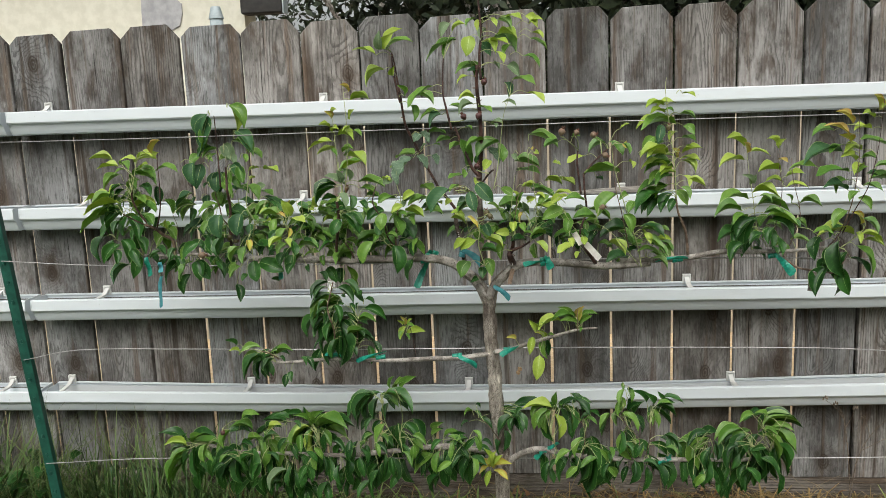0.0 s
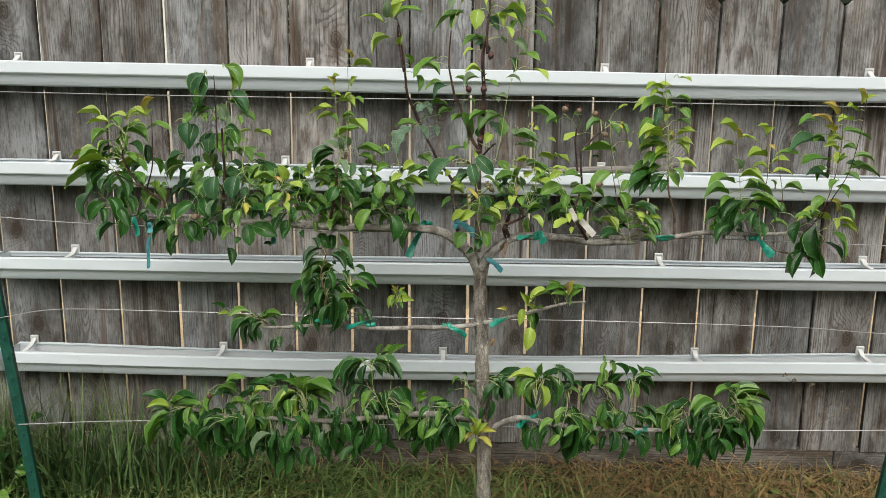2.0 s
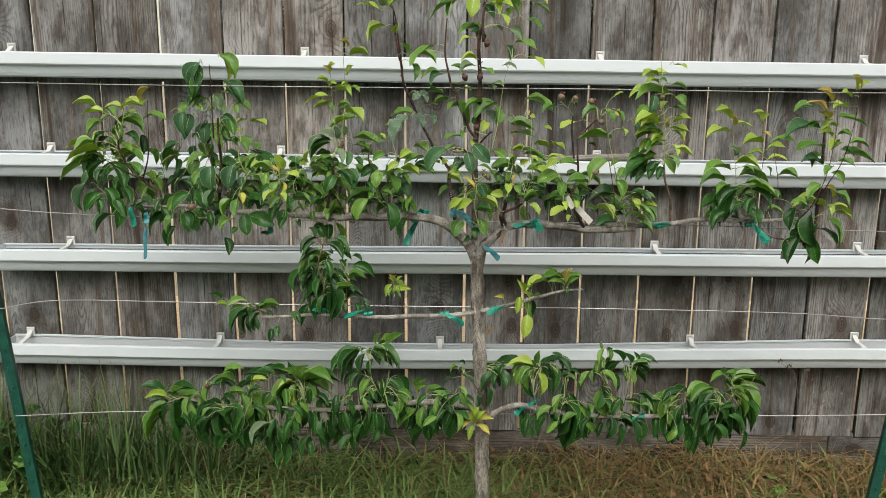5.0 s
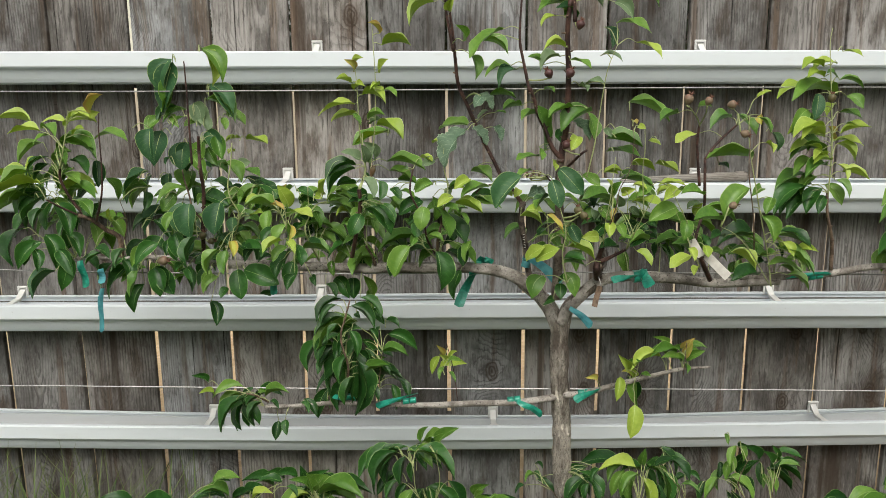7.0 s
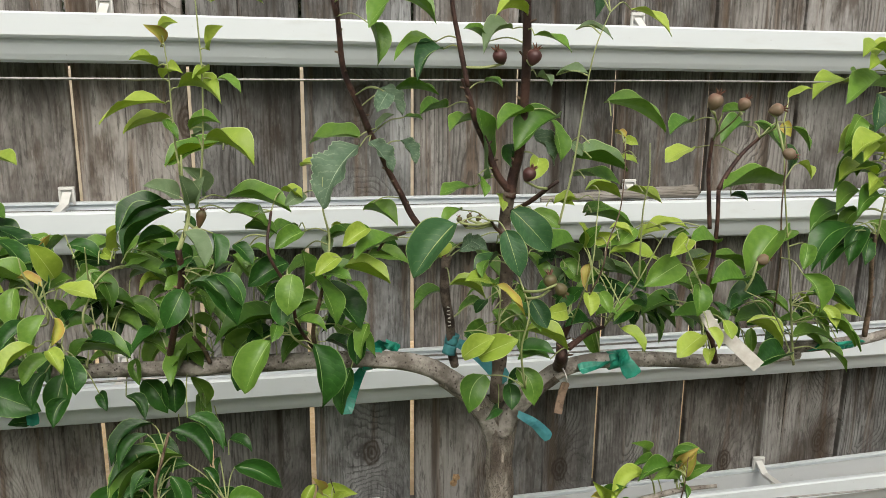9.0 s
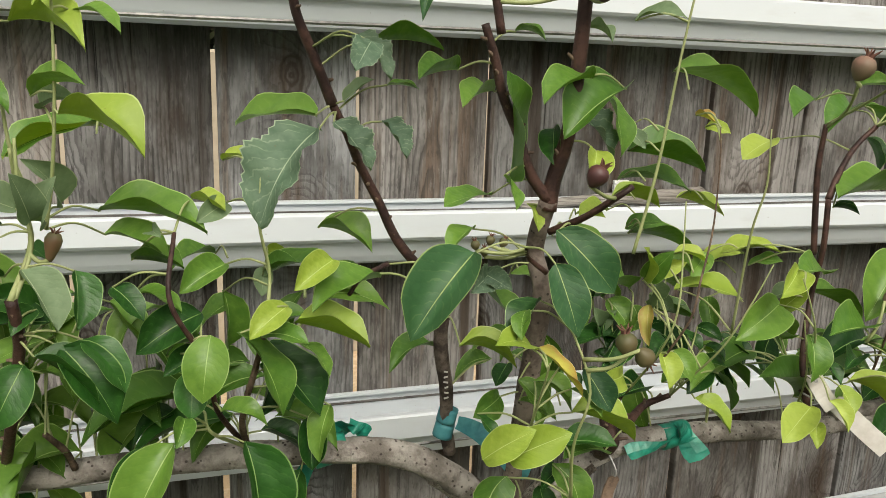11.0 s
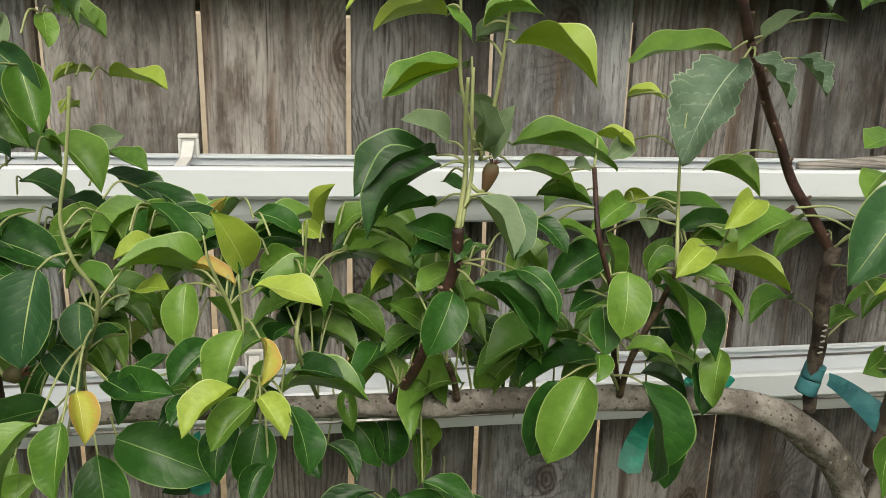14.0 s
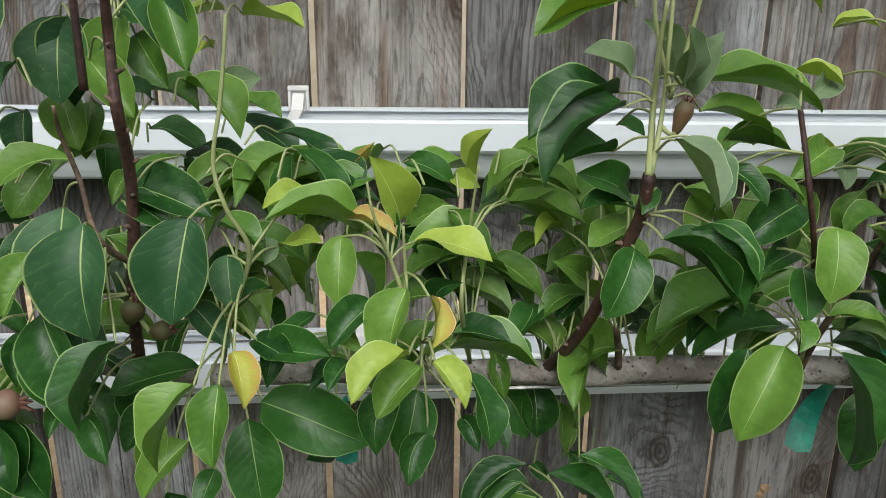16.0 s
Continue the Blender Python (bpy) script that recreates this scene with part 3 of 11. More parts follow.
def wire(points, label="thin galvanised training wire between the steel posts"):
    o = Vector(points[0])
    w = thing("wire", label, "wire", "training wires", at=o)
    part("strand", tubed([Vector(q) - o for q in points], 0.0014, 0.0014, sides=5, steps=5), WIRE, w)


wire([(-1.38, 2.19, 1.367), (-0.892, 2.18, 1.362), (-0.384, 2.17, 1.36), (0.218, 2.18, 1.359), (0.811, 2.19, 1.354), (1.261, 2.19, 1.355)])
wire([(-1.359, 2.19, 1.053), (-1.082, 2.2, 1.033), (-0.584, 2.215, 1.02), (-0.082, 2.22, 1.019), (0.514, 2.21, 1.014), (0.877, 2.2, 1.006), (1.204, 2.19, 1)])
wire([(-1.333, 2.19, 0.777), (-1.175, 2.2, 0.801), (-0.881, 2.2, 0.8), (-0.481, 2.21, 0.791), (-0.061, 2.205, 0.791), (0.247, 2.2, 0.791), (0.753, 2.2, 0.783), (0.992, 2.2, 0.769), (1.162, 2.19, 0.77)])
wire([(-1.307, 2.19, 0.477), (-0.978, 2.2, 0.489), (-0.379, 2.21, 0.486), (0.217, 2.21, 0.487), (0.781, 2.2, 0.493), (1.111, 2.19, 0.505)])

# ---- stick lying on the gutter ----
st = thing("stick", "short weathered driftwood stick lying on the gutter", "stick", at=(0.289, 2.662, 1.136))
part("rod", tubed([(-0.15, 0.012, -0.006), (-0.05, 0.01, 0.0), (0.05, 0.008, 0.0035), (0.132, 0.004, 0.0055), (0.143, 0.004, 0.006)], 0.007, 0.0142, sides=12, lumpy=0.18), STICK, st, smooth=True)

# ---- neighbour's house and trees ----
house = thing("house", "cream stucco house wall beyond the fence", "house", at=(-5.0, 6.0, GZ))
part("wall", boxed(-6.0, 3.095, 0.0, 0.25, -0.05, 2.9), STUCCO, house, "cream textured stucco wall")
pb = bmesh.new()
patch = [(2.342, 1.95), (2.45, 1.94), (2.55, 1.97), (2.62, 2.0), (2.645, 2.08), (2.645, 2.15), (2.6, 2.19), (2.52, 2.2), (2.5, 2.3), (2.36, 2.31), (2.345, 2.1)]
pf = pb.faces.new([pb.verts.new((x, -0.012, z)) for x, z in patch])
bmesh.ops.translate(pb, vec=(0, 0.011, 0), verts=[v for v in bmesh.ops.extrude_face_region(pb, geom=[pf])["geom"] if isinstance(v, bmesh.types.BMVert)])
bmesh.ops.recalc_face_normals(pb, faces=pb.faces)
part("bare_patch", pb, PATCH, house, "bare grey patch in the stucco")
roof = part("roof", boxed(-6.6, 3.95, -0.5, 3.0, 2.9, 3.02), ROOF, house)
part("eave", boxed(3.1, 3.4, -0.1, 0.04, 2.045, 2.45, bevel=0.01), ROOF, house, "dark eave of a low side roof")
part("fascia", boxed(3.402, 3.412, -0.112, 0.0, 2.035, 2.47, bevel=0.002), PIPE, house, "grey fascia board")
pipe = thing("vent_pipe", "short grey vent pipe with a domed cap", "pipe", at=(-1.155, 3.4, GZ))
part("shaft", tubed([(0, 0, -0.03), (0, 0, 1.0), (0, 0, 1.74)], 0.026, 0.026, sides=16), PIPE, pipe, smooth=True)
part("cap", tubed([(0, 0, 1.735), (0, 0, 1.75), (0, 0, 1.768), (0, 0, 1.782)], 0.03, 0.018, sides=16), PIPE, pipe, smooth=True)


bm = boxed(-10.0, 10.0, 0.0, 0.2, -0.1, 1.26, bevel=0.01)
garden = tagged(part("wall_north", bm, BLOCK, at=Matrix.Translation((0, 5.0, GZ))), "plain tan garden wall beyond the fence", "wall", kind="structure")

# ---- unseen wall and roof behind the lawn, added to block low sky ----
sky_block = thing("house", "unseen pale wall and roof behind the lawn, added to block low sky", "house", at=(0, -4.5, GZ))
part("wall", boxed(-9, 9, -0.3, 0.0, -0.05, 3.0), STUCCO, sky_block)
part("roof", boxed(-9.5, 9.5, -3.5, 0.6, 3.0, 3.15), ROOF, sky_block)

# ---- tree helpers ----
BARK_KNOB = bark("knobby_graft_bark", (0.15, 0.12, 0.1), (0.05, 0.038, 0.032), 0.9, False, 2.2)
BARK_LEADER = bark("brown_grey_leader_bark", (0.25, 0.205, 0.175), (0.11, 0.085, 0.07))
NODES = []
FOLIAGE = {}
STALKS = bmesh.new()
BUDS = bmesh.new()
LEAF_MESHES = {}
leaf_rng = random.Random(11)


def branch(name, r0, r1, mat, points):
    """A limb, shoot or stem of the tree along a path."""
    o = Vector(tree.location)
    woody = mat in (BARK, BARK_LEADER, BARK_KNOB)
    path = [Vector(p) for p in points]
    if mat is BARK_TRUNK:
        path = [p + Vector((noise.noise(p * 19), noise.noise(p * 17 + Vector((3, 0, 0))), 0)) * 0.0055 for p in smooth_path(path, 3)]
    elif r0 > 0.0035 and mat is not STEM:
        path = [p + Vector((noise.noise(p * 31), 0, noise.noise(p * 31 + Vector((7, 7, 7))))) * 0.003 for p in path]
    bm = tubed([p - o for p in path], r0, r1, sides=16 if r0 > 0.006 else 7, lumpy=0.34 if mat is BARK_KNOB else 0.24 if mat is BARK_TRUNK else 0.14 if woody else 0.1, seed=len(NODES) * 0.37, steps=7)
    part(name, bm, mat, tree, smooth=True)
    for i, p in enumerate(smooth_path(path, 5)):
        NODES.append(p)
    if r0 > 0.0035 and mat in (BARK_DARK, BARK_TWIG):
        for i, p in enumerate(smooth_path(path, 2)[1:-1]):
            d = Vector((leaf_rng.uniform(-1, 1), leaf_rng.uniform(-1, 0.2), leaf_rng.uniform(0, 1))).normalized()
            tube(BUDS, [p - o, p - o + d * r0 * 1.7], 0.0022, 0.0009, sides=5, steps=2)


def leaf_grid(arch, fold, twist, serrate, rows=9, bow=0.0, slim=False):
    """Points of a leaf of length 1 along y, width 1 across x, upper side towards z."""
    pts, uvs = [], []
    cols = (-1.0, -0.55, 0.0, 0.55, 1.0)
    rise, fall = (0.6, 0.85) if slim else (0.55, 0.65)
    widest = rise / (rise + fall)
    peak = widest ** rise * (1 - widest) ** fall
    for i in range(rows + 1):
        s = i / rows
        half = 0.5 * s ** rise * (1 - s) ** fall / peak
        if s > 0.8:
            half *= 1 - 0.4 * (s - 0.8) / 0.2
        if serrate and 0 < i < rows:
            half *= 1.045 if i % 2 else 0.945
        bend = arch * (4 * s * (1 - s)) - arch * 0.55 * s * s
        for c in cols:
            x = half * c
            z = bend + fold * abs(x) * 0.9 + twist * x * (s - 0.4) + (0.06 if serrate else 0.028) * abs(c) * math.sin(s * (17 if serrate else 11) + c * 2 + twist * 9)
            pts.append((x + bow * 4 * s * (1 - s) * (1.25 - 0.5 * s), s, z))
            uvs.append((0.5 + 0.5 * c, s))
    faces = []
    n = len(cols)
    for i in range(rows):
        for k in range(n - 1):
            a = i * n + k
            faces.append((a, a + 1, a + 1 + n, a + n))
    return pts, uvs, faces


def leaf_mesh(kind, tone):
    """Leaf meshes are shared between alike leaves."""
    key = (kind, tone)
    if key not in LEAF_MESHES:
        arch = (0.04, 0.08, 0.12, 0.17)[kind % 4]
        fold = (0.26, 0.46, 0.66)[kind // 4 % 3]
        pts, uvs, faces = leaf_grid(arch, fold, (0.35, -0.4, 0.1)[kind % 3], tone == "s", 26 if tone == "s" else 9 if kind >= 36 else 15, (0.0, 0.26, -0.26)[kind // 12 % 3], kind >= 36)
        me = bpy.data.meshes.new("leaf")
        me.from_pydata(pts, [], faces)
        layer = me.uv_layers.new(name="UVMap")
        layer.data.foreach_set("uv", [c for f in me.loops for c in uvs[f.vertex_index]])
        me.materials.append(LEAF[tone])
        for p in me.polygons:
            p.use_smooth = True
        LEAF_MESHES[key] = me
    return LEAF_MESHES[key]


def leaf(base, tip, shown, tone, far=False):
    """A leaf from its base to its tip. shown: its width over its length as it faces the lawn; narrower than a pear leaf is, it is tilted to the sky."""
    a, b = Vector(base), Vector(tip)
    d = b - a
    length = d.length * 1.04
    d.normalize()
    facing = Vector((leaf_rng.uniform(-0.12, 0.12), -1, 0.3))
    n0 = (facing - d * facing.dot(d)).normalized()
    side = d.cross(n0)
    if abs(d.z) > 0.93:
        side = side if leaf_rng.random() < 0.5 else -side
    elif side.z < 0:
        side = -side
    shown *= 0.78 if abs(d.z) < 0.6 and shown < 0.5 else 0.92
    true = 0.36 if tone in "yo" and shown < 0.3 else max((0.36 if a.z < 0.98 else 0.46) if far else 0.54, shown)
    tilt = math.acos(min(1.0, shown / true))
    n = (n0 * math.cos(tilt) + side * math.sin(tilt)).normalized()
    x = d.cross(n).normalized()
    kind = leaf_rng.randrange(12)
    flat = abs(d.z) < 0.6 and tilt > 0.7
    kind = (kind // 4) * 4 + (leaf_rng.choice((0, 1, 1, 2)) if flat else leaf_rng.choice((0, 1, 1, 2)))
    if far and abs(d.x) > 0.22:
        kind += 12 if x.z > 0 else 24
    if far:
        kind += 36
    m = Matrix((x, d, n)).transposed().to_4x4()
    m = Matrix.Translation(a) @ m @ Matrix.Diagonal((length * true, length, length, 1))
    if far:
        FOLIAGE.setdefault(tone, []).append((kind, m))
    else:
        ob = new("leaf", leaf_mesh(kind, tone))
        ob.parent = tree
        ob.matrix_parent_inverse = Matrix.Translation(-Vector(tree.location))
        ob.matrix_basis = m
    node = min(NODES, key=lambda p: (p - a).length_squared)
    gap = (node - a).length
    if gap > 0.075:
        node = a + (node - a) * 0.03 / gap
    o = Vector(tree.location)
    mid = node.lerp(a, 0.5) + Vector((0, -0.003, 0.14 * min(gap, 0.06)))
    tube(STALKS, [node - o, mid - o, a + d * length * 0.02 - o], 0.0009, 0.0007, sides=5, steps=4, cap=False)


def finish_foliage():
    """The leaves seen from afar, joined by colour, and the leaf stalks."""
    names = {"d": "dark green leaves", "m": "green leaves", "l": "lime young leaves", "y": "yellow leaves", "o": "orange-tinted shoot tips", "p": "pale leaf undersides", "s": "serrated grey-green leaves", "g": "blue-green leaves"}
    o = Matrix.Translation(-Vector(tree.location))
    for tone, leaves in FOLIAGE.items():
        verts, faces, uvs = [], [], []
        for kind, m in leaves:
            me = leaf_mesh(kind, tone)
            first = len(verts)
            verts += [o @ m @ v.co for v in me.vertices]
            src = me.uv_layers[0].data
            for p in me.polygons:
                faces.append([first + v for v in p.vertices])
                uvs += [c for li in p.loop_indices for c in src[li].uv]
        me = bpy.data.meshes.new("foliage")
        me.from_pydata(verts, [], faces)
        me.uv_layers.new(name="UVMap").data.foreach_set("uv", uvs)
        me.materials.append(LEAF[tone])
        for p in me.polygons:
            p.use_smooth = True
        ob = new("foliage", me)
        ob.parent = tree
        tagged(ob, names[tone], kind="stuff")
    tagged(part("buds", BUDS, BARK_TWIG, tree, "small brown buds on the shoots", smooth=True), kind="stuff")
    tagged(part("stalk_growth", STALKS, STEM, tree, "thin pale green leaf stalks", smooth=True), kind="stuff")

# ---- the pear tree: limbs ----
tree = thing("pear_tree", "espaliered pear tree with tiered limbs, glossy leaves and young fruit", "tree", at=(-0.065, 2.2, 0.03))

branch("trunk", 0.0204, 0.0171, BARK_TRUNK, [(-0.028, 2.2, 0.081), (-0.034, 2.2, 0.217), (-0.039, 2.2, 0.357), (-0.037, 2.2, 0.49), (-0.046, 2.2, 0.62), (-0.056, 2.195, 0.786), (-0.061, 2.195, 0.885)])
branch("limb", 0.0128, 0.0078, BARK, [(-0.064, 2.195, 0.915), (-0.077, 2.195, 0.949), (-0.098, 2.195, 0.979), (-0.122, 2.195, 1.001), (-0.148, 2.197, 1.016), (-0.175, 2.2, 1.026), (-0.212, 2.2, 1.032), (-0.258, 2.205, 1.033), (-0.317, 2.215, 1.03), (-0.379, 2.22, 1.029), (-0.432, 2.22, 1.028), (-0.475, 2.22, 1.03), (-0.535, 2.215, 1.034), (-0.614, 2.21, 1.04), (-0.68, 2.2, 1.044)])
branch("limb", 0.0060, 0.0032, BARK, [(-0.689, 2.2, 1.043), (-0.751, 2.2, 1.05), (-0.813, 2.2, 1.056), (-0.891, 2.2, 1.054), (-0.965, 2.2, 1.056)])
branch("limb", 0.0118, 0.0083, BARK, [(-0.059, 2.19, 0.925), (-0.047, 2.19, 0.955), (-0.028, 2.187, 0.977), (-0.004, 2.185, 1.0), (0.027, 2.182, 1.016), (0.075, 2.18, 1.02), (0.148, 2.185, 1.015), (0.212, 2.19, 1.006), (0.275, 2.19, 1.005), (0.341, 2.19, 1.009)])
branch("limb", 0.0078, 0.0041, BARK, [(0.268, 2.19, 1.017), (0.37, 2.19, 1.016), (0.442, 2.19, 1.023), (0.513, 2.19, 1.034), (0.585, 2.19, 1.032), (0.671, 2.19, 1.032), (0.756, 2.19, 1.039)])
branch("limb", 0.0028, 0.0018, BARK_TWIG, [(0.666, 2.19, 1.009), (0.692, 2.18, 0.991), (0.74, 2.17, 0.984), (0.764, 2.16, 0.98)])
branch("limb", 0.0069, 0.0037, BARK, [(-0.053, 2.19, 0.783), (-0.134, 2.18, 0.775), (-0.222, 2.18, 0.772), (-0.31, 2.18, 0.77), (-0.4, 2.18, 0.77), (-0.487, 2.18, 0.774), (-0.561, 2.18, 0.769), (-0.621, 2.18, 0.767)])
branch("limb", 0.0069, 0.0023, BARK, [(-0.056, 2.19, 0.785), (-0.017, 2.17, 0.796), (0.04, 2.16, 0.816), (0.111, 2.15, 0.837), (0.159, 2.14, 0.855), (0.207, 2.13, 0.862)])
branch("limb", 0.0087, 0.0046, BARK, [(-0.032, 2.2, 0.476), (0.025, 2.18, 0.518), (0.071, 2.18, 0.524), (0.132, 2.18, 0.508), (0.246, 2.18, 0.499), (0.336, 2.18, 0.497), (0.457, 2.18, 0.496), (0.563, 2.18, 0.497), (0.638, 2.18, 0.508)])
branch("limb", 0.0087, 0.0046, BARK, [(-0.041, 2.2, 0.498), (-0.103, 2.18, 0.523), (-0.193, 2.18, 0.531), (-0.314, 2.18, 0.522), (-0.466, 2.18, 0.506), (-0.618, 2.18, 0.511), (-0.738, 2.18, 0.517), (-0.828, 2.18, 0.537)])
branch("leader", 0.0088, 0.0065, BARK_LEADER, [(-0.07, 2.18, 0.977), (-0.069, 2.17, 1.041), (-0.071, 2.155, 1.112), (-0.074, 2.14, 1.176), (-0.071, 2.16, 1.203), (-0.071, 2.14, 1.243)])
branch("leader", 0.0065, 0.0037, BARK_DARK, [(-0.071, 2.142, 1.235), (-0.068, 2.14, 1.257), (-0.063, 2.13, 1.297), (-0.064, 2.12, 1.384), (-0.066, 2.11, 1.449), (-0.066, 2.1, 1.503)])
branch("leader", 0.0037, 0.0020, BARK_DARK, [(-0.057, 2.1, 1.468), (-0.059, 2.1, 1.521), (-0.053, 2.1, 1.573), (-0.058, 2.1, 1.625), (-0.058, 2.1, 1.683)])
branch("shoot", 0.0044, 0.0030, BARK_DARK, [(-0.072, 2.14, 1.243), (-0.087, 2.14, 1.262), (-0.1, 2.14, 1.292), (-0.112, 2.14, 1.318), (-0.12, 2.14, 1.342), (-0.126, 2.14, 1.362)])
branch("shoot", 0.0030, 0.0015, BARK_DARK, [(-0.13, 2.1, 1.356), (-0.14, 2.1, 1.403), (-0.147, 2.1, 1.44), (-0.146, 2.1, 1.485), (-0.143, 2.1, 1.521)])
branch("graft", 0.0051, 0.0057, BARK_KNOB, [(-0.117, 2.205, 1.015), (-0.123, 2.2, 1.045), (-0.126, 2.192, 1.081), (-0.132, 2.187, 1.104), (-0.135, 2.185, 1.136), (-0.133, 2.184, 1.16)])
branch("shoot", 0.0041, 0.0031, BARK_DARK, [(-0.134, 2.186, 1.155), (-0.15, 2.186, 1.181), (-0.173, 2.185, 1.206), (-0.186, 2.184, 1.235), (-0.2, 2.183, 1.263), (-0.211, 2.182, 1.285), (-0.221, 2.18, 1.306)])
branch("shoot", 0.0040, 0.0015, BARK_DARK, [(-0.221, 2.18, 1.306), (-0.235, 2.175, 1.337), (-0.247, 2.168, 1.368), (-0.252, 2.16, 1.406), (-0.257, 2.155, 1.444), (-0.26, 2.15, 1.483), (-0.266, 2.15, 1.511), (-0.27, 2.15, 1.54)])
branch("shoot", 0.0030, 0.0015, BARK_DARK, [(-0.256, 2.15, 1.424), (-0.268, 2.15, 1.487), (-0.271, 2.15, 1.522), (-0.271, 2.15, 1.543)])
branch("spur", 0.0084, 0.0042, BARK_DARK, [(0.004, 2.165, 1.022), (-0.004, 2.14, 1.046), (0.004, 2.16, 1.058), (0.007, 2.15, 1.081)])
branch("spur", 0.0042, 0.0021, BARK_DARK, [(0.001, 2.13, 1.06), (0.032, 2.15, 1.065), (0.048, 2.14, 1.079)])
branch("shoot", 0.0028, 0.0024, BARK_DARK, [(0.181, 2.13, 1.066), (0.167, 2.13, 1.099), (0.184, 2.15, 1.149), (0.18, 2.14, 1.196), (0.178, 2.14, 1.238)])
branch("shoot", 0.0027, 0.0022, BARK_DARK, [(0.171, 2.14, 1.192), (0.166, 2.14, 1.234), (0.163, 2.14, 1.266), (0.165, 2.14, 1.298)])
branch("shoot", 0.0030, 0.0021, BARK_DARK, [(0.178, 2.14, 1.238), (0.194, 2.15, 1.257), (0.217, 2.16, 1.278), (0.236, 2.16, 1.295)])
branch("spur", 0.0049, 0.0028, BARK_DARK, [(0.206, 2.16, 1.016), (0.178, 2.13, 1.066), (0.184, 2.16, 1.081)])
branch("stem", 0.0015, 0.0007, STEM, [(0.316, 2.16, 1.005), (0.306, 2.16, 1.062), (0.283, 2.14, 1.129), (0.264, 2.13, 1.195), (0.246, 2.12, 1.263), (0.242, 2.12, 1.313)])
branch("shoot", 0.0037, 0.0022, BARK_TWIG, [(0.43, 2.18, 1.03), (0.423, 2.17, 1.085), (0.402, 2.15, 1.136), (0.395, 2.14, 1.177)])
branch("stem", 0.0014, 0.0005, STEM, [(0.395, 2.14, 1.172), (0.385, 2.12, 1.262), (0.37, 2.11, 1.365), (0.363, 2.11, 1.429), (0.365, 2.11, 1.455)])
branch("stem", 0.0013, 0.0005, BARK_TWIG, [(0.291, 2.18, 1.035), (0.268, 2.14, 1.137), (0.248, 2.12, 1.219), (0.247, 2.12, 1.278), (0.239, 2.12, 1.316)])
branch("stem", 0.0011, 0.0005, STEM, [(0.616, 2.18, 1.045), (0.586, 2.16, 1.098), (0.575, 2.15, 1.155), (0.561, 2.14, 1.226), (0.553, 2.14, 1.287)])
branch("stem", 0.0011, 0.0005, BARK_TWIG, [(0.623, 2.18, 1.044), (0.632, 2.16, 1.112), (0.636, 2.14, 1.184), (0.624, 2.13, 1.254), (0.625, 2.13, 1.294)])
branch("stem", 0.0013, 0.0005, BARK_TWIG, [(0.669, 2.18, 1.045), (0.676, 2.17, 1.075), (0.682, 2.15, 1.127), (0.657, 2.13, 1.213), (0.652, 2.13, 1.261)])
branch("stem", 0.0016, 0.0005, BARK_TWIG, [(0.759, 2.18, 1.041), (0.776, 2.16, 1.077), (0.792, 2.14, 1.144), (0.799, 2.13, 1.214), (0.798, 2.12, 1.282), (0.793, 2.12, 1.361)])
branch("stem", 0.0016, 0.0005, BARK_DARK, [(0.783, 2.16, 1.077), (0.802, 2.14, 1.136), (0.826, 2.13, 1.193), (0.839, 2.12, 1.282), (0.847, 2.12, 1.388)])
branch("stem", 0.0013, 0.0005, STEM, [(0.779, 2.16, 1.041), (0.809, 2.14, 1.073), (0.822, 2.13, 1.103), (0.802, 2.13, 1.137)])
branch("stem", 0.0016, 0.0010, BARK_TWIG, [(0.764, 2.16, 0.98), (0.774, 2.14, 1.001), (0.788, 2.13, 1.033)])
branch("stem", 0.0011, 0.0005, STEM, [(0.068, 2.1, 1.145), (0.058, 2.08, 1.225), (0.058, 2.07, 1.263), (0.056, 2.07, 1.301)])
branch("stem", 0.0011, 0.0005, STEM, [(0.183, 2.15, 1.042), (0.144, 2.1, 1.104), (0.116, 2.08, 1.158)])
branch("stem", 0.0013, 0.0005, STEM, [(-0.035, 2.08, 1.216), (-0.023, 2.08, 1.272), (-0.013, 2.08, 1.347), (-0.005, 2.08, 1.393), (0.009, 2.08, 1.43)])
branch("spur", 0.0028, 0.0021, BARK_DARK, [(-0.069, 2.14, 1.219), (-0.057, 2.11, 1.236), (-0.042, 2.09, 1.255), (-0.034, 2.09, 1.26)])
branch("spur", 0.0021, 0.0014, BARK_DARK, [(-0.074, 2.13, 1.191), (-0.089, 2.13, 1.203), (-0.1, 2.11, 1.216)])
branch("stem", 0.0013, 0.0006, STEM, [(-0.062, 2.09, 1.031), (-0.074, 2.07, 1.084), (-0.07, 2.06, 1.127), (-0.078, 2.07, 1.161), (-0.079, 2.09, 1.168)])
branch("stem", 0.0011, 0.0005, STEM, [(-0.093, 2.1, 1.087), (-0.099, 2.07, 1.132), (-0.101, 2.06, 1.151)])
branch("stem", 0.0010, 0.0005, STEM, [(0.007, 2.14, 1.085), (0.001, 2.09, 1.14), (0.005, 2.08, 1.174), (0.011, 2.09, 1.216), (0.016, 2.1, 1.247)])
branch("stem", 0.0010, 0.0005, BARK_TWIG, [(0.009, 2.1, 1.127), (0.016, 2.08, 1.166), (0.021, 2.08, 1.195), (0.041, 2.1, 1.226), (0.048, 2.11, 1.273), (0.045, 2.11, 1.298)])
branch("stem", 0.0010, 0.0005, STEM, [(0.048, 2.14, 1.079), (0.06, 2.1, 1.132), (0.075, 2.09, 1.171), (0.09, 2.09, 1.2)])
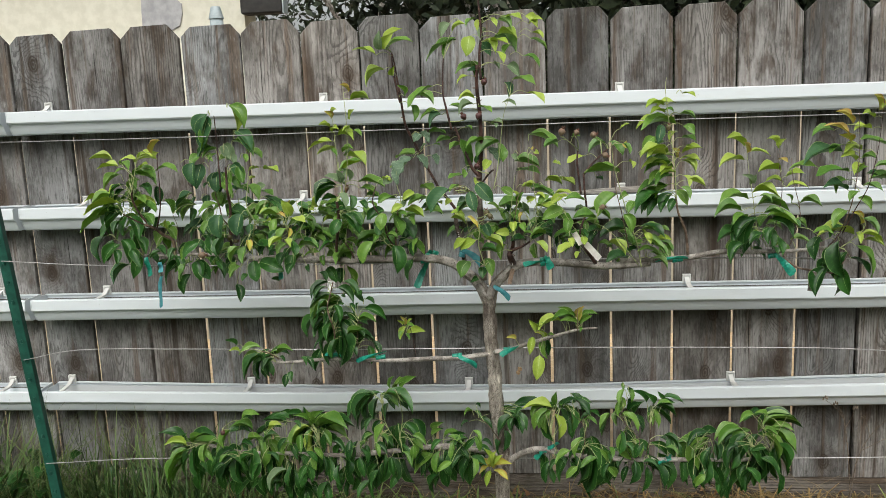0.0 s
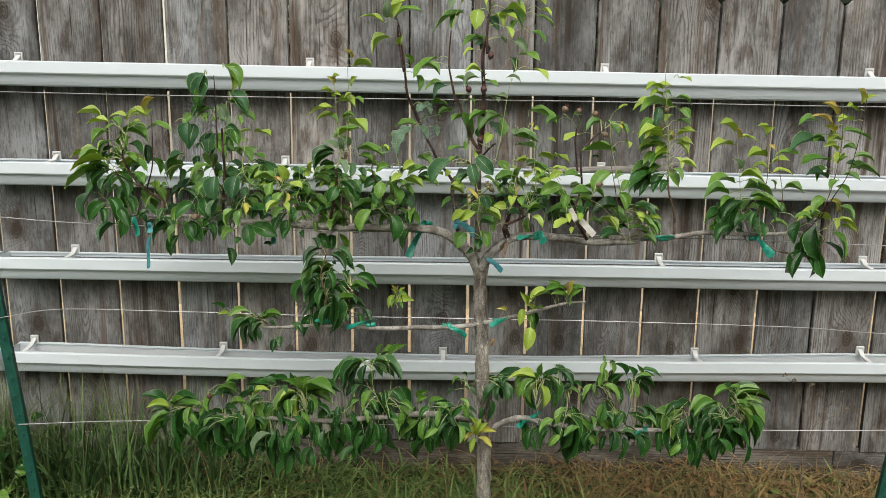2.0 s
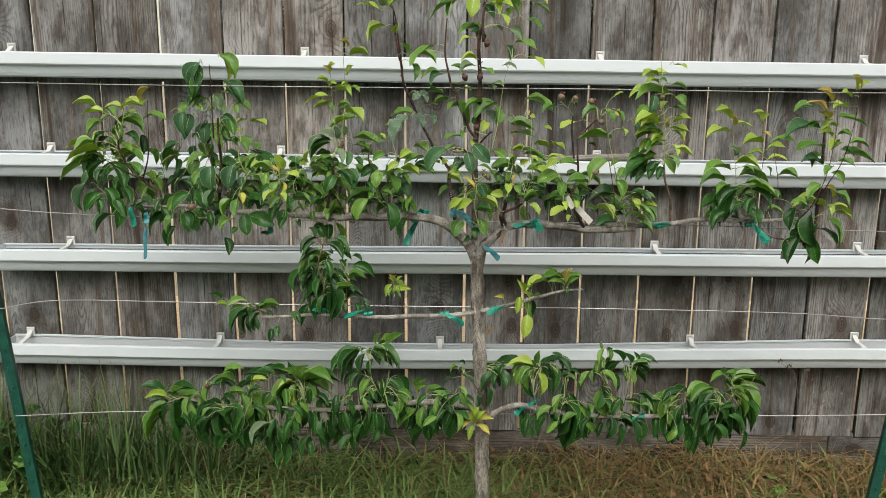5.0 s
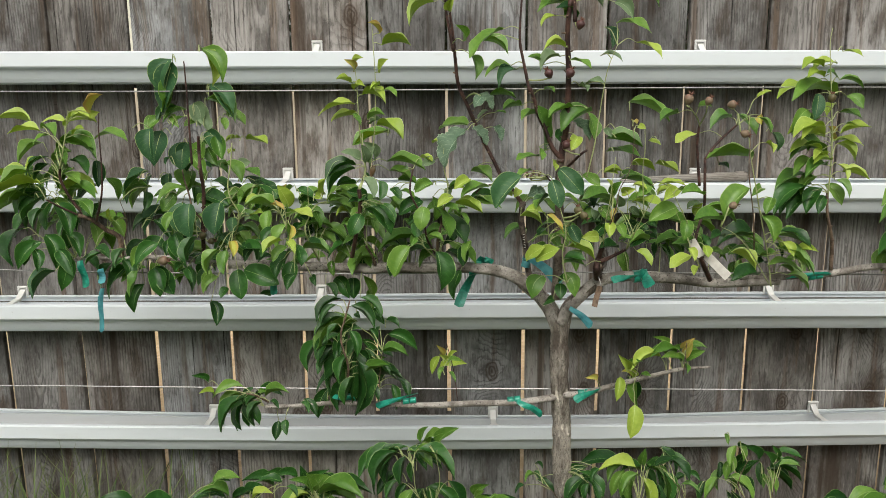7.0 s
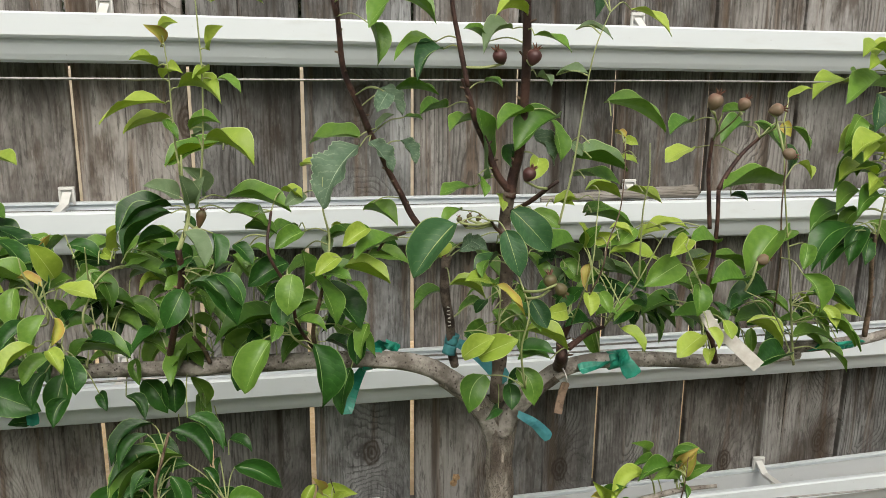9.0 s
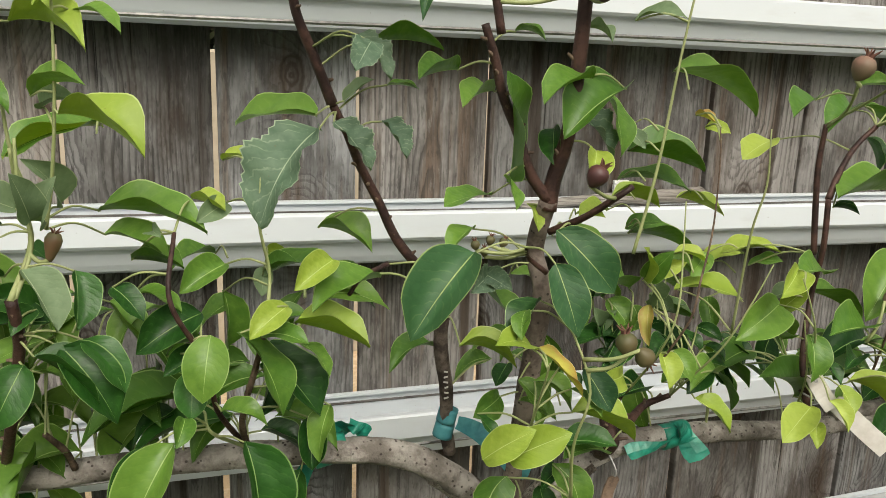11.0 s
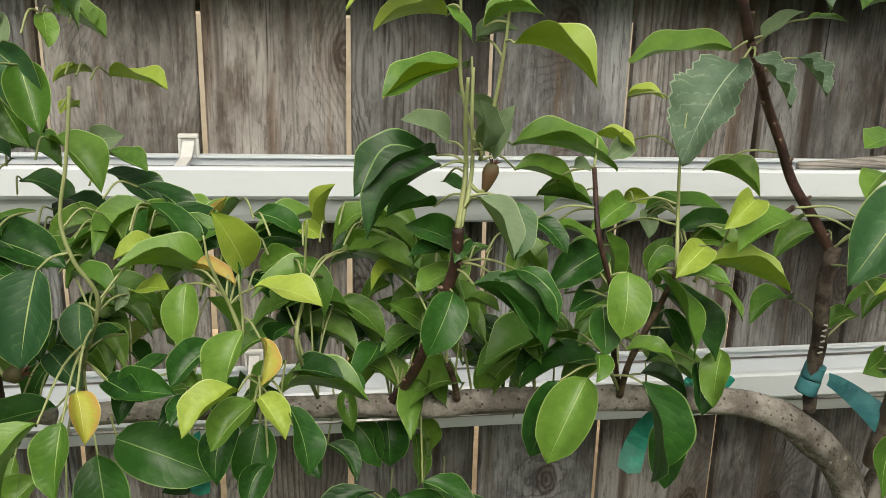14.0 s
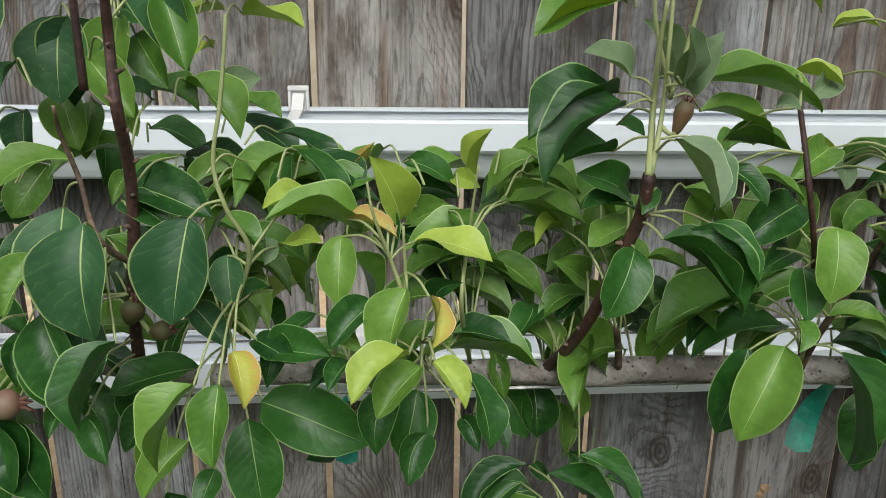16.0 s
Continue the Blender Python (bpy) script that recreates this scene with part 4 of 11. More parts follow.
branch("stem", 0.0010, 0.0005, STEM, [(0.184, 2.14, 1.061), (0.138, 2.09, 1.138), (0.119, 2.08, 1.171), (0.109, 2.08, 1.191)])
branch("stem", 0.0011, 0.0005, STEM, [(0.308, 2.15, 1.012), (0.263, 2.12, 1.074), (0.226, 2.1, 1.112), (0.199, 2.1, 1.127)])
branch("shoot", 0.0043, 0.0026, BARK_DARK, [(-0.725, 2.2, 1.05), (-0.716, 2.18, 1.109), (-0.71, 2.17, 1.154), (-0.705, 2.16, 1.192), (-0.702, 2.14, 1.227), (-0.708, 2.16, 1.256), (-0.704, 2.15, 1.284)])
branch("stem", 0.0021, 0.0010, BARK_TWIG, [(-0.711, 2.17, 1.13), (-0.719, 2.14, 1.156), (-0.732, 2.16, 1.183), (-0.735, 2.15, 1.21), (-0.733, 2.14, 1.227)])
branch("shoot", 0.0022, 0.0011, BARK_DARK, [(-0.706, 2.11, 1.239), (-0.706, 2.11, 1.297), (-0.706, 2.11, 1.364), (-0.707, 2.11, 1.412)])
branch("stem", 0.0016, 0.0010, STEM, [(-0.671, 2.2, 1.053), (-0.658, 2.17, 1.096), (-0.641, 2.15, 1.143), (-0.65, 2.14, 1.172), (-0.655, 2.14, 1.197), (-0.649, 2.14, 1.229), (-0.644, 2.14, 1.263), (-0.643, 2.14, 1.273)])
branch("stem", 0.0016, 0.0008, STEM, [(-0.6, 2.2, 1.051), (-0.593, 2.17, 1.095), (-0.571, 2.16, 1.107), (-0.555, 2.14, 1.121), (-0.555, 2.13, 1.164)])
branch("stem", 0.0015, 0.0006, STEM, [(-0.555, 2.14, 1.121), (-0.562, 2.14, 1.142), (-0.571, 2.13, 1.171), (-0.574, 2.13, 1.189)])
branch("stem", 0.0015, 0.0006, STEM, [(-0.537, 2.2, 1.043), (-0.545, 2.14, 1.082), (-0.542, 2.14, 1.107)])
branch("stem", 0.0016, 0.0006, STEM, [(-0.51, 2.2, 1.048), (-0.522, 2.14, 1.114), (-0.517, 2.16, 1.141), (-0.516, 2.15, 1.165), (-0.514, 2.14, 1.195)])
branch("shoot", 0.0041, 0.0037, BARK_DARK, [(-0.455, 2.22, 1.031), (-0.445, 2.19, 1.064), (-0.437, 2.17, 1.096), (-0.425, 2.15, 1.146), (-0.422, 2.14, 1.166), (-0.423, 2.13, 1.191)])
branch("stem", 0.0022, 0.0011, STEM, [(-0.423, 2.13, 1.191), (-0.414, 2.16, 1.22), (-0.417, 2.15, 1.252), (-0.418, 2.14, 1.281)])
branch("stem", 0.0016, 0.0010, STEM, [(-0.422, 2.13, 1.188), (-0.412, 2.15, 1.222), (-0.415, 2.14, 1.258), (-0.415, 2.14, 1.287)])
branch("spur", 0.0028, 0.0021, BARK_TWIG, [(-0.406, 2.21, 1.037), (-0.41, 2.2, 1.056), (-0.419, 2.18, 1.08)])
branch("shoot", 0.0022, 0.0016, BARK_DARK, [(-0.282, 2.2, 1.043), (-0.305, 2.16, 1.094), (-0.312, 2.15, 1.135), (-0.333, 2.13, 1.185), (-0.329, 2.16, 1.223)])
branch("stem", 0.0016, 0.0010, STEM, [(-0.282, 2.2, 1.043), (-0.31, 2.15, 1.083), (-0.314, 2.16, 1.094)])
branch("spur", 0.0028, 0.0014, BARK_TWIG, [(-0.281, 2.2, 1.039), (-0.288, 2.17, 1.081), (-0.279, 2.15, 1.13), (-0.274, 2.14, 1.158), (-0.273, 2.13, 1.176)])
branch("stem", 0.0015, 0.0008, STEM, [(-0.274, 2.14, 1.158), (-0.268, 2.16, 1.191), (-0.275, 2.15, 1.228), (-0.274, 2.15, 1.261)])
branch("stem", 0.0013, 0.0007, STEM, [(-0.261, 2.14, 1.15), (-0.242, 2.15, 1.166), (-0.24, 2.14, 1.188)])
branch("spur", 0.0021, 0.0014, BARK_DARK, [(-0.185, 2.16, 1.195), (-0.208, 2.14, 1.192), (-0.219, 2.13, 1.183)])
branch("limb", 0.0046, 0.0037, BARK_TWIG, [(-0.88, 2.2, 1.054), (-0.877, 2.19, 1.096), (-0.896, 2.18, 1.115), (-0.912, 2.16, 1.135), (-0.931, 2.15, 1.146)])
branch("shoot", 0.0030, 0.0022, BARK_DARK, [(-0.917, 2.16, 1.135), (-0.939, 2.15, 1.173), (-0.95, 2.14, 1.21), (-0.944, 2.13, 1.236)])
branch("stem", 0.0013, 0.0005, STEM, [(-0.945, 2.13, 1.231), (-0.928, 2.12, 1.275), (-0.918, 2.12, 1.319), (-0.915, 2.12, 1.333)])
branch("shoot", 0.0022, 0.0007, BARK_DARK, [(-0.903, 2.16, 1.132), (-0.88, 2.14, 1.184), (-0.871, 2.13, 1.234), (-0.866, 2.12, 1.294), (-0.863, 2.12, 1.327)])
branch("spur", 0.0021, 0.0014, BARK_DARK, [(-0.931, 2.15, 1.146), (-0.956, 2.13, 1.166), (-0.969, 2.12, 1.178)])
branch("stem", 0.0013, 0.0005, BARK_TWIG, [(-0.875, 2.19, 1.07), (-0.852, 2.17, 1.127), (-0.857, 2.16, 1.17)])
branch("spur", 0.0024, 0.0014, BARK_TWIG, [(-0.476, 2.19, 0.771), (-0.455, 2.15, 0.85), (-0.464, 2.13, 0.919), (-0.454, 2.13, 0.96), (-0.445, 2.13, 0.991)])
branch("spur", 0.0021, 0.0014, BARK_TWIG, [(-0.615, 2.18, 0.776), (-0.631, 2.16, 0.796), (-0.646, 2.14, 0.81)])
branch("stem", 0.0011, 0.0005, BARK_TWIG, [(-0.406, 2.19, 0.771), (-0.397, 2.16, 0.846), (-0.391, 2.15, 0.889)])
branch("stem", 0.0011, 0.0005, BARK_DARK, [(-0.253, 2.19, 0.774), (-0.26, 2.18, 0.838), (-0.273, 2.17, 0.897)])
branch("stem", 0.0010, 0.0005, STEM, [(0.07, 2.14, 0.818), (0.078, 2.14, 0.862), (0.08, 2.14, 0.89)])
branch("stem", 0.0010, 0.0005, BARK_TWIG, [(0.158, 2.13, 0.846), (0.157, 2.12, 0.88), (0.158, 2.12, 0.912)])
branch("stem", 0.0013, 0.0005, STEM, [(0.108, 2.18, 0.512), (0.085, 2.12, 0.604), (0.088, 2.1, 0.664)])
branch("stem", 0.0013, 0.0005, BARK_TWIG, [(0.17, 2.18, 0.506), (0.172, 2.12, 0.604), (0.139, 2.1, 0.657)])
branch("stem", 0.0013, 0.0005, BARK_TWIG, [(0.299, 2.18, 0.496), (0.307, 2.13, 0.569), (0.261, 2.1, 0.642), (0.278, 2.1, 0.703)])
branch("stem", 0.0013, 0.0005, BARK_TWIG, [(0.328, 2.18, 0.497), (0.333, 2.13, 0.585), (0.326, 2.1, 0.658)])
branch("stem", 0.0015, 0.0005, STEM, [(0.473, 2.18, 0.496), (0.444, 2.14, 0.533), (0.448, 2.11, 0.577), (0.472, 2.1, 0.612)])
branch("stem", 0.0015, 0.0005, STEM, [(0.586, 2.18, 0.497), (0.588, 2.13, 0.554), (0.606, 2.11, 0.6), (0.569, 2.1, 0.651)])
branch("stem", 0.0015, 0.0005, STEM, [(0.638, 2.18, 0.508), (0.634, 2.14, 0.565), (0.657, 2.12, 0.635)])
branch("stem", 0.0015, 0.0005, STEM, [(-0.519, 2.18, 0.509), (-0.507, 2.12, 0.587), (-0.501, 2.1, 0.634)])
branch("stem", 0.0015, 0.0005, STEM, [(-0.299, 2.18, 0.523), (-0.331, 2.13, 0.614), (-0.335, 2.11, 0.69)])
branch("stem", 0.0015, 0.0005, STEM, [(-0.314, 2.18, 0.522), (-0.288, 2.13, 0.63), (-0.294, 2.12, 0.695)])
branch("stem", 0.0015, 0.0005, STEM, [(-0.149, 2.18, 0.528), (-0.134, 2.13, 0.56), (-0.119, 2.11, 0.577)])
branch("stem", 0.0015, 0.0005, BARK_TWIG, [(-0.042, 2.19, 0.543), (-0.074, 2.15, 0.607), (-0.105, 2.13, 0.638)])
branch("stem", 0.0015, 0.0005, STEM, [(-0.715, 2.18, 0.513), (-0.721, 2.12, 0.531), (-0.722, 2.1, 0.58)])
branch("stem", 0.0015, 0.0005, STEM, [(-0.797, 2.18, 0.53), (-0.781, 2.14, 0.57), (-0.761, 2.12, 0.609)])
branch("stem", 0.0015, 0.0005, STEM, [(-0.655, 2.18, 0.514), (-0.648, 2.13, 0.582), (-0.638, 2.1, 0.633)])
branch("stem", 0.0014, 0.0005, STEM, [(-0.405, 2.16, 1.232), (-0.419, 2.155, 1.273), (-0.422, 2.15, 1.32), (-0.423, 2.15, 1.367), (-0.426, 2.15, 1.402)])
branch("stem", 0.0014, 0.0005, STEM, [(-0.405, 2.16, 1.228), (-0.398, 2.155, 1.265), (-0.393, 2.15, 1.313), (-0.391, 2.15, 1.375), (-0.394, 2.15, 1.452), (-0.395, 2.15, 1.482)])
branch("stem", 0.0013, 0.0010, STEM, [(0.166, 2.14, 1.295), (0.15, 2.105, 1.312), (0.128, 2.075, 1.331)])
branch("stem", 0.0013, 0.0010, STEM, [(0.166, 2.14, 1.298), (0.163, 2.1, 1.318), (0.157, 2.075, 1.33)])
branch("stem", 0.0013, 0.0010, STEM, [(0.236, 2.16, 1.295), (0.222, 2.11, 1.312), (0.2, 2.075, 1.327)])
branch("fork", 0.0158, 0.0120, BARK_TRUNK, [(-0.061, 2.197, 0.86), (-0.064, 2.197, 0.905), (-0.077, 2.196, 0.947), (-0.1, 2.196, 0.98), (-0.13, 2.197, 1.005)])
branch("fork", 0.0148, 0.0110, BARK_TRUNK, [(-0.06, 2.197, 0.86), (-0.058, 2.195, 0.92), (-0.045, 2.19, 0.957), (-0.022, 2.187, 0.984), (0.004, 2.185, 1.005)])

# ---- the pear tree: leaves, each from its base to its tip ----
leaf((-0.764, 2.25, 1.267), (-0.765, 2.232, 1.217), 0.86, "g")
leaf((-0.72, 2.126, 1.169), (-0.718, 2.108, 1.112), 0.72, "g")
leaf((-0.669, 2.135, 1.169), (-0.678, 2.117, 1.117), 0.76, "g")
leaf((-0.752, 2.134, 1.116), (-0.729, 2.116, 1.071), 0.6, "d")
leaf((-0.808, 2.282, 1.203), (-0.804, 2.264, 1.173), 0.65, "g")
leaf((-0.689, 2.205, 1.281), (-0.676, 2.187, 1.241), 0.55, "m")
leaf((-0.723, 2.261, 1.255), (-0.702, 2.243, 1.224), 0.6, "m")
leaf((-0.782, 2.282, 1.215), (-0.769, 2.264, 1.181), 0.75, "m")
leaf((-0.738, 2.214, 1.244), (-0.711, 2.196, 1.213), 0.55, "m")
leaf((-0.797, 2.282, 1.166), (-0.819, 2.264, 1.134), 0.7, "m")
leaf((-0.696, 2.272, 1.224), (-0.66, 2.254, 1.192), 0.4, "m")
leaf((-0.675, 2.336, 1.203), (-0.641, 2.318, 1.193), 0.4, "m")
leaf((-0.743, 2.344, 1.181), (-0.699, 2.326, 1.165), 0.4, "d")
leaf((-0.679, 2.344, 1.187), (-0.63, 2.326, 1.162), 0.42, "d")
leaf((-0.677, 2.306, 1.217), (-0.651, 2.288, 1.224), 0.7, "p")
leaf((-0.725, 2.28, 1.216), (-0.688, 2.262, 1.208), 0.33, "m")
leaf((-0.667, 2.336, 1.264), (-0.622, 2.318, 1.257), 0.22, "l")
leaf((-0.679, 2.336, 1.267), (-0.703, 2.318, 1.262), 0.3, "l")
leaf((-0.683, 2.306, 1.243), (-0.692, 2.288, 1.241), 0.4, "l")
leaf((-0.779, 2.344, 1.179), (-0.776, 2.326, 1.141), 0.45, "d")
leaf((-0.718, 2.194, 1.172), (-0.667, 2.176, 1.158), 0.5, "d")
leaf((-0.632, 2.25, 1.162), (-0.681, 2.232, 1.156), 0.33, "m")
leaf((-0.72, 2.187, 1.165), (-0.689, 2.169, 1.154), 0.5, "d")
leaf((-0.609, 2.193, 1.164), (-0.635, 2.175, 1.163), 0.45, "l")
leaf((-0.623, 2.25, 1.162), (-0.587, 2.232, 1.16), 0.28, "l")
leaf((-0.639, 2.336, 1.16), (-0.592, 2.318, 1.151), 0.3, "m")
leaf((-0.666, 2.192, 1.147), (-0.638, 2.174, 1.138), 0.4, "m")
leaf((-0.579, 2.175, 1.146), (-0.629, 2.157, 1.164), 0.26, "m")
leaf((-0.587, 2.164, 1.159), (-0.559, 2.146, 1.154), 0.26, "o")
leaf((-0.556, 2.18, 1.153), (-0.571, 2.162, 1.194), 0.5, "l")
leaf((-0.504, 2.273, 1.163), (-0.553, 2.255, 1.158), 0.33, "m")
leaf((-0.55, 2.248, 1.13), (-0.523, 2.23, 1.148), 0.5, "m")
leaf((-0.562, 2.174, 1.161), (-0.564, 2.156, 1.138), 0.55, "d")
leaf((-0.627, 2.182, 1.137), (-0.603, 2.164, 1.146), 0.35, "l")
leaf((-0.59, 2.161, 1.15), (-0.592, 2.143, 1.115), 0.6, "m")
leaf((-0.618, 2.278, 1.079), (-0.669, 2.26, 1.05), 0.24, "l")
leaf((-0.636, 2.153, 1.082), (-0.598, 2.135, 1.086), 0.5, "d")
leaf((-0.571, 2.132, 1.12), (-0.595, 2.114, 1.102), 0.5, "d")
leaf((-0.553, 2.127, 1.13), (-0.565, 2.109, 1.091), 0.5, "m")
leaf((-0.542, 2.11, 1.132), (-0.541, 2.092, 1.11), 0.25, "y")
leaf((-0.553, 2.086, 1.11), (-0.582, 2.068, 1.094), 0.38, "l")
leaf((-0.546, 2.105, 1.093), (-0.57, 2.087, 1.074), 0.5, "m")
leaf((-0.541, 2.077, 1.11), (-0.527, 2.059, 1.094), 0.5, "l")
leaf((-0.529, 2.151, 1.081), (-0.479, 2.133, 1.079), 0.28, "m")
leaf((-0.547, 2.144, 1.059), (-0.556, 2.126, 1.023), 0.7, "d")
leaf((-0.525, 2.072, 1.106), (-0.514, 2.054, 1.074), 0.42, "d")
leaf((-0.525, 2.276, 1.079), (-0.453, 2.258, 1.062), 0.36, "d")
leaf((-0.548, 2.152, 1.149), (-0.507, 2.134, 1.144), 0.33, "l")
leaf((-0.499, 2.285, 1.122), (-0.448, 2.267, 1.127), 0.24, "m")
leaf((-0.489, 2.202, 1.158), (-0.444, 2.184, 1.15), 0.38, "m")
leaf((-0.459, 2.336, 1.103), (-0.412, 2.318, 1.095), 0.22, "m")
leaf((-0.502, 2.248, 1.166), (-0.497, 2.23, 1.198), 0.22, "l")
leaf((-0.519, 2.242, 1.166), (-0.504, 2.224, 1.162), 0.6, "l")
leaf((-0.575, 2.259, 1.152), (-0.573, 2.241, 1.187), 0.12, "o")
leaf((-0.644, 2.101, 1.106), (-0.637, 2.083, 1.084), 0.5, "y")
leaf((-0.651, 2.093, 1.092), (-0.654, 2.075, 1.055), 0.55, "m")
leaf((-0.663, 2.091, 1.093), (-0.682, 2.073, 1.055), 0.42, "m")
leaf((-0.68, 2.177, 1.06), (-0.729, 2.159, 1.055), 0.38, "d")
leaf((-0.644, 2.172, 1.038), (-0.579, 2.154, 1.017), 0.55, "d")
leaf((-0.645, 2.132, 1.049), (-0.637, 2.114, 1), 0.65, "d")
leaf((-0.68, 2.132, 1.035), (-0.704, 2.114, 1.011), 0.55, "m")
leaf((-0.666, 2.132, 1.016), (-0.673, 2.114, 1.002), 0.7, "d")
leaf((-0.705, 2.177, 1.039), (-0.726, 2.159, 1.014), 0.55, "d")
leaf((-0.701, 2.097, 1.115), (-0.72, 2.079, 1.073), 0.38, "d")
leaf((-0.753, 2.134, 1.097), (-0.747, 2.116, 1.069), 0.6, "d")
leaf((-0.783, 2.14, 1.046), (-0.761, 2.122, 1.007), 0.7, "d")
leaf((-0.744, 2.126, 1.152), (-0.76, 2.108, 1.126), 0.55, "m")
leaf((-0.782, 2.237, 1.133), (-0.81, 2.219, 1.121), 0.5, "g")
leaf((-0.602, 2.196, 0.985), (-0.617, 2.178, 0.992), 0.5, "d")
leaf((-0.455, 2.262, 1), (-0.453, 2.244, 0.964), 0.75, "d")
leaf((-0.495, 2.162, 1.086), (-0.481, 2.144, 1.074), 0.5, "d")
leaf((-0.526, 2.157, 1.089), (-0.494, 2.139, 1.091), 0.4, "d")
leaf((-0.435, 2.262, 1.084), (-0.462, 2.244, 1.105), 0.55, "m")
leaf((-0.433, 2.208, 1.1), (-0.458, 2.19, 1.122), 0.55, "m")
leaf((-0.433, 2.227, 1.083), (-0.451, 2.209, 1.074), 0.5, "d")
leaf((-0.422, 2.146, 1.145), (-0.44, 2.128, 1.11), 0.68, "d")
leaf((-0.408, 2.184, 1.149), (-0.443, 2.166, 1.141), 0.4, "m")
leaf((-0.416, 2.194, 1.164), (-0.448, 2.176, 1.182), 0.55, "d")
leaf((-0.411, 2.188, 1.158), (-0.447, 2.17, 1.163), 0.45, "d")
leaf((-0.431, 2.17, 1.23), (-0.484, 2.152, 1.21), 0.42, "d")
leaf((-0.43, 2.157, 1.225), (-0.478, 2.139, 1.188), 0.45, "d")
leaf((-0.432, 2.17, 1.196), (-0.464, 2.152, 1.195), 0.33, "d")
leaf((-0.422, 2.203, 1.206), (-0.41, 2.185, 1.203), 0.5, "d")
leaf((-0.423, 2.175, 1.238), (-0.454, 2.157, 1.254), 0.5, "p")
leaf((-0.382, 2.336, 1.275), (-0.453, 2.318, 1.256), 0.25, "l")
leaf((-0.409, 2.132, 1.239), (-0.414, 2.114, 1.269), 0.45, "p")
leaf((-0.402, 2.142, 1.236), (-0.394, 2.124, 1.265), 0.5, "p")
leaf((-0.377, 2.192, 1.233), (-0.31, 2.174, 1.222), 0.3, "m")
leaf((-0.374, 2.194, 1.216), (-0.333, 2.176, 1.201), 0.4, "m")
leaf((-0.358, 2.192, 1.198), (-0.325, 2.174, 1.196), 0.26, "m")
leaf((-0.414, 2.12, 1.213), (-0.395, 2.102, 1.181), 0.42, "p")
leaf((-0.388, 2.144, 1.205), (-0.387, 2.126, 1.173), 0.45, "d")
leaf((-0.369, 2.158, 1.189), (-0.35, 2.14, 1.172), 0.5, "d")
leaf((-0.357, 2.164, 1.182), (-0.327, 2.146, 1.175), 0.28, "m")
leaf((-0.317, 2.196, 1.239), (-0.296, 2.178, 1.234), 0.35, "l")
leaf((-0.342, 2.161, 1.224), (-0.338, 2.143, 1.225), 0.6, "p")
leaf((-0.293, 2.196, 1.236), (-0.314, 2.178, 1.226), 0.6, "p")
leaf((-0.295, 2.201, 1.265), (-0.276, 2.183, 1.267), 0.4, "l")
leaf((-0.296, 2.181, 1.195), (-0.326, 2.163, 1.182), 0.55, "m")
leaf((-0.264, 2.22, 1.176), (-0.245, 2.202, 1.189), 0.35, "m")
leaf((-0.266, 2.218, 1.182), (-0.27, 2.2, 1.165), 0.6, "p")
leaf((-0.313, 2.175, 1.162), (-0.355, 2.157, 1.144), 0.55, "d")
leaf((-0.398, 2.132, 1.16), (-0.367, 2.114, 1.116), 0.5, "d")
leaf((-0.413, 2.128, 1.156), (-0.376, 2.11, 1.127), 0.22, "d")
leaf((-0.385, 2.132, 1.164), (-0.361, 2.114, 1.135), 0.4, "d")
leaf((-0.413, 2.154, 1.135), (-0.394, 2.136, 1.135), 0.3, "m")
leaf((-0.309, 2.137, 1.159), (-0.316, 2.119, 1.121), 0.72, "m")
leaf((-0.321, 2.145, 1.132), (-0.323, 2.127, 1.106), 0.75, "d")
leaf((-0.318, 2.2, 1.086), (-0.39, 2.182, 1.081), 0.28, "m")
leaf((-0.293, 2.206, 1.067), (-0.362, 2.188, 1.059), 0.24, "d")
leaf((-0.335, 2.2, 1.095), (-0.396, 2.182, 1.072), 0.32, "m")
leaf((-0.394, 2.241, 1.051), (-0.367, 2.223, 1.039), 0.4, "d")
leaf((-0.304, 2.14, 1.103), (-0.276, 2.122, 1.1), 0.38, "m")
leaf((-0.274, 2.181, 1.066), (-0.245, 2.163, 1.054), 0.35, "d")
leaf((-0.327, 2.13, 1.105), (-0.333, 2.112, 1.094), 0.7, "m")
leaf((-0.35, 2.139, 1.083), (-0.371, 2.121, 1.039), 0.58, "d")
leaf((-0.334, 2.127, 1.09), (-0.363, 2.109, 1.041), 0.52, "m")
leaf((-0.288, 2.144, 1.077), (-0.281, 2.126, 1.011), 0.48, "d")
leaf((-0.246, 2.171, 1.036), (-0.26, 2.153, 0.988), 0.42, "d")
leaf((-0.5, 2.262, 0.908), (-0.451, 2.244, 0.903), 0.4, "d")
leaf((-0.406, 2.262, 0.938), (-0.402, 2.244, 0.925), 0.6, "d")
leaf((-0.393, 2.262, 0.913), (-0.366, 2.244, 0.905), 0.4, "d")
leaf((-0.428, 2.285, 0.969), (-0.427, 2.267, 0.927), 0.38, "m")
leaf((-0.451, 2.262, 0.929), (-0.442, 2.244, 0.924), 0.6, "d")
leaf((-0.721, 2.221, 1.215), (-0.712, 2.203, 1.201), 0.7, "m")
leaf((-0.678, 2.167, 1.104), (-0.657, 2.149, 1.087), 0.55, "g")
leaf((-0.656, 2.164, 1.138), (-0.652, 2.146, 1.112), 0.65, "g")
leaf((-0.637, 2.182, 1.143), (-0.635, 2.164, 1.132), 0.4, "p")
leaf((-0.608, 2.182, 1.093), (-0.627, 2.164, 1.084), 0.4, "d")
leaf((-0.411, 2.239, 1.027), (-0.437, 2.221, 1.037), 0.3, "d")
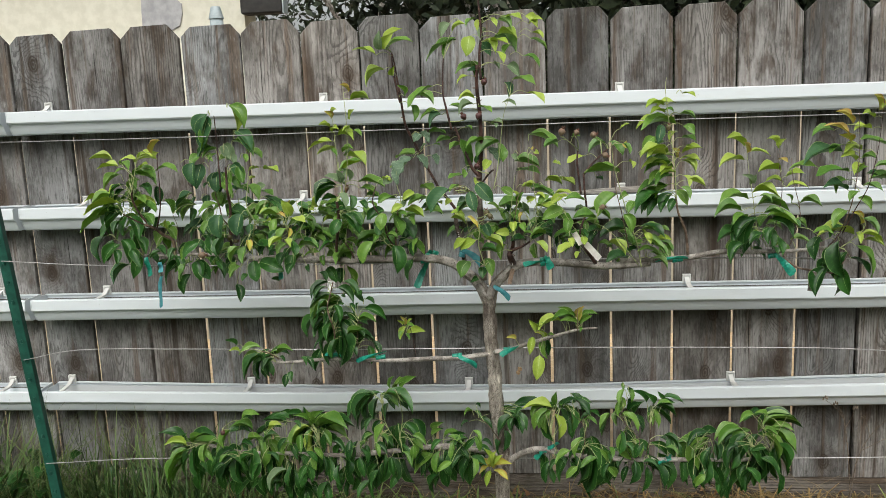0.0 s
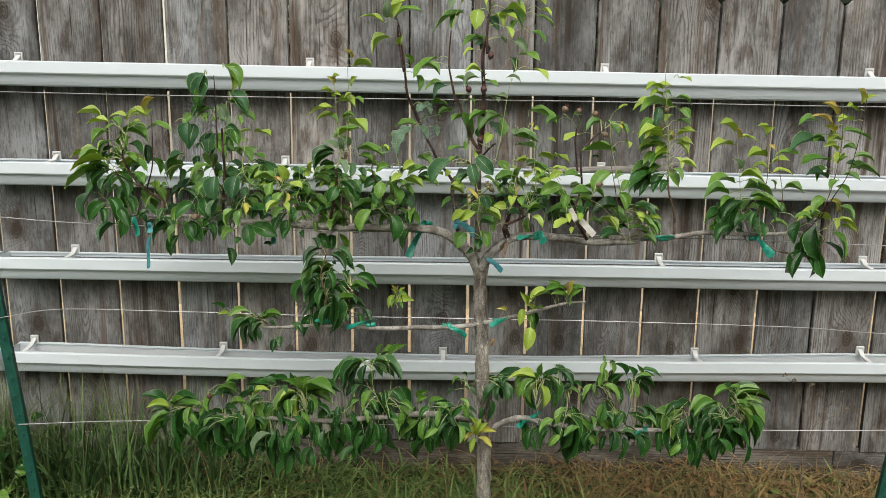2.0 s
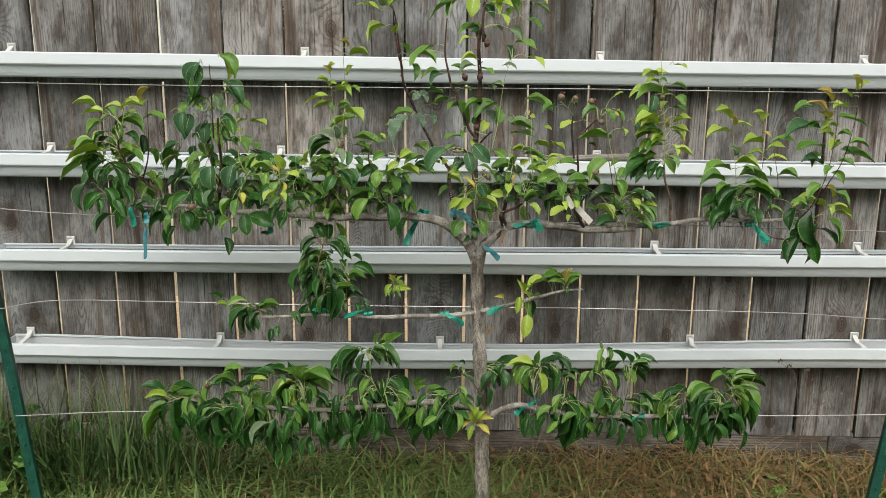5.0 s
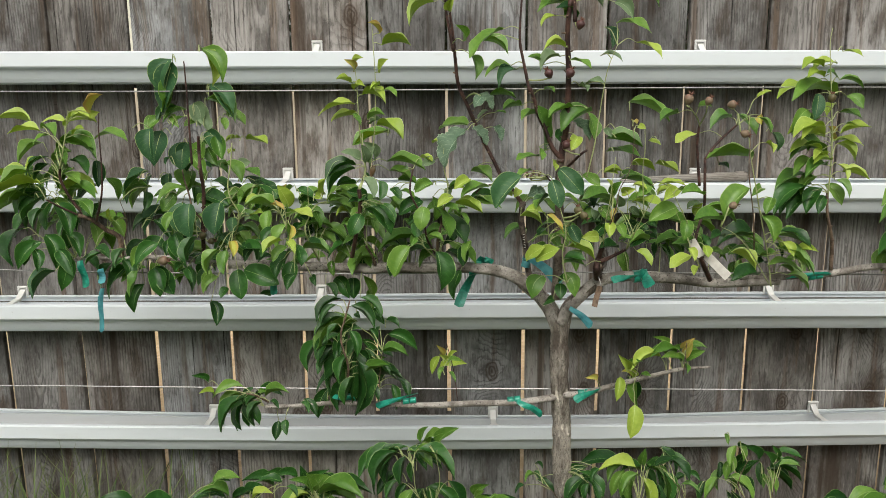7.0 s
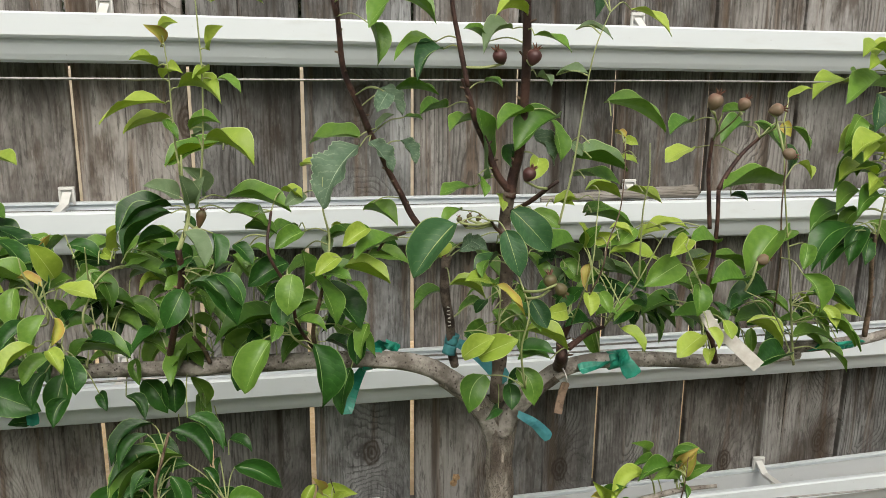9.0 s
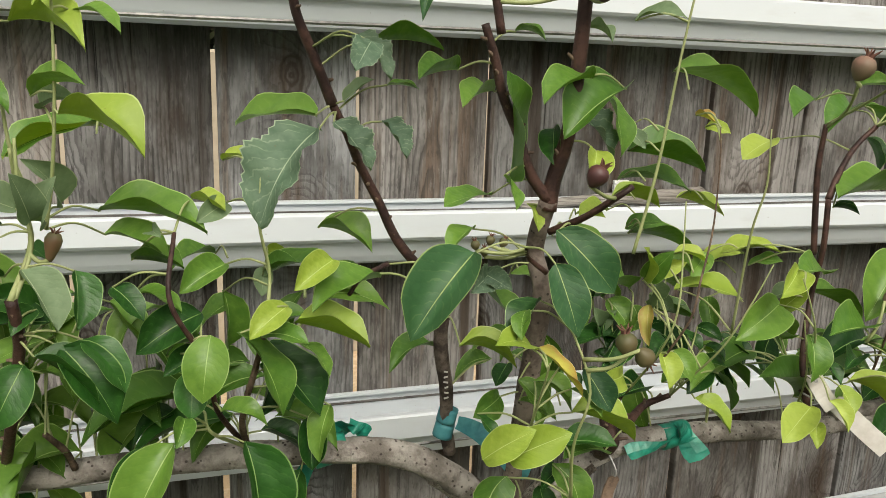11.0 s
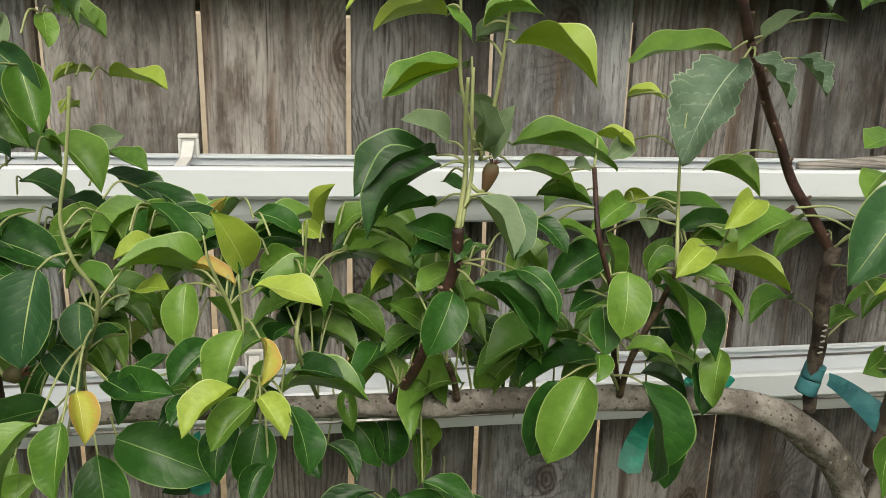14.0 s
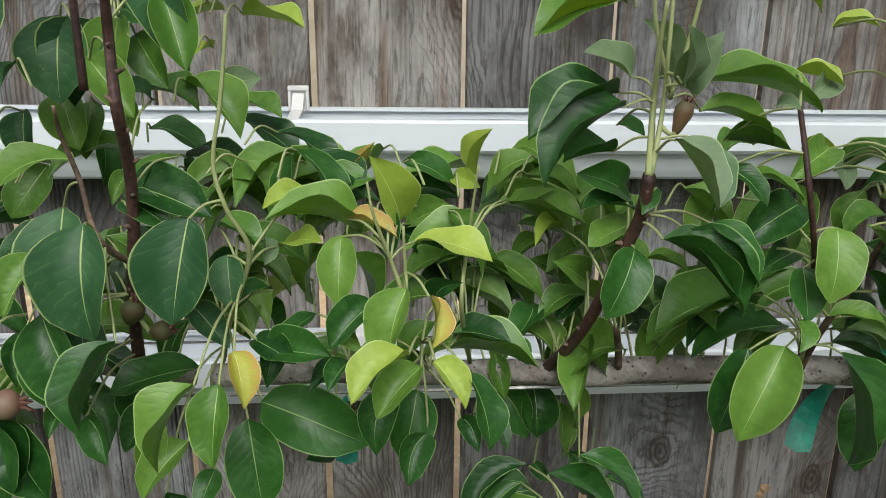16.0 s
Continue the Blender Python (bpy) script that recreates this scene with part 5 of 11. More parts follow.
leaf((-0.692, 2.172, 1.126), (-0.68, 2.154, 1.104), 0.5, "d")
leaf((-0.493, 2.266, 1.093), (-0.462, 2.248, 1.077), 0.35, "d")
leaf((-0.586, 2.132, 1.084), (-0.597, 2.114, 1.076), 0.5, "d")
leaf((-0.313, 2.175, 1.13), (-0.339, 2.157, 1.126), 0.5, "d")
leaf((-0.643, 2.156, 1.088), (-0.618, 2.138, 1.081), 0.5, "d")
leaf((-0.779, 2.214, 1.242), (-0.782, 2.196, 1.231), 0.5, "g")
leaf((-0.706, 2.221, 1.218), (-0.717, 2.203, 1.23), 0.4, "g")
leaf((-0.719, 2.25, 1.31), (-0.709, 2.232, 1.286), 0.55, "p")
leaf((-0.686, 2.25, 1.311), (-0.679, 2.232, 1.291), 0.5, "m")
leaf((-0.704, 2.336, 1.311), (-0.664, 2.318, 1.295), 0.35, "m")
leaf((-0.681, 2.336, 1.312), (-0.672, 2.318, 1.302), 0.5, "m")
leaf((-0.737, 2.25, 1.309), (-0.754, 2.232, 1.298), 0.6, "m")
leaf((-0.708, 2.215, 1.289), (-0.678, 2.197, 1.241), 0.5, "g", far=True)
leaf((-0.728, 2.258, 1.272), (-0.713, 2.24, 1.264), 0.6, "d")
leaf((-0.738, 2.26, 1.262), (-0.759, 2.242, 1.214), 0.75, "g", far=True)
leaf((-0.764, 2.292, 1.208), (-0.769, 2.274, 1.173), 0.7, "m", far=True)
leaf((-0.688, 2.336, 1.268), (-0.702, 2.318, 1.264), 0.35, "l")
leaf((-0.653, 2.354, 1.149), (-0.626, 2.336, 1.141), 0.45, "d", far=True)
leaf((-0.728, 2.247, 1.167), (-0.739, 2.229, 1.152), 0.5, "m", far=True)
leaf((-0.715, 2.324, 1.153), (-0.694, 2.306, 1.148), 0.5, "d", far=True)
leaf((-0.554, 2.266, 1.147), (-0.516, 2.248, 1.149), 0.5, "d", far=True)
leaf((-0.486, 2.212, 1.157), (-0.461, 2.194, 1.168), 0.5, "m", far=True)
leaf((-0.425, 2.183, 1.316), (-0.471, 2.165, 1.309), 0.3, "l")
leaf((-0.382, 2.336, 1.278), (-0.453, 2.318, 1.256), 0.4, "m")
leaf((-0.402, 2.193, 1.235), (-0.417, 2.175, 1.269), 0.4, "p", far=True)
leaf((-0.391, 2.142, 1.301), (-0.344, 2.124, 1.281), 0.38, "l")
leaf((-0.405, 2.183, 1.301), (-0.384, 2.165, 1.309), 0.5, "p")
leaf((-0.412, 2.148, 1.18), (-0.424, 2.13, 1.17), 0.6, "d", far=True)
leaf((-0.186, 2.178, 1.295), (-0.173, 2.16, 1.272), 0.5, "s")
leaf((-0.214, 2.178, 1.308), (-0.198, 2.16, 1.324), 0.35, "p")
leaf((-0.183, 2.178, 1.32), (-0.166, 2.16, 1.319), 0.4, "m")
leaf((-0.226, 2.217, 1.211), (-0.188, 2.199, 1.197), 0.42, "m")
leaf((-0.269, 2.22, 1.172), (-0.214, 2.202, 1.186), 0.28, "m")
leaf((-0.229, 2.133, 1.207), (-0.256, 2.115, 1.194), 0.55, "l")
leaf((-0.196, 2.135, 1.193), (-0.244, 2.117, 1.18), 0.33, "m")
leaf((-0.259, 2.133, 1.177), (-0.285, 2.115, 1.163), 0.55, "l")
leaf((-0.255, 2.133, 1.165), (-0.209, 2.115, 1.152), 0.3, "l")
leaf((-0.25, 2.14, 1.147), (-0.233, 2.122, 1.13), 0.42, "m")
leaf((-0.257, 2.289, 1.173), (-0.237, 2.271, 1.172), 0.5, "l", far=True)
leaf((-0.733, 2.136, 1.118), (-0.727, 2.118, 1.077), 0.45, "g", far=True)
leaf((-0.722, 2.187, 1.052), (-0.717, 2.169, 1.019), 0.7, "d", far=True)
leaf((-0.697, 2.142, 1.045), (-0.702, 2.124, 1.012), 0.5, "m", far=True)
leaf((-0.626, 2.17, 1.077), (-0.636, 2.152, 1.059), 0.6, "d", far=True)
leaf((-0.597, 2.134, 1.104), (-0.579, 2.116, 1.097), 0.5, "m", far=True)
leaf((-0.537, 2.144, 1.114), (-0.524, 2.126, 1.132), 0.4, "d", far=True)
leaf((-0.49, 2.223, 1.043), (-0.485, 2.205, 1.018), 0.5, "m", far=True)
leaf((-0.331, 2.216, 1.071), (-0.363, 2.198, 1.058), 0.38, "d", far=True)
leaf((-0.241, 2.162, 1.082), (-0.242, 2.144, 1.05), 0.6, "d")
leaf((-0.227, 2.154, 1.094), (-0.239, 2.136, 1.061), 0.4, "m")
leaf((-0.277, 2.162, 1.14), (-0.237, 2.144, 1.093), 0.45, "d")
leaf((-0.27, 2.162, 1.123), (-0.258, 2.144, 1.098), 0.55, "d")
leaf((-0.291, 2.137, 1.16), (-0.264, 2.119, 1.108), 0.25, "m")
leaf((-0.276, 2.133, 1.158), (-0.249, 2.115, 1.157), 0.45, "m")
leaf((-0.338, 2.177, 1.131), (-0.314, 2.159, 1.149), 0.28, "m", far=True)
leaf((-0.422, 2.272, 0.932), (-0.397, 2.254, 0.908), 0.45, "d", far=True)
leaf((-0.585, 2.163, 1.062), (-0.61, 2.145, 1.06), 0.35, "d", far=True)
leaf((-0.634, 2.182, 1.109), (-0.653, 2.164, 1.105), 0.4, "d", far=True)
leaf((-0.45, 2.272, 1.11), (-0.475, 2.254, 1.097), 0.45, "m", far=True)
leaf((-0.46, 2.249, 1.05), (-0.445, 2.231, 1.043), 0.4, "d", far=True)
leaf((-0.406, 2.243, 1.056), (-0.437, 2.225, 1.051), 0.4, "m", far=True)
leaf((-0.14, 2.103, 1.216), (-0.187, 2.085, 1.167), 0.48, "g")
leaf((-0.169, 2.103, 1.188), (-0.159, 2.085, 1.185), 0.5, "l")
leaf((-0.144, 2.135, 1.189), (-0.153, 2.117, 1.178), 0.65, "l")
leaf((-0.104, 2.083, 1.153), (-0.135, 2.065, 1.166), 0.42, "l")
leaf((-0.11, 2.083, 1.18), (-0.12, 2.065, 1.168), 0.4, "m")
leaf((-0.121, 2.16, 1.219), (-0.145, 2.142, 1.207), 0.4, "m")
leaf((-0.107, 2.16, 1.184), (-0.126, 2.142, 1.177), 0.8, "s")
leaf((-0.111, 2.16, 1.184), (-0.096, 2.142, 1.176), 0.7, "s")
leaf((-0.077, 2.112, 1.227), (-0.039, 2.094, 1.186), 0.6, "g")
leaf((-0.092, 2.08, 1.212), (-0.081, 2.062, 1.168), 0.6, "g")
leaf((-0.021, 2.216, 1.204), (0.008, 2.198, 1.187), 0.55, "m")
leaf((-0.032, 2.204, 1.155), (-0.01, 2.186, 1.121), 0.38, "m")
leaf((-0.017, 2.216, 1.155), (-0.012, 2.198, 1.183), 0.55, "p")
leaf((0.028, 2.183, 1.158), (-0.026, 2.165, 1.168), 0.36, "m")
leaf((0.019, 2.212, 1.143), (-0.017, 2.194, 1.145), 0.28, "d")
leaf((-0.096, 2.091, 1.184), (-0.121, 2.073, 1.163), 0.33, "d")
leaf((0.008, 2.184, 1.15), (0.023, 2.166, 1.127), 0.72, "m")
leaf((-0.002, 2.186, 1.122), (-0.01, 2.168, 1.147), 0.5, "p")
leaf((0.002, 2.186, 1.124), (0.008, 2.168, 1.144), 0.45, "p")
leaf((0.021, 2.18, 1.116), (-0.027, 2.162, 1.123), 0.33, "d")
leaf((0.012, 2.171, 1.117), (-0.011, 2.153, 1.1), 0.62, "d")
leaf((0.009, 2.101, 1.134), (0.007, 2.083, 1.114), 0.72, "l")
leaf((0.029, 2.115, 1.129), (0.035, 2.097, 1.111), 0.65, "m")
leaf((-0.002, 2.133, 1.104), (-0.033, 2.115, 1.107), 0.6, "l")
leaf((0.033, 2.132, 1.095), (0.051, 2.114, 1.104), 0.38, "m")
leaf((0.037, 2.161, 1.078), (0.001, 2.143, 1.081), 0.45, "d")
leaf((0.033, 2.16, 1.151), (0.024, 2.142, 1.124), 0.23, "o")
leaf((0.022, 2.154, 1.173), (0.011, 2.136, 1.204), 0.4, "l")
leaf((0.024, 2.154, 1.175), (0.034, 2.136, 1.2), 0.5, "m")
leaf((0.069, 2.304, 1.199), (0.031, 2.286, 1.2), 0.36, "l")
leaf((0.051, 2.238, 1.196), (0.076, 2.22, 1.206), 0.45, "m")
leaf((0.054, 2.238, 1.192), (0.112, 2.22, 1.177), 0.28, "m")
leaf((0.044, 2.178, 1.175), (0.063, 2.16, 1.184), 0.6, "l")
leaf((0.063, 2.178, 1.188), (0.085, 2.16, 1.183), 0.45, "l")
leaf((0.095, 2.178, 1.187), (0.07, 2.16, 1.174), 0.55, "m")
leaf((0.061, 2.169, 1.16), (0.113, 2.151, 1.156), 0.3, "l")
leaf((0.035, 2.169, 1.15), (0.032, 2.151, 1.175), 0.55, "p")
leaf((0.067, 2.214, 1.142), (0.081, 2.196, 1.131), 0.6, "p")
leaf((0.071, 2.226, 1.122), (0.11, 2.208, 1.119), 0.32, "m")
leaf((0.057, 2.211, 1.118), (0.1, 2.193, 1.083), 0.4, "d")
leaf((0.091, 2.174, 1.123), (0.104, 2.156, 1.116), 0.6, "d")
leaf((0.093, 2.163, 1.11), (0.101, 2.145, 1.102), 0.55, "d")
leaf((0.08, 2.14, 1.106), (0.052, 2.122, 1.089), 0.55, "d")
leaf((0.086, 2.132, 1.098), (0.049, 2.114, 1.097), 0.28, "m")
leaf((-0.059, 2.091, 1.132), (-0.046, 2.073, 1.106), 0.65, "g")
leaf((-0.028, 2.13, 1.092), (-0.015, 2.112, 1.086), 0.65, "d")
leaf((-0.099, 2.083, 1.153), (-0.073, 2.065, 1.124), 0.28, "y")
leaf((-0.09, 2.166, 1.081), (-0.117, 2.148, 1.075), 0.7, "m")
leaf((-0.089, 2.135, 1.108), (-0.073, 2.117, 1.089), 0.55, "m")
leaf((-0.088, 2.135, 1.091), (-0.065, 2.117, 1.082), 0.38, "m")
leaf((-0.069, 2.091, 1.117), (-0.052, 2.073, 1.103), 0.45, "m")
leaf((-0.06, 2.103, 1.093), (-0.017, 2.085, 1.076), 0.33, "l")
leaf((-0.068, 2.099, 1.072), (-0.034, 2.081, 1.074), 0.45, "d")
leaf((-0.029, 2.103, 1.058), (-0.071, 2.085, 1.069), 0.28, "m")
leaf((-0.134, 2.086, 1.073), (-0.106, 2.068, 1.1), 0.45, "l")
leaf((-0.118, 2.08, 1.074), (-0.082, 2.062, 1.098), 0.5, "l")
leaf((0.063, 2.129, 1.08), (0.087, 2.111, 1.057), 0.46, "l")
leaf((0.115, 2.211, 1.166), (0.143, 2.193, 1.181), 0.36, "l")
leaf((0.107, 2.174, 1.187), (0.151, 2.156, 1.192), 0.28, "l")
leaf((0.135, 2.174, 1.175), (0.154, 2.156, 1.183), 0.33, "m")
leaf((0.125, 2.103, 1.191), (0.097, 2.085, 1.176), 0.55, "l")
leaf((0.177, 2.132, 1.177), (0.135, 2.114, 1.184), 0.42, "m")
leaf((0.159, 2.168, 1.146), (0.178, 2.15, 1.159), 0.38, "p")
leaf((0.172, 2.168, 1.136), (0.18, 2.15, 1.159), 0.45, "l")
leaf((0.129, 2.123, 1.157), (0.079, 2.105, 1.138), 0.56, "m")
leaf((0.112, 2.193, 1.143), (0.108, 2.175, 1.118), 0.45, "m")
leaf((0.15, 2.139, 1.12), (0.113, 2.121, 1.137), 0.45, "m")
leaf((0.192, 2.168, 1.151), (0.241, 2.15, 1.128), 0.23, "m")
leaf((0.255, 2.129, 1.189), (0.208, 2.111, 1.144), 0.42, "m")
leaf((0.283, 2.149, 1.185), (0.261, 2.131, 1.176), 0.55, "m")
leaf((0.202, 2.106, 1.137), (0.151, 2.088, 1.142), 0.44, "m")
leaf((0.14, 2.099, 1.139), (0.133, 2.081, 1.108), 0.66, "m")
leaf((0.287, 2.182, 1.093), (0.218, 2.164, 1.084), 0.46, "d")
leaf((0.262, 2.168, 1.097), (0.293, 2.15, 1.081), 0.45, "m")
leaf((0.325, 2.205, 1.048), (0.248, 2.187, 1.062), 0.4, "m")
leaf((0.171, 2.119, 1.109), (0.181, 2.101, 1.092), 0.48, "d")
leaf((0.157, 2.184, 1.093), (0.107, 2.166, 1.086), 0.42, "m")
leaf((0.084, 2.163, 1.097), (0.101, 2.145, 1.098), 0.38, "d")
leaf((0.119, 2.186, 1.078), (0.133, 2.168, 1.045), 0.38, "m")
leaf((0.133, 2.192, 1.082), (0.134, 2.174, 1.064), 0.28, "d")
leaf((0.181, 2.149, 1.06), (0.131, 2.131, 1.093), 0.46, "m")
leaf((0.15, 2.096, 1.078), (0.111, 2.078, 1.062), 0.46, "l")
leaf((0.14, 2.069, 1.096), (0.144, 2.051, 1.079), 0.6, "l")
leaf((0.167, 2.106, 1.056), (0.154, 2.088, 1.046), 0.45, "l")
leaf((0.172, 2.094, 1.095), (0.174, 2.076, 1.079), 0.7, "l")
leaf((0.234, 2.145, 1.072), (0.274, 2.127, 1.045), 0.33, "l")
leaf((0.279, 2.124, 1.035), (0.227, 2.106, 1.032), 0.45, "d")
leaf((0.317, 2.168, 1.098), (0.326, 2.15, 1.074), 0.38, "l")
leaf((0.294, 2.129, 1.172), (0.279, 2.111, 1.147), 0.55, "m")
leaf((0.297, 2.175, 1.057), (0.32, 2.157, 1.067), 0.28, "m")
leaf((0.01, 2.171, 1.099), (0.023, 2.153, 1.123), 0.4, "d")
leaf((0.066, 2.179, 1.111), (0.043, 2.161, 1.101), 0.4, "d")
leaf((0.073, 2.174, 1.121), (0.086, 2.156, 1.109), 0.5, "d")
leaf((-0.008, 2.171, 1.11), (0.006, 2.153, 1.098), 0.5, "d")
leaf((0.021, 2.18, 1.127), (-0.001, 2.162, 1.117), 0.45, "d")
leaf((0.088, 2.234, 1.12), (0.106, 2.216, 1.129), 0.4, "d")
leaf((-0.095, 2.143, 1.118), (-0.111, 2.125, 1.11), 0.45, "d")
leaf((0.137, 2.192, 1.092), (0.154, 2.174, 1.088), 0.4, "d")
leaf((-0.075, 2.099, 1.13), (-0.066, 2.081, 1.121), 0.45, "d")
leaf((0.305, 2.213, 1.061), (0.268, 2.195, 1.051), 0.45, "d")
leaf((0.314, 2.183, 1.042), (0.276, 2.165, 1.042), 0.4, "d")
leaf((0.212, 2.119, 1.105), (0.184, 2.101, 1.106), 0.4, "d")
leaf((-0.208, 2.12, 1.349), (-0.221, 2.102, 1.333), 0.75, "s")
leaf((-0.212, 2.16, 1.352), (-0.19, 2.142, 1.327), 0.5, "s")
leaf((-0.193, 2.178, 1.348), (-0.15, 2.16, 1.347), 0.14, "m")
leaf((-0.139, 2.156, 1.332), (-0.171, 2.138, 1.327), 0.33, "m")
leaf((-0.1, 2.151, 1.359), (-0.085, 2.133, 1.355), 0.4, "m")
leaf((-0.111, 2.156, 1.318), (-0.14, 2.138, 1.31), 0.33, "m")
leaf((-0.1, 2.148, 1.255), (-0.11, 2.13, 1.33), 0.28, "m")
leaf((-0.055, 2.119, 1.33), (-0.097, 2.101, 1.316), 0.33, "m")
leaf((-0.02, 2.132, 1.323), (-0.074, 2.114, 1.293), 0.46, "m")
leaf((-0.048, 2.16, 1.305), (-0.021, 2.142, 1.272), 0.5, "s")
leaf((-0.023, 2.16, 1.319), (-0.013, 2.142, 1.276), 0.42, "m")
leaf((-0.065, 2.152, 1.293), (-0.072, 2.134, 1.27), 0.45, "d")
leaf((-0.045, 2.124, 1.28), (-0.058, 2.106, 1.26), 0.75, "l")
leaf((0.051, 2.186, 1.335), (0.119, 2.168, 1.306), 0.34, "m")
leaf((0.014, 2.183, 1.272), (0.073, 2.165, 1.26), 0.38, "m")
leaf((0.018, 2.201, 1.247), (0.075, 2.183, 1.241), 0.3, "m")
leaf((0.011, 2.183, 1.29), (0.019, 2.165, 1.277), 0.6, "p")
leaf((0.053, 2.153, 1.303), (0.057, 2.135, 1.3), 0.5, "o")
leaf((0.063, 2.153, 1.295), (0.072, 2.135, 1.292), 0.6, "l")
leaf((0.11, 2.272, 1.261), (0.128, 2.254, 1.254), 0.5, "l")
leaf((0.091, 2.336, 1.207), (0.135, 2.318, 1.2), 0.2, "l")
leaf((0.124, 2.272, 1.217), (0.164, 2.254, 1.203), 0.28, "l")
leaf((0.035, 2.304, 1.196), (0.057, 2.286, 1.197), 0.36, "l")
leaf((0.117, 2.102, 1.319), (0.085, 2.084, 1.309), 0.38, "m")
leaf((0.187, 2.226, 1.276), (0.144, 2.208, 1.263), 0.42, "l")
leaf((0.234, 2.186, 1.307), (0.193, 2.168, 1.291), 0.42, "m")
leaf((0.243, 2.186, 1.311), (0.273, 2.168, 1.279), 0.38, "m")
leaf((0.151, 2.1, 1.329), (0.166, 2.082, 1.331), 0.5, "m")
leaf((0.264, 2.149, 1.24), (0.181, 2.131, 1.243), 0.2, "m")
leaf((0.212, 2.17, 1.224), (0.224, 2.152, 1.222), 0.42, "d")
leaf((0.267, 2.16, 1.342), (0.285, 2.142, 1.353), 0.38, "l")
leaf((0.284, 2.186, 1.311), (0.281, 2.168, 1.296), 0.36, "y")
leaf((0.271, 2.153, 1.308), (0.286, 2.135, 1.284), 0.38, "m")
leaf((0.342, 2.277, 1.273), (0.347, 2.259, 1.24), 0.5, "d")
leaf((0.285, 2.153, 1.265), (0.293, 2.135, 1.25), 0.4, "l")
leaf((-0.106, 2.165, 1.243), (-0.147, 2.147, 1.24), 0.3, "m")
leaf((-0.11, 2.134, 1.262), (-0.106, 2.116, 1.242), 0.4, "m")
leaf((-0.082, 2.153, 1.238), (-0.08, 2.135, 1.222), 0.5, "l")
leaf((-0.038, 2.164, 1.364), (-0.027, 2.146, 1.356), 0.4, "p")
leaf((-0.1, 2.121, 1.037), (-0.121, 2.103, 1.001), 0.75, "m", far=True)
leaf((-0.063, 2.121, 1.043), (-0.047, 2.103, 1.004), 0.6, "m", far=True)
leaf((-0.069, 2.129, 1.021), (-0.07, 2.111, 0.997), 0.75, "d", far=True)
leaf((-0.083, 2.121, 1.112), (-0.06, 2.103, 1.094), 0.45, "m", far=True)
leaf((-0.142, 2.121, 1.144), (-0.106, 2.103, 1.133), 0.3, "l", far=True)
leaf((-0.049, 2.129, 1.028), (-0.075, 2.111, 1.027), 0.4, "d", far=True)
leaf((-0.081, 2.129, 0.991), (-0.1, 2.111, 0.986), 0.5, "d", far=True)
leaf((-0.123, 2.129, 1.087), (-0.112, 2.111, 1.074), 0.45, "d", far=True)
leaf((-0.452, 2.202, 1.14), (-0.472, 2.184, 1.136), 0.35, "l", far=True)
leaf((-0.49, 2.257, 1.002), (-0.463, 2.239, 0.966), 0.6, "d", far=True)
leaf((-0.757, 2.203, 1.413), (-0.776, 2.185, 1.328), 0.5, "g", far=True)
leaf((-0.723, 2.27, 1.434), (-0.703, 2.252, 1.371), 0.38, "l", far=True)
leaf((-0.765, 2.203, 1.365), (-0.778, 2.185, 1.327), 0.42, "m", far=True)
leaf((-0.711, 2.268, 1.368), (-0.668, 2.25, 1.32), 0.42, "g", far=True)
leaf((-0.72, 2.268, 1.344), (-0.665, 2.25, 1.305), 0.33, "m", far=True)
leaf((-0.743, 2.252, 1.332), (-0.713, 2.234, 1.295), 0.6, "p", far=True)
leaf((-0.756, 2.216, 1.331), (-0.793, 2.198, 1.308), 0.42, "d", far=True)
leaf((-0.791, 2.208, 1.315), (-0.81, 2.19, 1.288), 0.6, "m", far=True)
leaf((-0.793, 2.222, 1.291), (-0.807, 2.204, 1.229), 0.66, "g", far=True)
leaf((-0.73, 2.255, 1.268), (-0.733, 2.237, 1.22), 0.6, "m", far=True)
leaf((-0.824, 2.222, 1.216), (-0.868, 2.204, 1.178), 0.36, "g", far=True)
leaf((-0.844, 2.259, 1.193), (-0.878, 2.241, 1.154), 0.42, "g", far=True)
leaf((-0.845, 2.294, 1.2), (-0.851, 2.276, 1.159), 0.38, "d", far=True)
leaf((-0.773, 2.208, 1.316), (-0.752, 2.19, 1.298), 0.5, "m", far=True)
leaf((-0.744, 2.208, 1.316), (-0.763, 2.19, 1.298), 0.4, "m", far=True)
leaf((-0.82, 2.286, 1.141), (-0.86, 2.268, 1.088), 0.42, "g", far=True)
leaf((-0.751, 2.181, 1.163), (-0.751, 2.163, 1.106), 0.75, "g", far=True)
leaf((-0.811, 2.162, 1.084), (-0.839, 2.144, 1.053), 0.5, "m", far=True)
leaf((-0.86, 2.198, 1.054), (-0.895, 2.18, 1.035), 0.45, "d", far=True)
leaf((-0.865, 2.198, 1.042), (-0.903, 2.18, 0.985), 0.42, "d", far=True)
leaf((-0.836, 2.162, 1.041), (-0.849, 2.144, 0.997), 0.42, "m", far=True)
leaf((-0.845, 2.211, 1.003), (-0.863, 2.193, 0.953), 0.5, "d", far=True)
leaf((-0.796, 2.137, 1.052), (-0.784, 2.119, 1.004), 0.65, "d", far=True)
leaf((-0.704, 2.158, 0.984), (-0.692, 2.14, 0.942), 0.45, "d", far=True)
leaf((-0.56, 2.128, 1.069), (-0.571, 2.11, 1.037), 0.6, "d", far=True)
leaf((-0.541, 2.128, 1.039), (-0.553, 2.11, 1.016), 0.65, "d", far=True)
leaf((-0.519, 2.165, 1.027), (-0.51, 2.147, 1.014), 0.6, "d", far=True)
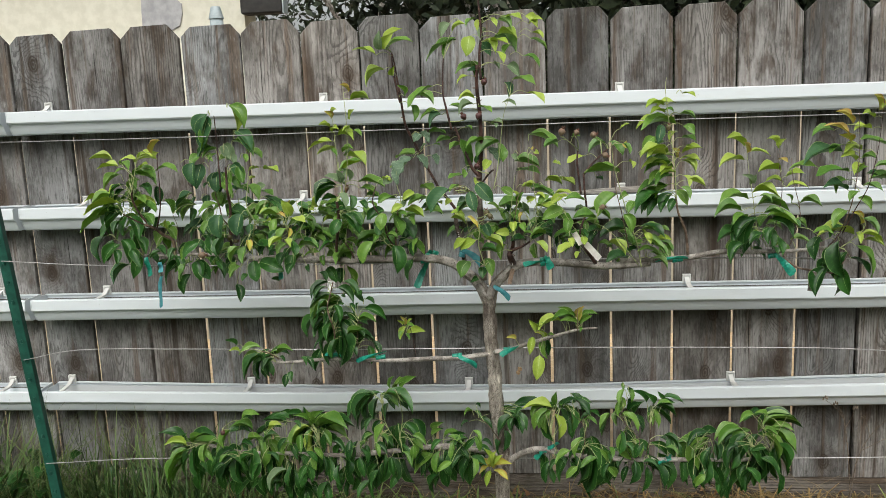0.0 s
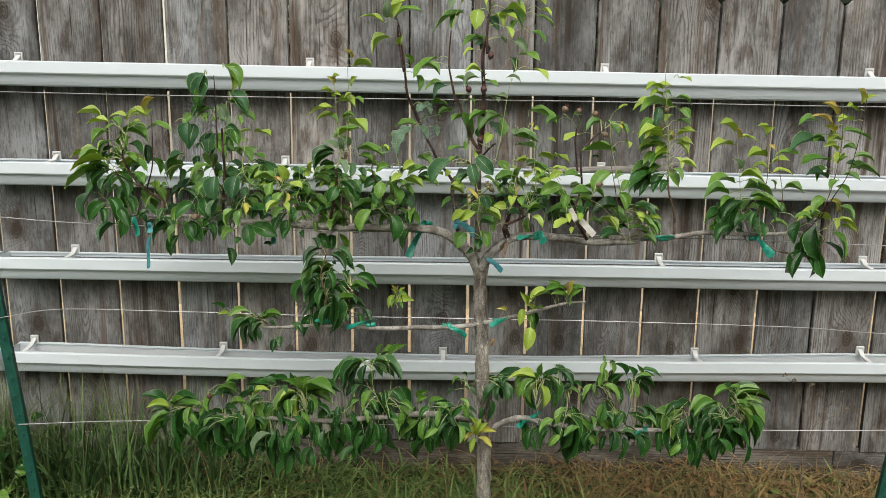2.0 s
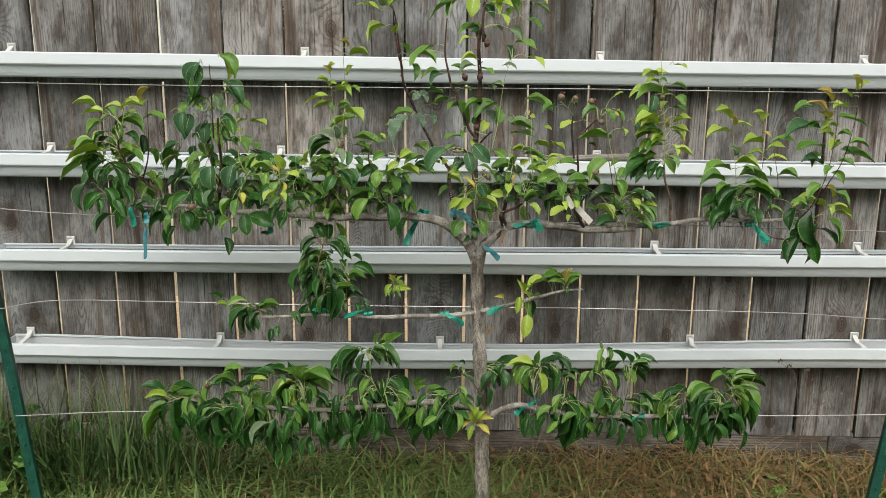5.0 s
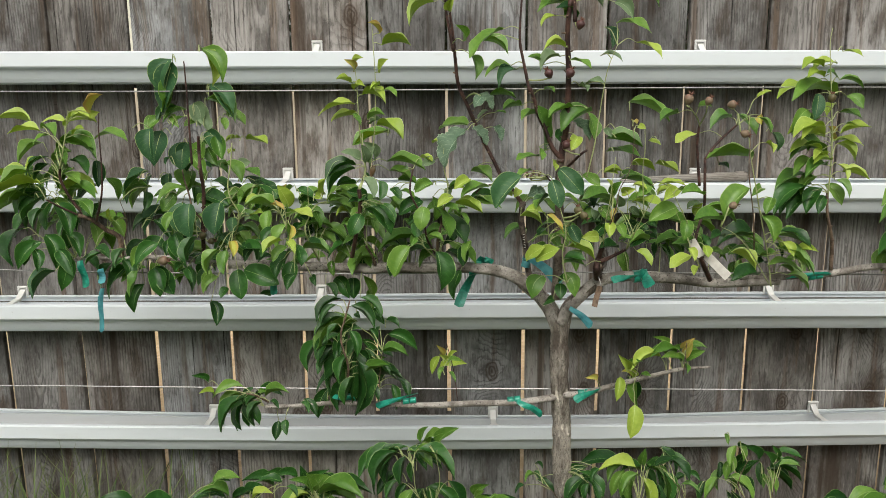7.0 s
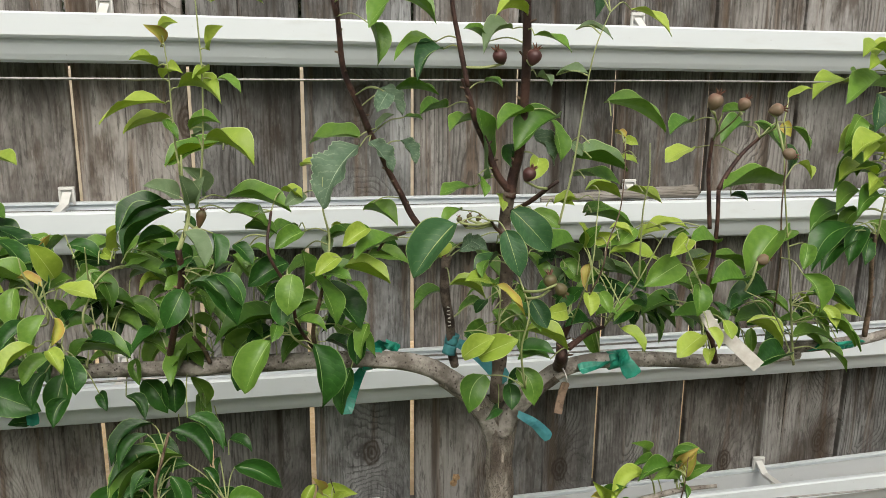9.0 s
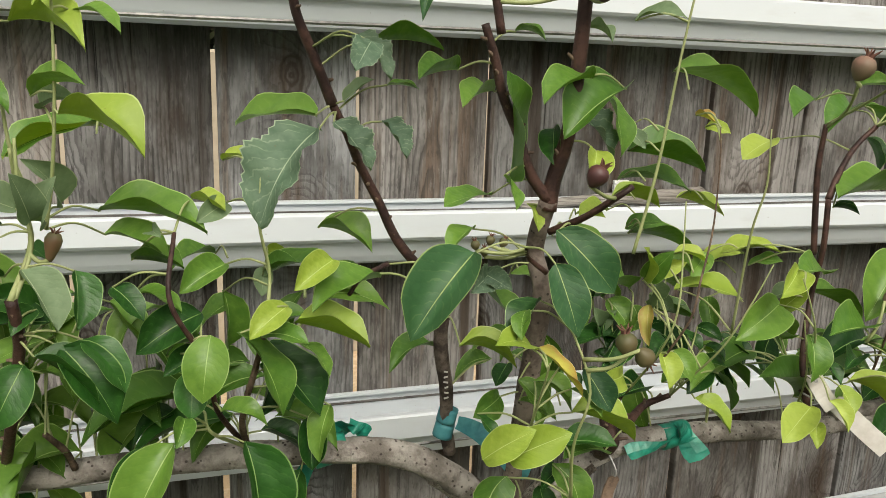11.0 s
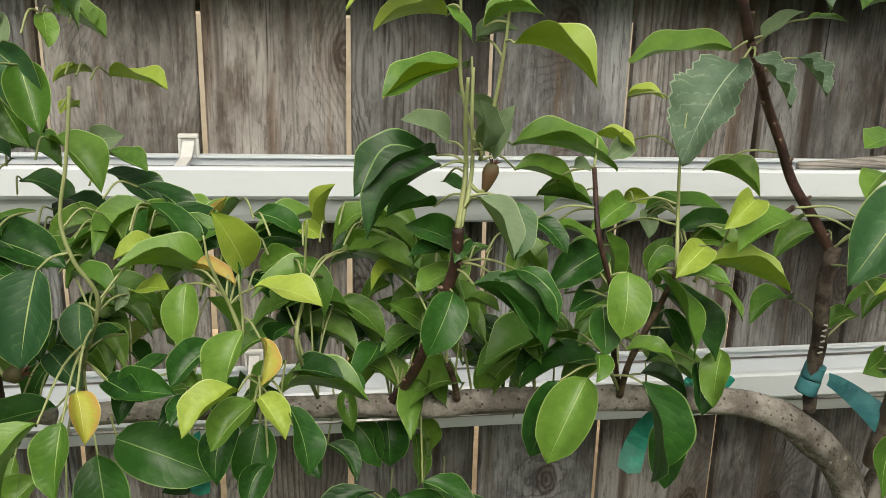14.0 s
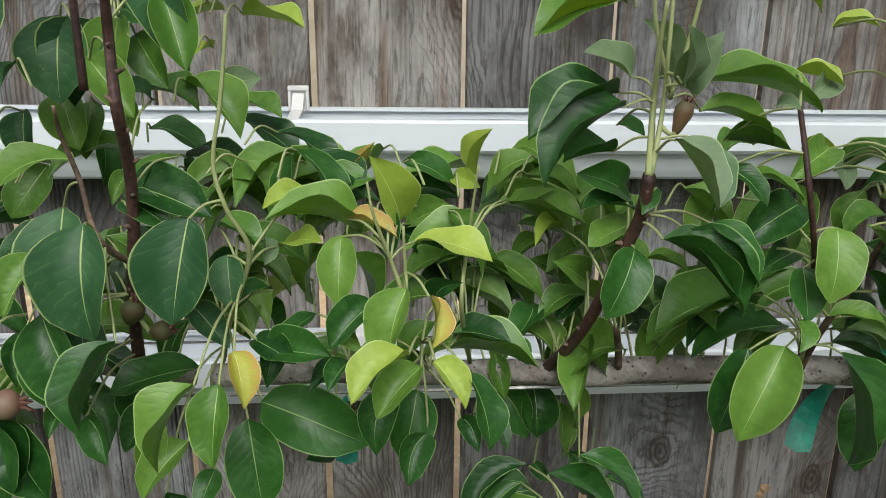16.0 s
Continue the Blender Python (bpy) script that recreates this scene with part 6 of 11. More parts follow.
leaf((-0.504, 2.224, 0.997), (-0.482, 2.206, 0.974), 0.36, "d", far=True)
leaf((-0.744, 2.137, 1.059), (-0.752, 2.119, 1.047), 0.5, "d", far=True)
leaf((-0.738, 2.137, 1.05), (-0.724, 2.119, 1.03), 0.6, "d", far=True)
leaf((-0.777, 2.115, 1.101), (-0.813, 2.097, 1.065), 0.5, "d", far=True)
leaf((-0.793, 2.137, 1.054), (-0.778, 2.119, 1.013), 0.65, "d", far=True)
leaf((-0.757, 2.203, 1.418), (-0.777, 2.185, 1.359), 0.6, "g", far=True)
leaf((-0.76, 2.203, 1.385), (-0.767, 2.185, 1.334), 0.55, "m", far=True)
leaf((-0.725, 2.27, 1.437), (-0.684, 2.252, 1.379), 0.42, "m", far=True)
leaf((-0.714, 2.268, 1.372), (-0.67, 2.25, 1.316), 0.45, "g", far=True)
leaf((-0.72, 2.268, 1.345), (-0.676, 2.25, 1.314), 0.45, "m", far=True)
leaf((-0.741, 2.252, 1.337), (-0.726, 2.234, 1.298), 0.75, "p", far=True)
leaf((-0.74, 2.208, 1.328), (-0.778, 2.19, 1.309), 0.4, "m", far=True)
leaf((-0.787, 2.208, 1.317), (-0.804, 2.19, 1.288), 0.5, "m", far=True)
leaf((-0.791, 2.161, 1.299), (-0.786, 2.143, 1.24), 0.58, "g", far=True)
leaf((0.267, 2.094, 1.146), (0.281, 2.076, 1.104), 0.55, "m", far=True)
leaf((0.312, 2.135, 1.111), (0.365, 2.117, 1.086), 0.4, "d", far=True)
leaf((0.318, 2.127, 1.094), (0.331, 2.109, 1.072), 0.55, "l", far=True)
leaf((0.339, 2.127, 1.066), (0.369, 2.109, 1.041), 0.38, "m", far=True)
leaf((0.341, 2.19, 1.037), (0.377, 2.172, 1.009), 0.36, "m", far=True)
leaf((0.374, 2.184, 1.355), (0.306, 2.166, 1.344), 0.3, "l", far=True)
leaf((0.362, 2.123, 1.393), (0.319, 2.105, 1.392), 0.28, "l", far=True)
leaf((0.364, 2.123, 1.376), (0.329, 2.105, 1.377), 0.33, "l", far=True)
leaf((0.356, 2.123, 1.349), (0.346, 2.105, 1.307), 0.5, "g", far=True)
leaf((0.342, 2.126, 1.322), (0.313, 2.108, 1.284), 0.5, "m", far=True)
leaf((0.361, 2.099, 1.295), (0.304, 2.081, 1.281), 0.33, "l", far=True)
leaf((0.363, 2.099, 1.282), (0.318, 2.081, 1.278), 0.26, "l", far=True)
leaf((0.372, 2.126, 1.254), (0.311, 2.108, 1.254), 0.28, "l", far=True)
leaf((0.383, 2.126, 1.228), (0.34, 2.108, 1.21), 0.45, "m", far=True)
leaf((0.374, 2.156, 1.203), (0.303, 2.138, 1.189), 0.28, "m", far=True)
leaf((0.359, 2.135, 1.19), (0.295, 2.117, 1.147), 0.4, "d", far=True)
leaf((0.387, 2.159, 1.165), (0.327, 2.141, 1.136), 0.42, "d", far=True)
leaf((0.382, 2.126, 1.245), (0.351, 2.108, 1.242), 0.3, "l", far=True)
leaf((-0.289, 2.274, 0.807), (-0.236, 2.256, 0.824), 0.38, "l", far=True)
leaf((-0.289, 2.274, 0.834), (-0.303, 2.256, 0.803), 0.42, "l", far=True)
leaf((-0.286, 2.224, 0.85), (-0.291, 2.206, 0.879), 0.28, "o", far=True)
leaf((0.049, 2.154, 0.835), (0.04, 2.136, 0.795), 0.45, "l", far=True)
leaf((0.064, 2.093, 0.806), (0.055, 2.075, 0.75), 0.52, "l", far=True)
leaf((0.118, 2.139, 0.88), (0.063, 2.121, 0.863), 0.28, "l", far=True)
leaf((0.147, 2.139, 0.888), (0.096, 2.121, 0.885), 0.33, "m", far=True)
leaf((0.159, 2.145, 0.892), (0.174, 2.127, 0.917), 0.38, "o", far=True)
leaf((0.172, 2.185, 0.879), (0.203, 2.167, 0.889), 0.38, "m", far=True)
leaf((0.007, 2.154, 0.826), (-0.017, 2.136, 0.84), 0.42, "o", far=True)
leaf((-0.299, 2.097, 1.535), (-0.349, 2.079, 1.55), 0.3, "l", far=True)
leaf((-0.293, 2.11, 1.548), (-0.289, 2.092, 1.589), 0.5, "p", far=True)
leaf((-0.283, 2.103, 1.548), (-0.258, 2.085, 1.578), 0.55, "l", far=True)
leaf((-0.279, 2.113, 1.555), (-0.239, 2.095, 1.592), 0.38, "l", far=True)
leaf((-0.274, 2.089, 1.547), (-0.212, 2.071, 1.563), 0.33, "m", far=True)
leaf((-0.287, 2.124, 1.504), (-0.329, 2.106, 1.469), 0.35, "l", far=True)
leaf((-0.262, 2.097, 1.487), (-0.255, 2.079, 1.507), 0.55, "l", far=True)
leaf((-0.24, 2.107, 1.439), (-0.251, 2.089, 1.464), 0.4, "m", far=True)
leaf((-0.173, 2.107, 1.459), (-0.229, 2.089, 1.415), 0.35, "m", far=True)
leaf((-0.206, 2.093, 1.439), (-0.168, 2.075, 1.418), 0.38, "m", far=True)
leaf((-0.227, 2.125, 1.418), (-0.219, 2.107, 1.378), 0.4, "m", far=True)
leaf((-0.159, 2.119, 1.4), (-0.203, 2.101, 1.384), 0.38, "m", far=True)
leaf((-0.152, 2.116, 1.393), (-0.181, 2.098, 1.365), 0.45, "g", far=True)
leaf((-0.128, 2.125, 1.602), (-0.147, 2.107, 1.57), 0.55, "p", far=True)
leaf((-0.121, 2.107, 1.581), (-0.089, 2.089, 1.595), 0.38, "l", far=True)
leaf((-0.114, 2.126, 1.564), (-0.183, 2.108, 1.522), 0.3, "m", far=True)
leaf((-0.114, 2.127, 1.57), (-0.143, 2.109, 1.525), 0.36, "m", far=True)
leaf((-0.081, 2.104, 1.569), (-0.088, 2.086, 1.524), 0.72, "l", far=True)
leaf((-0.061, 2.122, 1.551), (-0.034, 2.104, 1.522), 0.55, "g", far=True)
leaf((-0.048, 2.106, 1.556), (-0.022, 2.088, 1.527), 0.45, "l", far=True)
leaf((-0.028, 2.126, 1.564), (0.025, 2.108, 1.529), 0.38, "m", far=True)
leaf((-0.036, 2.09, 1.555), (0.009, 2.072, 1.545), 0.3, "l", far=True)
leaf((-0.016, 2.096, 1.568), (0.028, 2.078, 1.558), 0.3, "l", far=True)
leaf((-0.016, 2.106, 1.601), (0.016, 2.088, 1.578), 0.45, "m", far=True)
leaf((-0.042, 2.114, 1.582), (-0.055, 2.096, 1.559), 0.45, "p", far=True)
leaf((0.003, 2.1, 1.607), (0.04, 2.082, 1.598), 0.38, "l", far=True)
leaf((0.049, 2.109, 1.608), (0.074, 2.091, 1.58), 0.5, "l", far=True)
leaf((0.056, 2.103, 1.588), (0.086, 2.085, 1.596), 0.45, "l", far=True)
leaf((0.063, 2.102, 1.569), (0.087, 2.084, 1.554), 0.38, "l", far=True)
leaf((0.058, 2.112, 1.557), (0.096, 2.094, 1.53), 0.3, "m", far=True)
leaf((-0.048, 2.127, 1.603), (-0.062, 2.109, 1.579), 0.45, "l", far=True)
leaf((-0.059, 2.128, 1.493), (-0.116, 2.11, 1.489), 0.33, "m", far=True)
leaf((-0.086, 2.131, 1.512), (-0.073, 2.113, 1.477), 0.45, "m", far=True)
leaf((-0.053, 2.116, 1.473), (-0.087, 2.098, 1.491), 0.38, "g", far=True)
leaf((0.005, 2.093, 1.498), (0.031, 2.075, 1.471), 0.55, "p", far=True)
leaf((0.015, 2.129, 1.467), (0.068, 2.111, 1.453), 0.38, "m", far=True)
leaf((-0.005, 2.127, 1.461), (0.005, 2.109, 1.426), 0.45, "g", far=True)
leaf((0.04, 2.118, 1.519), (0.078, 2.1, 1.494), 0.38, "m", far=True)
leaf((0.049, 2.123, 1.435), (0.088, 2.105, 1.411), 0.33, "l", far=True)
leaf((-0.027, 2.112, 1.505), (-0.014, 2.094, 1.491), 0.3, "p", far=True)
leaf((-0.073, 2.089, 1.427), (-0.109, 2.071, 1.426), 0.36, "l", far=True)
leaf((-0.078, 2.124, 1.414), (-0.112, 2.106, 1.392), 0.45, "p", far=True)
leaf((-0.066, 2.09, 1.407), (-0.033, 2.072, 1.393), 0.33, "m", far=True)
leaf((-0.011, 2.122, 1.414), (0.022, 2.104, 1.407), 0.38, "p", far=True)
leaf((-0.038, 2.099, 1.368), (-0.011, 2.081, 1.371), 0.4, "p", far=True)
leaf((-0.105, 2.125, 1.4), (-0.132, 2.107, 1.413), 0.4, "m", far=True)
leaf((-0.086, 2.114, 1.479), (-0.113, 2.096, 1.463), 0.4, "l", far=True)
leaf((-0.022, 2.088, 1.53), (-0.003, 2.07, 1.504), 0.4, "l", far=True)
leaf((0.018, 2.101, 1.544), (-0.003, 2.083, 1.519), 0.4, "m", far=True)
leaf((-0.068, 2.13, 1.609), (-0.088, 2.112, 1.592), 0.4, "m", far=True)
leaf((-0.029, 2.109, 1.607), (-0.017, 2.091, 1.586), 0.4, "l", far=True)
leaf((0.412, 2.171, 1.418), (0.439, 2.153, 1.41), 0.33, "l", far=True)
leaf((0.391, 2.14, 1.398), (0.344, 2.122, 1.389), 0.36, "l", far=True)
leaf((0.387, 2.129, 1.375), (0.363, 2.111, 1.383), 0.45, "m", far=True)
leaf((0.403, 2.153, 1.371), (0.437, 2.135, 1.357), 0.36, "m", far=True)
leaf((0.391, 2.127, 1.348), (0.31, 2.109, 1.343), 0.26, "m", far=True)
leaf((0.409, 2.135, 1.344), (0.43, 2.117, 1.324), 0.6, "m", far=True)
leaf((0.397, 2.144, 1.33), (0.375, 2.126, 1.312), 0.45, "l", far=True)
leaf((0.407, 2.153, 1.316), (0.438, 2.135, 1.307), 0.36, "m", far=True)
leaf((0.368, 2.133, 1.31), (0.335, 2.115, 1.289), 0.45, "m", far=True)
leaf((0.375, 2.128, 1.281), (0.307, 2.11, 1.284), 0.28, "l", far=True)
leaf((0.392, 2.165, 1.273), (0.346, 2.147, 1.27), 0.25, "l", far=True)
leaf((0.406, 2.14, 1.28), (0.447, 2.122, 1.293), 0.28, "l", far=True)
leaf((0.407, 2.169, 1.264), (0.452, 2.151, 1.261), 0.33, "l", far=True)
leaf((0.414, 2.166, 1.261), (0.44, 2.148, 1.232), 0.38, "l", far=True)
leaf((0.388, 2.143, 1.248), (0.319, 2.125, 1.241), 0.33, "m", far=True)
leaf((0.394, 2.147, 1.269), (0.381, 2.129, 1.293), 0.35, "o", far=True)
leaf((0.377, 2.149, 1.227), (0.329, 2.131, 1.213), 0.36, "m", far=True)
leaf((0.412, 2.153, 1.227), (0.423, 2.135, 1.2), 0.45, "l", far=True)
leaf((0.42, 2.151, 1.213), (0.459, 2.133, 1.203), 0.33, "l", far=True)
leaf((0.379, 2.154, 1.206), (0.346, 2.136, 1.178), 0.45, "m", far=True)
leaf((0.377, 2.168, 1.19), (0.323, 2.15, 1.148), 0.4, "m", far=True)
leaf((0.361, 2.157, 1.177), (0.314, 2.139, 1.142), 0.42, "d", far=True)
leaf((0.387, 2.153, 1.185), (0.358, 2.135, 1.143), 0.45, "d", far=True)
leaf((0.395, 2.158, 1.191), (0.42, 2.14, 1.157), 0.5, "m", far=True)
leaf((0.403, 2.137, 1.201), (0.422, 2.119, 1.174), 0.45, "m", far=True)
leaf((0.394, 2.148, 1.172), (0.377, 2.13, 1.143), 0.5, "d", far=True)
leaf((0.367, 2.17, 1.366), (0.344, 2.152, 1.369), 0.4, "m", far=True)
leaf((0.417, 2.149, 1.296), (0.439, 2.131, 1.293), 0.36, "m", far=True)
leaf((0.375, 2.151, 1.266), (0.351, 2.133, 1.253), 0.4, "m", far=True)
leaf((0.391, 2.127, 1.236), (0.353, 2.109, 1.233), 0.36, "l", far=True)
leaf((0.315, 2.152, 1.1), (0.364, 2.134, 1.087), 0.36, "m", far=True)
leaf((0.311, 2.127, 1.082), (0.36, 2.109, 1.049), 0.36, "m", far=True)
leaf((0.338, 2.154, 1.071), (0.354, 2.136, 1.083), 0.6, "l", far=True)
leaf((0.353, 2.154, 1.068), (0.384, 2.136, 1.074), 0.45, "l", far=True)
leaf((0.341, 2.154, 1.028), (0.375, 2.136, 1.004), 0.38, "m", far=True)
leaf((0.305, 2.157, 1.044), (0.358, 2.139, 1.04), 0.3, "m", far=True)
leaf((0.549, 2.142, 1.291), (0.506, 2.124, 1.313), 0.28, "l", far=True)
leaf((0.56, 2.158, 1.274), (0.606, 2.14, 1.27), 0.26, "l", far=True)
leaf((0.554, 2.159, 1.258), (0.494, 2.141, 1.248), 0.26, "l", far=True)
leaf((0.552, 2.127, 1.276), (0.54, 2.109, 1.302), 0.2, "o", far=True)
leaf((0.559, 2.129, 1.203), (0.539, 2.111, 1.227), 0.45, "p", far=True)
leaf((0.572, 2.156, 1.203), (0.576, 2.138, 1.224), 0.45, "p", far=True)
leaf((0.568, 2.169, 1.164), (0.497, 2.151, 1.157), 0.3, "m", far=True)
leaf((0.545, 2.137, 1.14), (0.48, 2.119, 1.133), 0.33, "m", far=True)
leaf((0.555, 2.155, 1.083), (0.492, 2.137, 1.069), 0.33, "d", far=True)
leaf((0.572, 2.153, 1.18), (0.627, 2.135, 1.174), 0.28, "l", far=True)
leaf((0.585, 2.14, 1.174), (0.61, 2.122, 1.16), 0.4, "m", far=True)
leaf((0.579, 2.15, 1.117), (0.532, 2.132, 1.074), 0.42, "d", far=True)
leaf((0.566, 2.148, 1.103), (0.525, 2.13, 1.06), 0.42, "d", far=True)
leaf((0.586, 2.151, 1.124), (0.551, 2.133, 1.046), 0.36, "d", far=True)
leaf((0.6, 2.153, 1.131), (0.645, 2.135, 1.126), 0.33, "m", far=True)
leaf((0.602, 2.14, 1.126), (0.669, 2.122, 1.105), 0.33, "m", far=True)
leaf((0.614, 2.151, 1.117), (0.663, 2.133, 1.075), 0.4, "d", far=True)
leaf((0.601, 2.169, 1.093), (0.62, 2.151, 1.043), 0.45, "d", far=True)
leaf((0.551, 2.135, 1.062), (0.517, 2.117, 1.02), 0.42, "d", far=True)
leaf((0.586, 2.16, 1.073), (0.552, 2.142, 1.037), 0.45, "d", far=True)
leaf((0.624, 2.167, 1.072), (0.645, 2.149, 1.029), 0.4, "d", far=True)
leaf((0.611, 2.148, 1.054), (0.629, 2.13, 1.033), 0.38, "d", far=True)
leaf((0.653, 2.144, 1.116), (0.677, 2.126, 1.098), 0.45, "d", far=True)
leaf((0.588, 2.162, 1.151), (0.654, 2.144, 1.138), 0.3, "m", far=True)
leaf((0.56, 2.137, 1.126), (0.521, 2.119, 1.114), 0.36, "m", far=True)
leaf((0.6, 2.142, 1.083), (0.561, 2.124, 1.064), 0.45, "d", far=True)
leaf((0.624, 2.154, 1.096), (0.607, 2.136, 1.06), 0.45, "d", far=True)
leaf((0.63, 2.157, 1.284), (0.602, 2.139, 1.308), 0.28, "l", far=True)
leaf((0.624, 2.131, 1.283), (0.633, 2.113, 1.306), 0.28, "l", far=True)
leaf((0.626, 2.14, 1.258), (0.642, 2.122, 1.251), 0.45, "o", far=True)
leaf((0.633, 2.141, 1.233), (0.578, 2.123, 1.233), 0.28, "l", far=True)
leaf((0.658, 2.164, 1.231), (0.715, 2.146, 1.238), 0.3, "m", far=True)
leaf((0.645, 2.146, 1.216), (0.681, 2.128, 1.225), 0.36, "l", far=True)
leaf((0.647, 2.164, 1.2), (0.602, 2.146, 1.209), 0.36, "l", far=True)
leaf((0.643, 2.134, 1.193), (0.686, 2.116, 1.195), 0.3, "l", far=True)
leaf((0.677, 2.141, 1.154), (0.721, 2.123, 1.149), 0.3, "m", far=True)
leaf((0.64, 2.163, 1.151), (0.606, 2.145, 1.162), 0.45, "d", far=True)
leaf((0.666, 2.166, 1.151), (0.65, 2.148, 1.174), 0.4, "m", far=True)
leaf((0.847, 2.146, 1.361), (0.829, 2.128, 1.398), 0.2, "o", far=True)
leaf((0.851, 2.136, 1.362), (0.87, 2.118, 1.382), 0.28, "l", far=True)
leaf((0.785, 2.131, 1.334), (0.743, 2.113, 1.364), 0.28, "o", far=True)
leaf((0.839, 2.15, 1.345), (0.807, 2.132, 1.356), 0.36, "l", far=True)
leaf((0.782, 2.135, 1.307), (0.722, 2.117, 1.334), 0.3, "o", far=True)
leaf((0.792, 2.162, 1.289), (0.763, 2.144, 1.309), 0.5, "y", far=True)
leaf((0.756, 2.164, 1.319), (0.703, 2.146, 1.31), 0.38, "m", far=True)
leaf((0.828, 2.134, 1.321), (0.783, 2.116, 1.32), 0.28, "l", far=True)
leaf((0.805, 2.139, 1.298), (0.869, 2.121, 1.279), 0.3, "m", far=True)
leaf((0.819, 2.162, 1.272), (0.774, 2.144, 1.269), 0.36, "l", far=True)
leaf((0.775, 2.155, 1.269), (0.684, 2.137, 1.248), 0.28, "g", far=True)
leaf((0.808, 2.162, 1.248), (0.768, 2.144, 1.259), 0.45, "l", far=True)
leaf((0.811, 2.142, 1.253), (0.839, 2.124, 1.253), 0.36, "m", far=True)
leaf((0.782, 2.132, 1.226), (0.705, 2.114, 1.221), 0.28, "m", far=True)
leaf((0.84, 2.139, 1.233), (0.882, 2.121, 1.227), 0.36, "m", far=True)
leaf((0.831, 2.162, 1.216), (0.86, 2.144, 1.202), 0.45, "g", far=True)
leaf((0.816, 2.138, 1.191), (0.853, 2.12, 1.18), 0.38, "m", far=True)
leaf((0.83, 2.142, 1.205), (0.899, 2.124, 1.192), 0.3, "m", far=True)
leaf((0.786, 2.145, 1.18), (0.726, 2.127, 1.191), 0.36, "g", far=True)
leaf((0.808, 2.145, 1.162), (0.832, 2.127, 1.134), 0.5, "m", far=True)
leaf((0.784, 2.144, 1.134), (0.749, 2.126, 1.099), 0.45, "m", far=True)
leaf((0.826, 2.167, 1.096), (0.8, 2.149, 1.129), 0.28, "y", far=True)
leaf((0.815, 2.133, 1.115), (0.846, 2.115, 1.081), 0.38, "m", far=True)
leaf((0.754, 2.126, 1.078), (0.701, 2.108, 1.09), 0.36, "m", far=True)
leaf((0.814, 2.168, 1.071), (0.726, 2.15, 1.076), 0.26, "l", far=True)
leaf((0.827, 2.166, 1.072), (0.872, 2.148, 1.055), 0.28, "l", far=True)
leaf((0.838, 2.17, 1.059), (0.876, 2.152, 1.046), 0.28, "l", far=True)
leaf((0.81, 2.146, 1.082), (0.813, 2.128, 1.057), 0.5, "l", far=True)
leaf((0.817, 2.169, 1.045), (0.853, 2.151, 0.974), 0.33, "m", far=True)
leaf((0.809, 2.176, 1.015), (0.851, 2.158, 0.972), 0.33, "d", far=True)
leaf((0.77, 2.144, 1.063), (0.777, 2.126, 0.978), 0.33, "d", far=True)
leaf((0.774, 2.168, 1.045), (0.751, 2.15, 0.987), 0.42, "d", far=True)
leaf((0.799, 2.172, 1.03), (0.777, 2.154, 0.958), 0.38, "d", far=True)
leaf((0.761, 2.164, 1.016), (0.734, 2.146, 0.973), 0.42, "d", far=True)
leaf((0.768, 2.157, 0.989), (0.766, 2.139, 0.932), 0.45, "d", far=True)
leaf((0.749, 2.147, 0.998), (0.717, 2.129, 0.934), 0.4, "d", far=True)
leaf((0.778, 2.149, 0.998), (0.792, 2.131, 0.934), 0.4, "d", far=True)
leaf((0.735, 2.144, 1.063), (0.698, 2.126, 1.05), 0.42, "d", far=True)
leaf((0.724, 2.137, 1.075), (0.708, 2.119, 1.022), 0.42, "d", far=True)
leaf((0.772, 2.152, 1.286), (0.738, 2.134, 1.27), 0.4, "m", far=True)
leaf((0.818, 2.139, 1.239), (0.789, 2.121, 1.22), 0.4, "l", far=True)
leaf((0.792, 2.162, 1.202), (0.759, 2.144, 1.176), 0.4, "m", far=True)
leaf((0.806, 2.128, 1.178), (0.777, 2.11, 1.16), 0.4, "m", far=True)
leaf((0.787, 2.175, 1.094), (0.754, 2.157, 1.068), 0.4, "d", far=True)
leaf((0.808, 2.157, 1.217), (0.826, 2.139, 1.235), 0.4, "m", far=True)
leaf((-1.018, 2.193, 1.308), (-1.069, 2.175, 1.317), 0.26, "l", far=True)
leaf((-0.953, 2.191, 1.308), (-0.988, 2.173, 1.31), 0.42, "l", far=True)
leaf((-0.953, 2.191, 1.308), (-0.893, 2.173, 1.31), 0.3, "l", far=True)
leaf((-0.949, 2.177, 1.298), (-0.918, 2.159, 1.326), 0.28, "l", far=True)
leaf((-0.892, 2.152, 1.324), (-0.862, 2.134, 1.358), 0.22, "o", far=True)
leaf((-0.906, 2.185, 1.311), (-0.883, 2.167, 1.326), 0.5, "l", far=True)
leaf((-0.986, 2.159, 1.295), (-1.034, 2.141, 1.293), 0.3, "l", far=True)
leaf((-0.988, 2.164, 1.299), (-0.955, 2.146, 1.286), 0.36, "m", far=True)
leaf((-0.901, 2.181, 1.279), (-0.837, 2.163, 1.279), 0.3, "m", far=True)
leaf((-0.97, 2.175, 1.264), (-0.897, 2.157, 1.267), 0.33, "m", far=True)
leaf((-0.961, 2.17, 1.274), (-0.89, 2.152, 1.248), 0.3, "m", far=True)
leaf((-1.003, 2.193, 1.272), (-1.04, 2.175, 1.239), 0.42, "m", far=True)
leaf((-1.006, 2.179, 1.248), (-1.021, 2.161, 1.227), 0.42, "l", far=True)
leaf((-0.985, 2.174, 1.248), (-1.021, 2.156, 1.216), 0.36, "d", far=True)
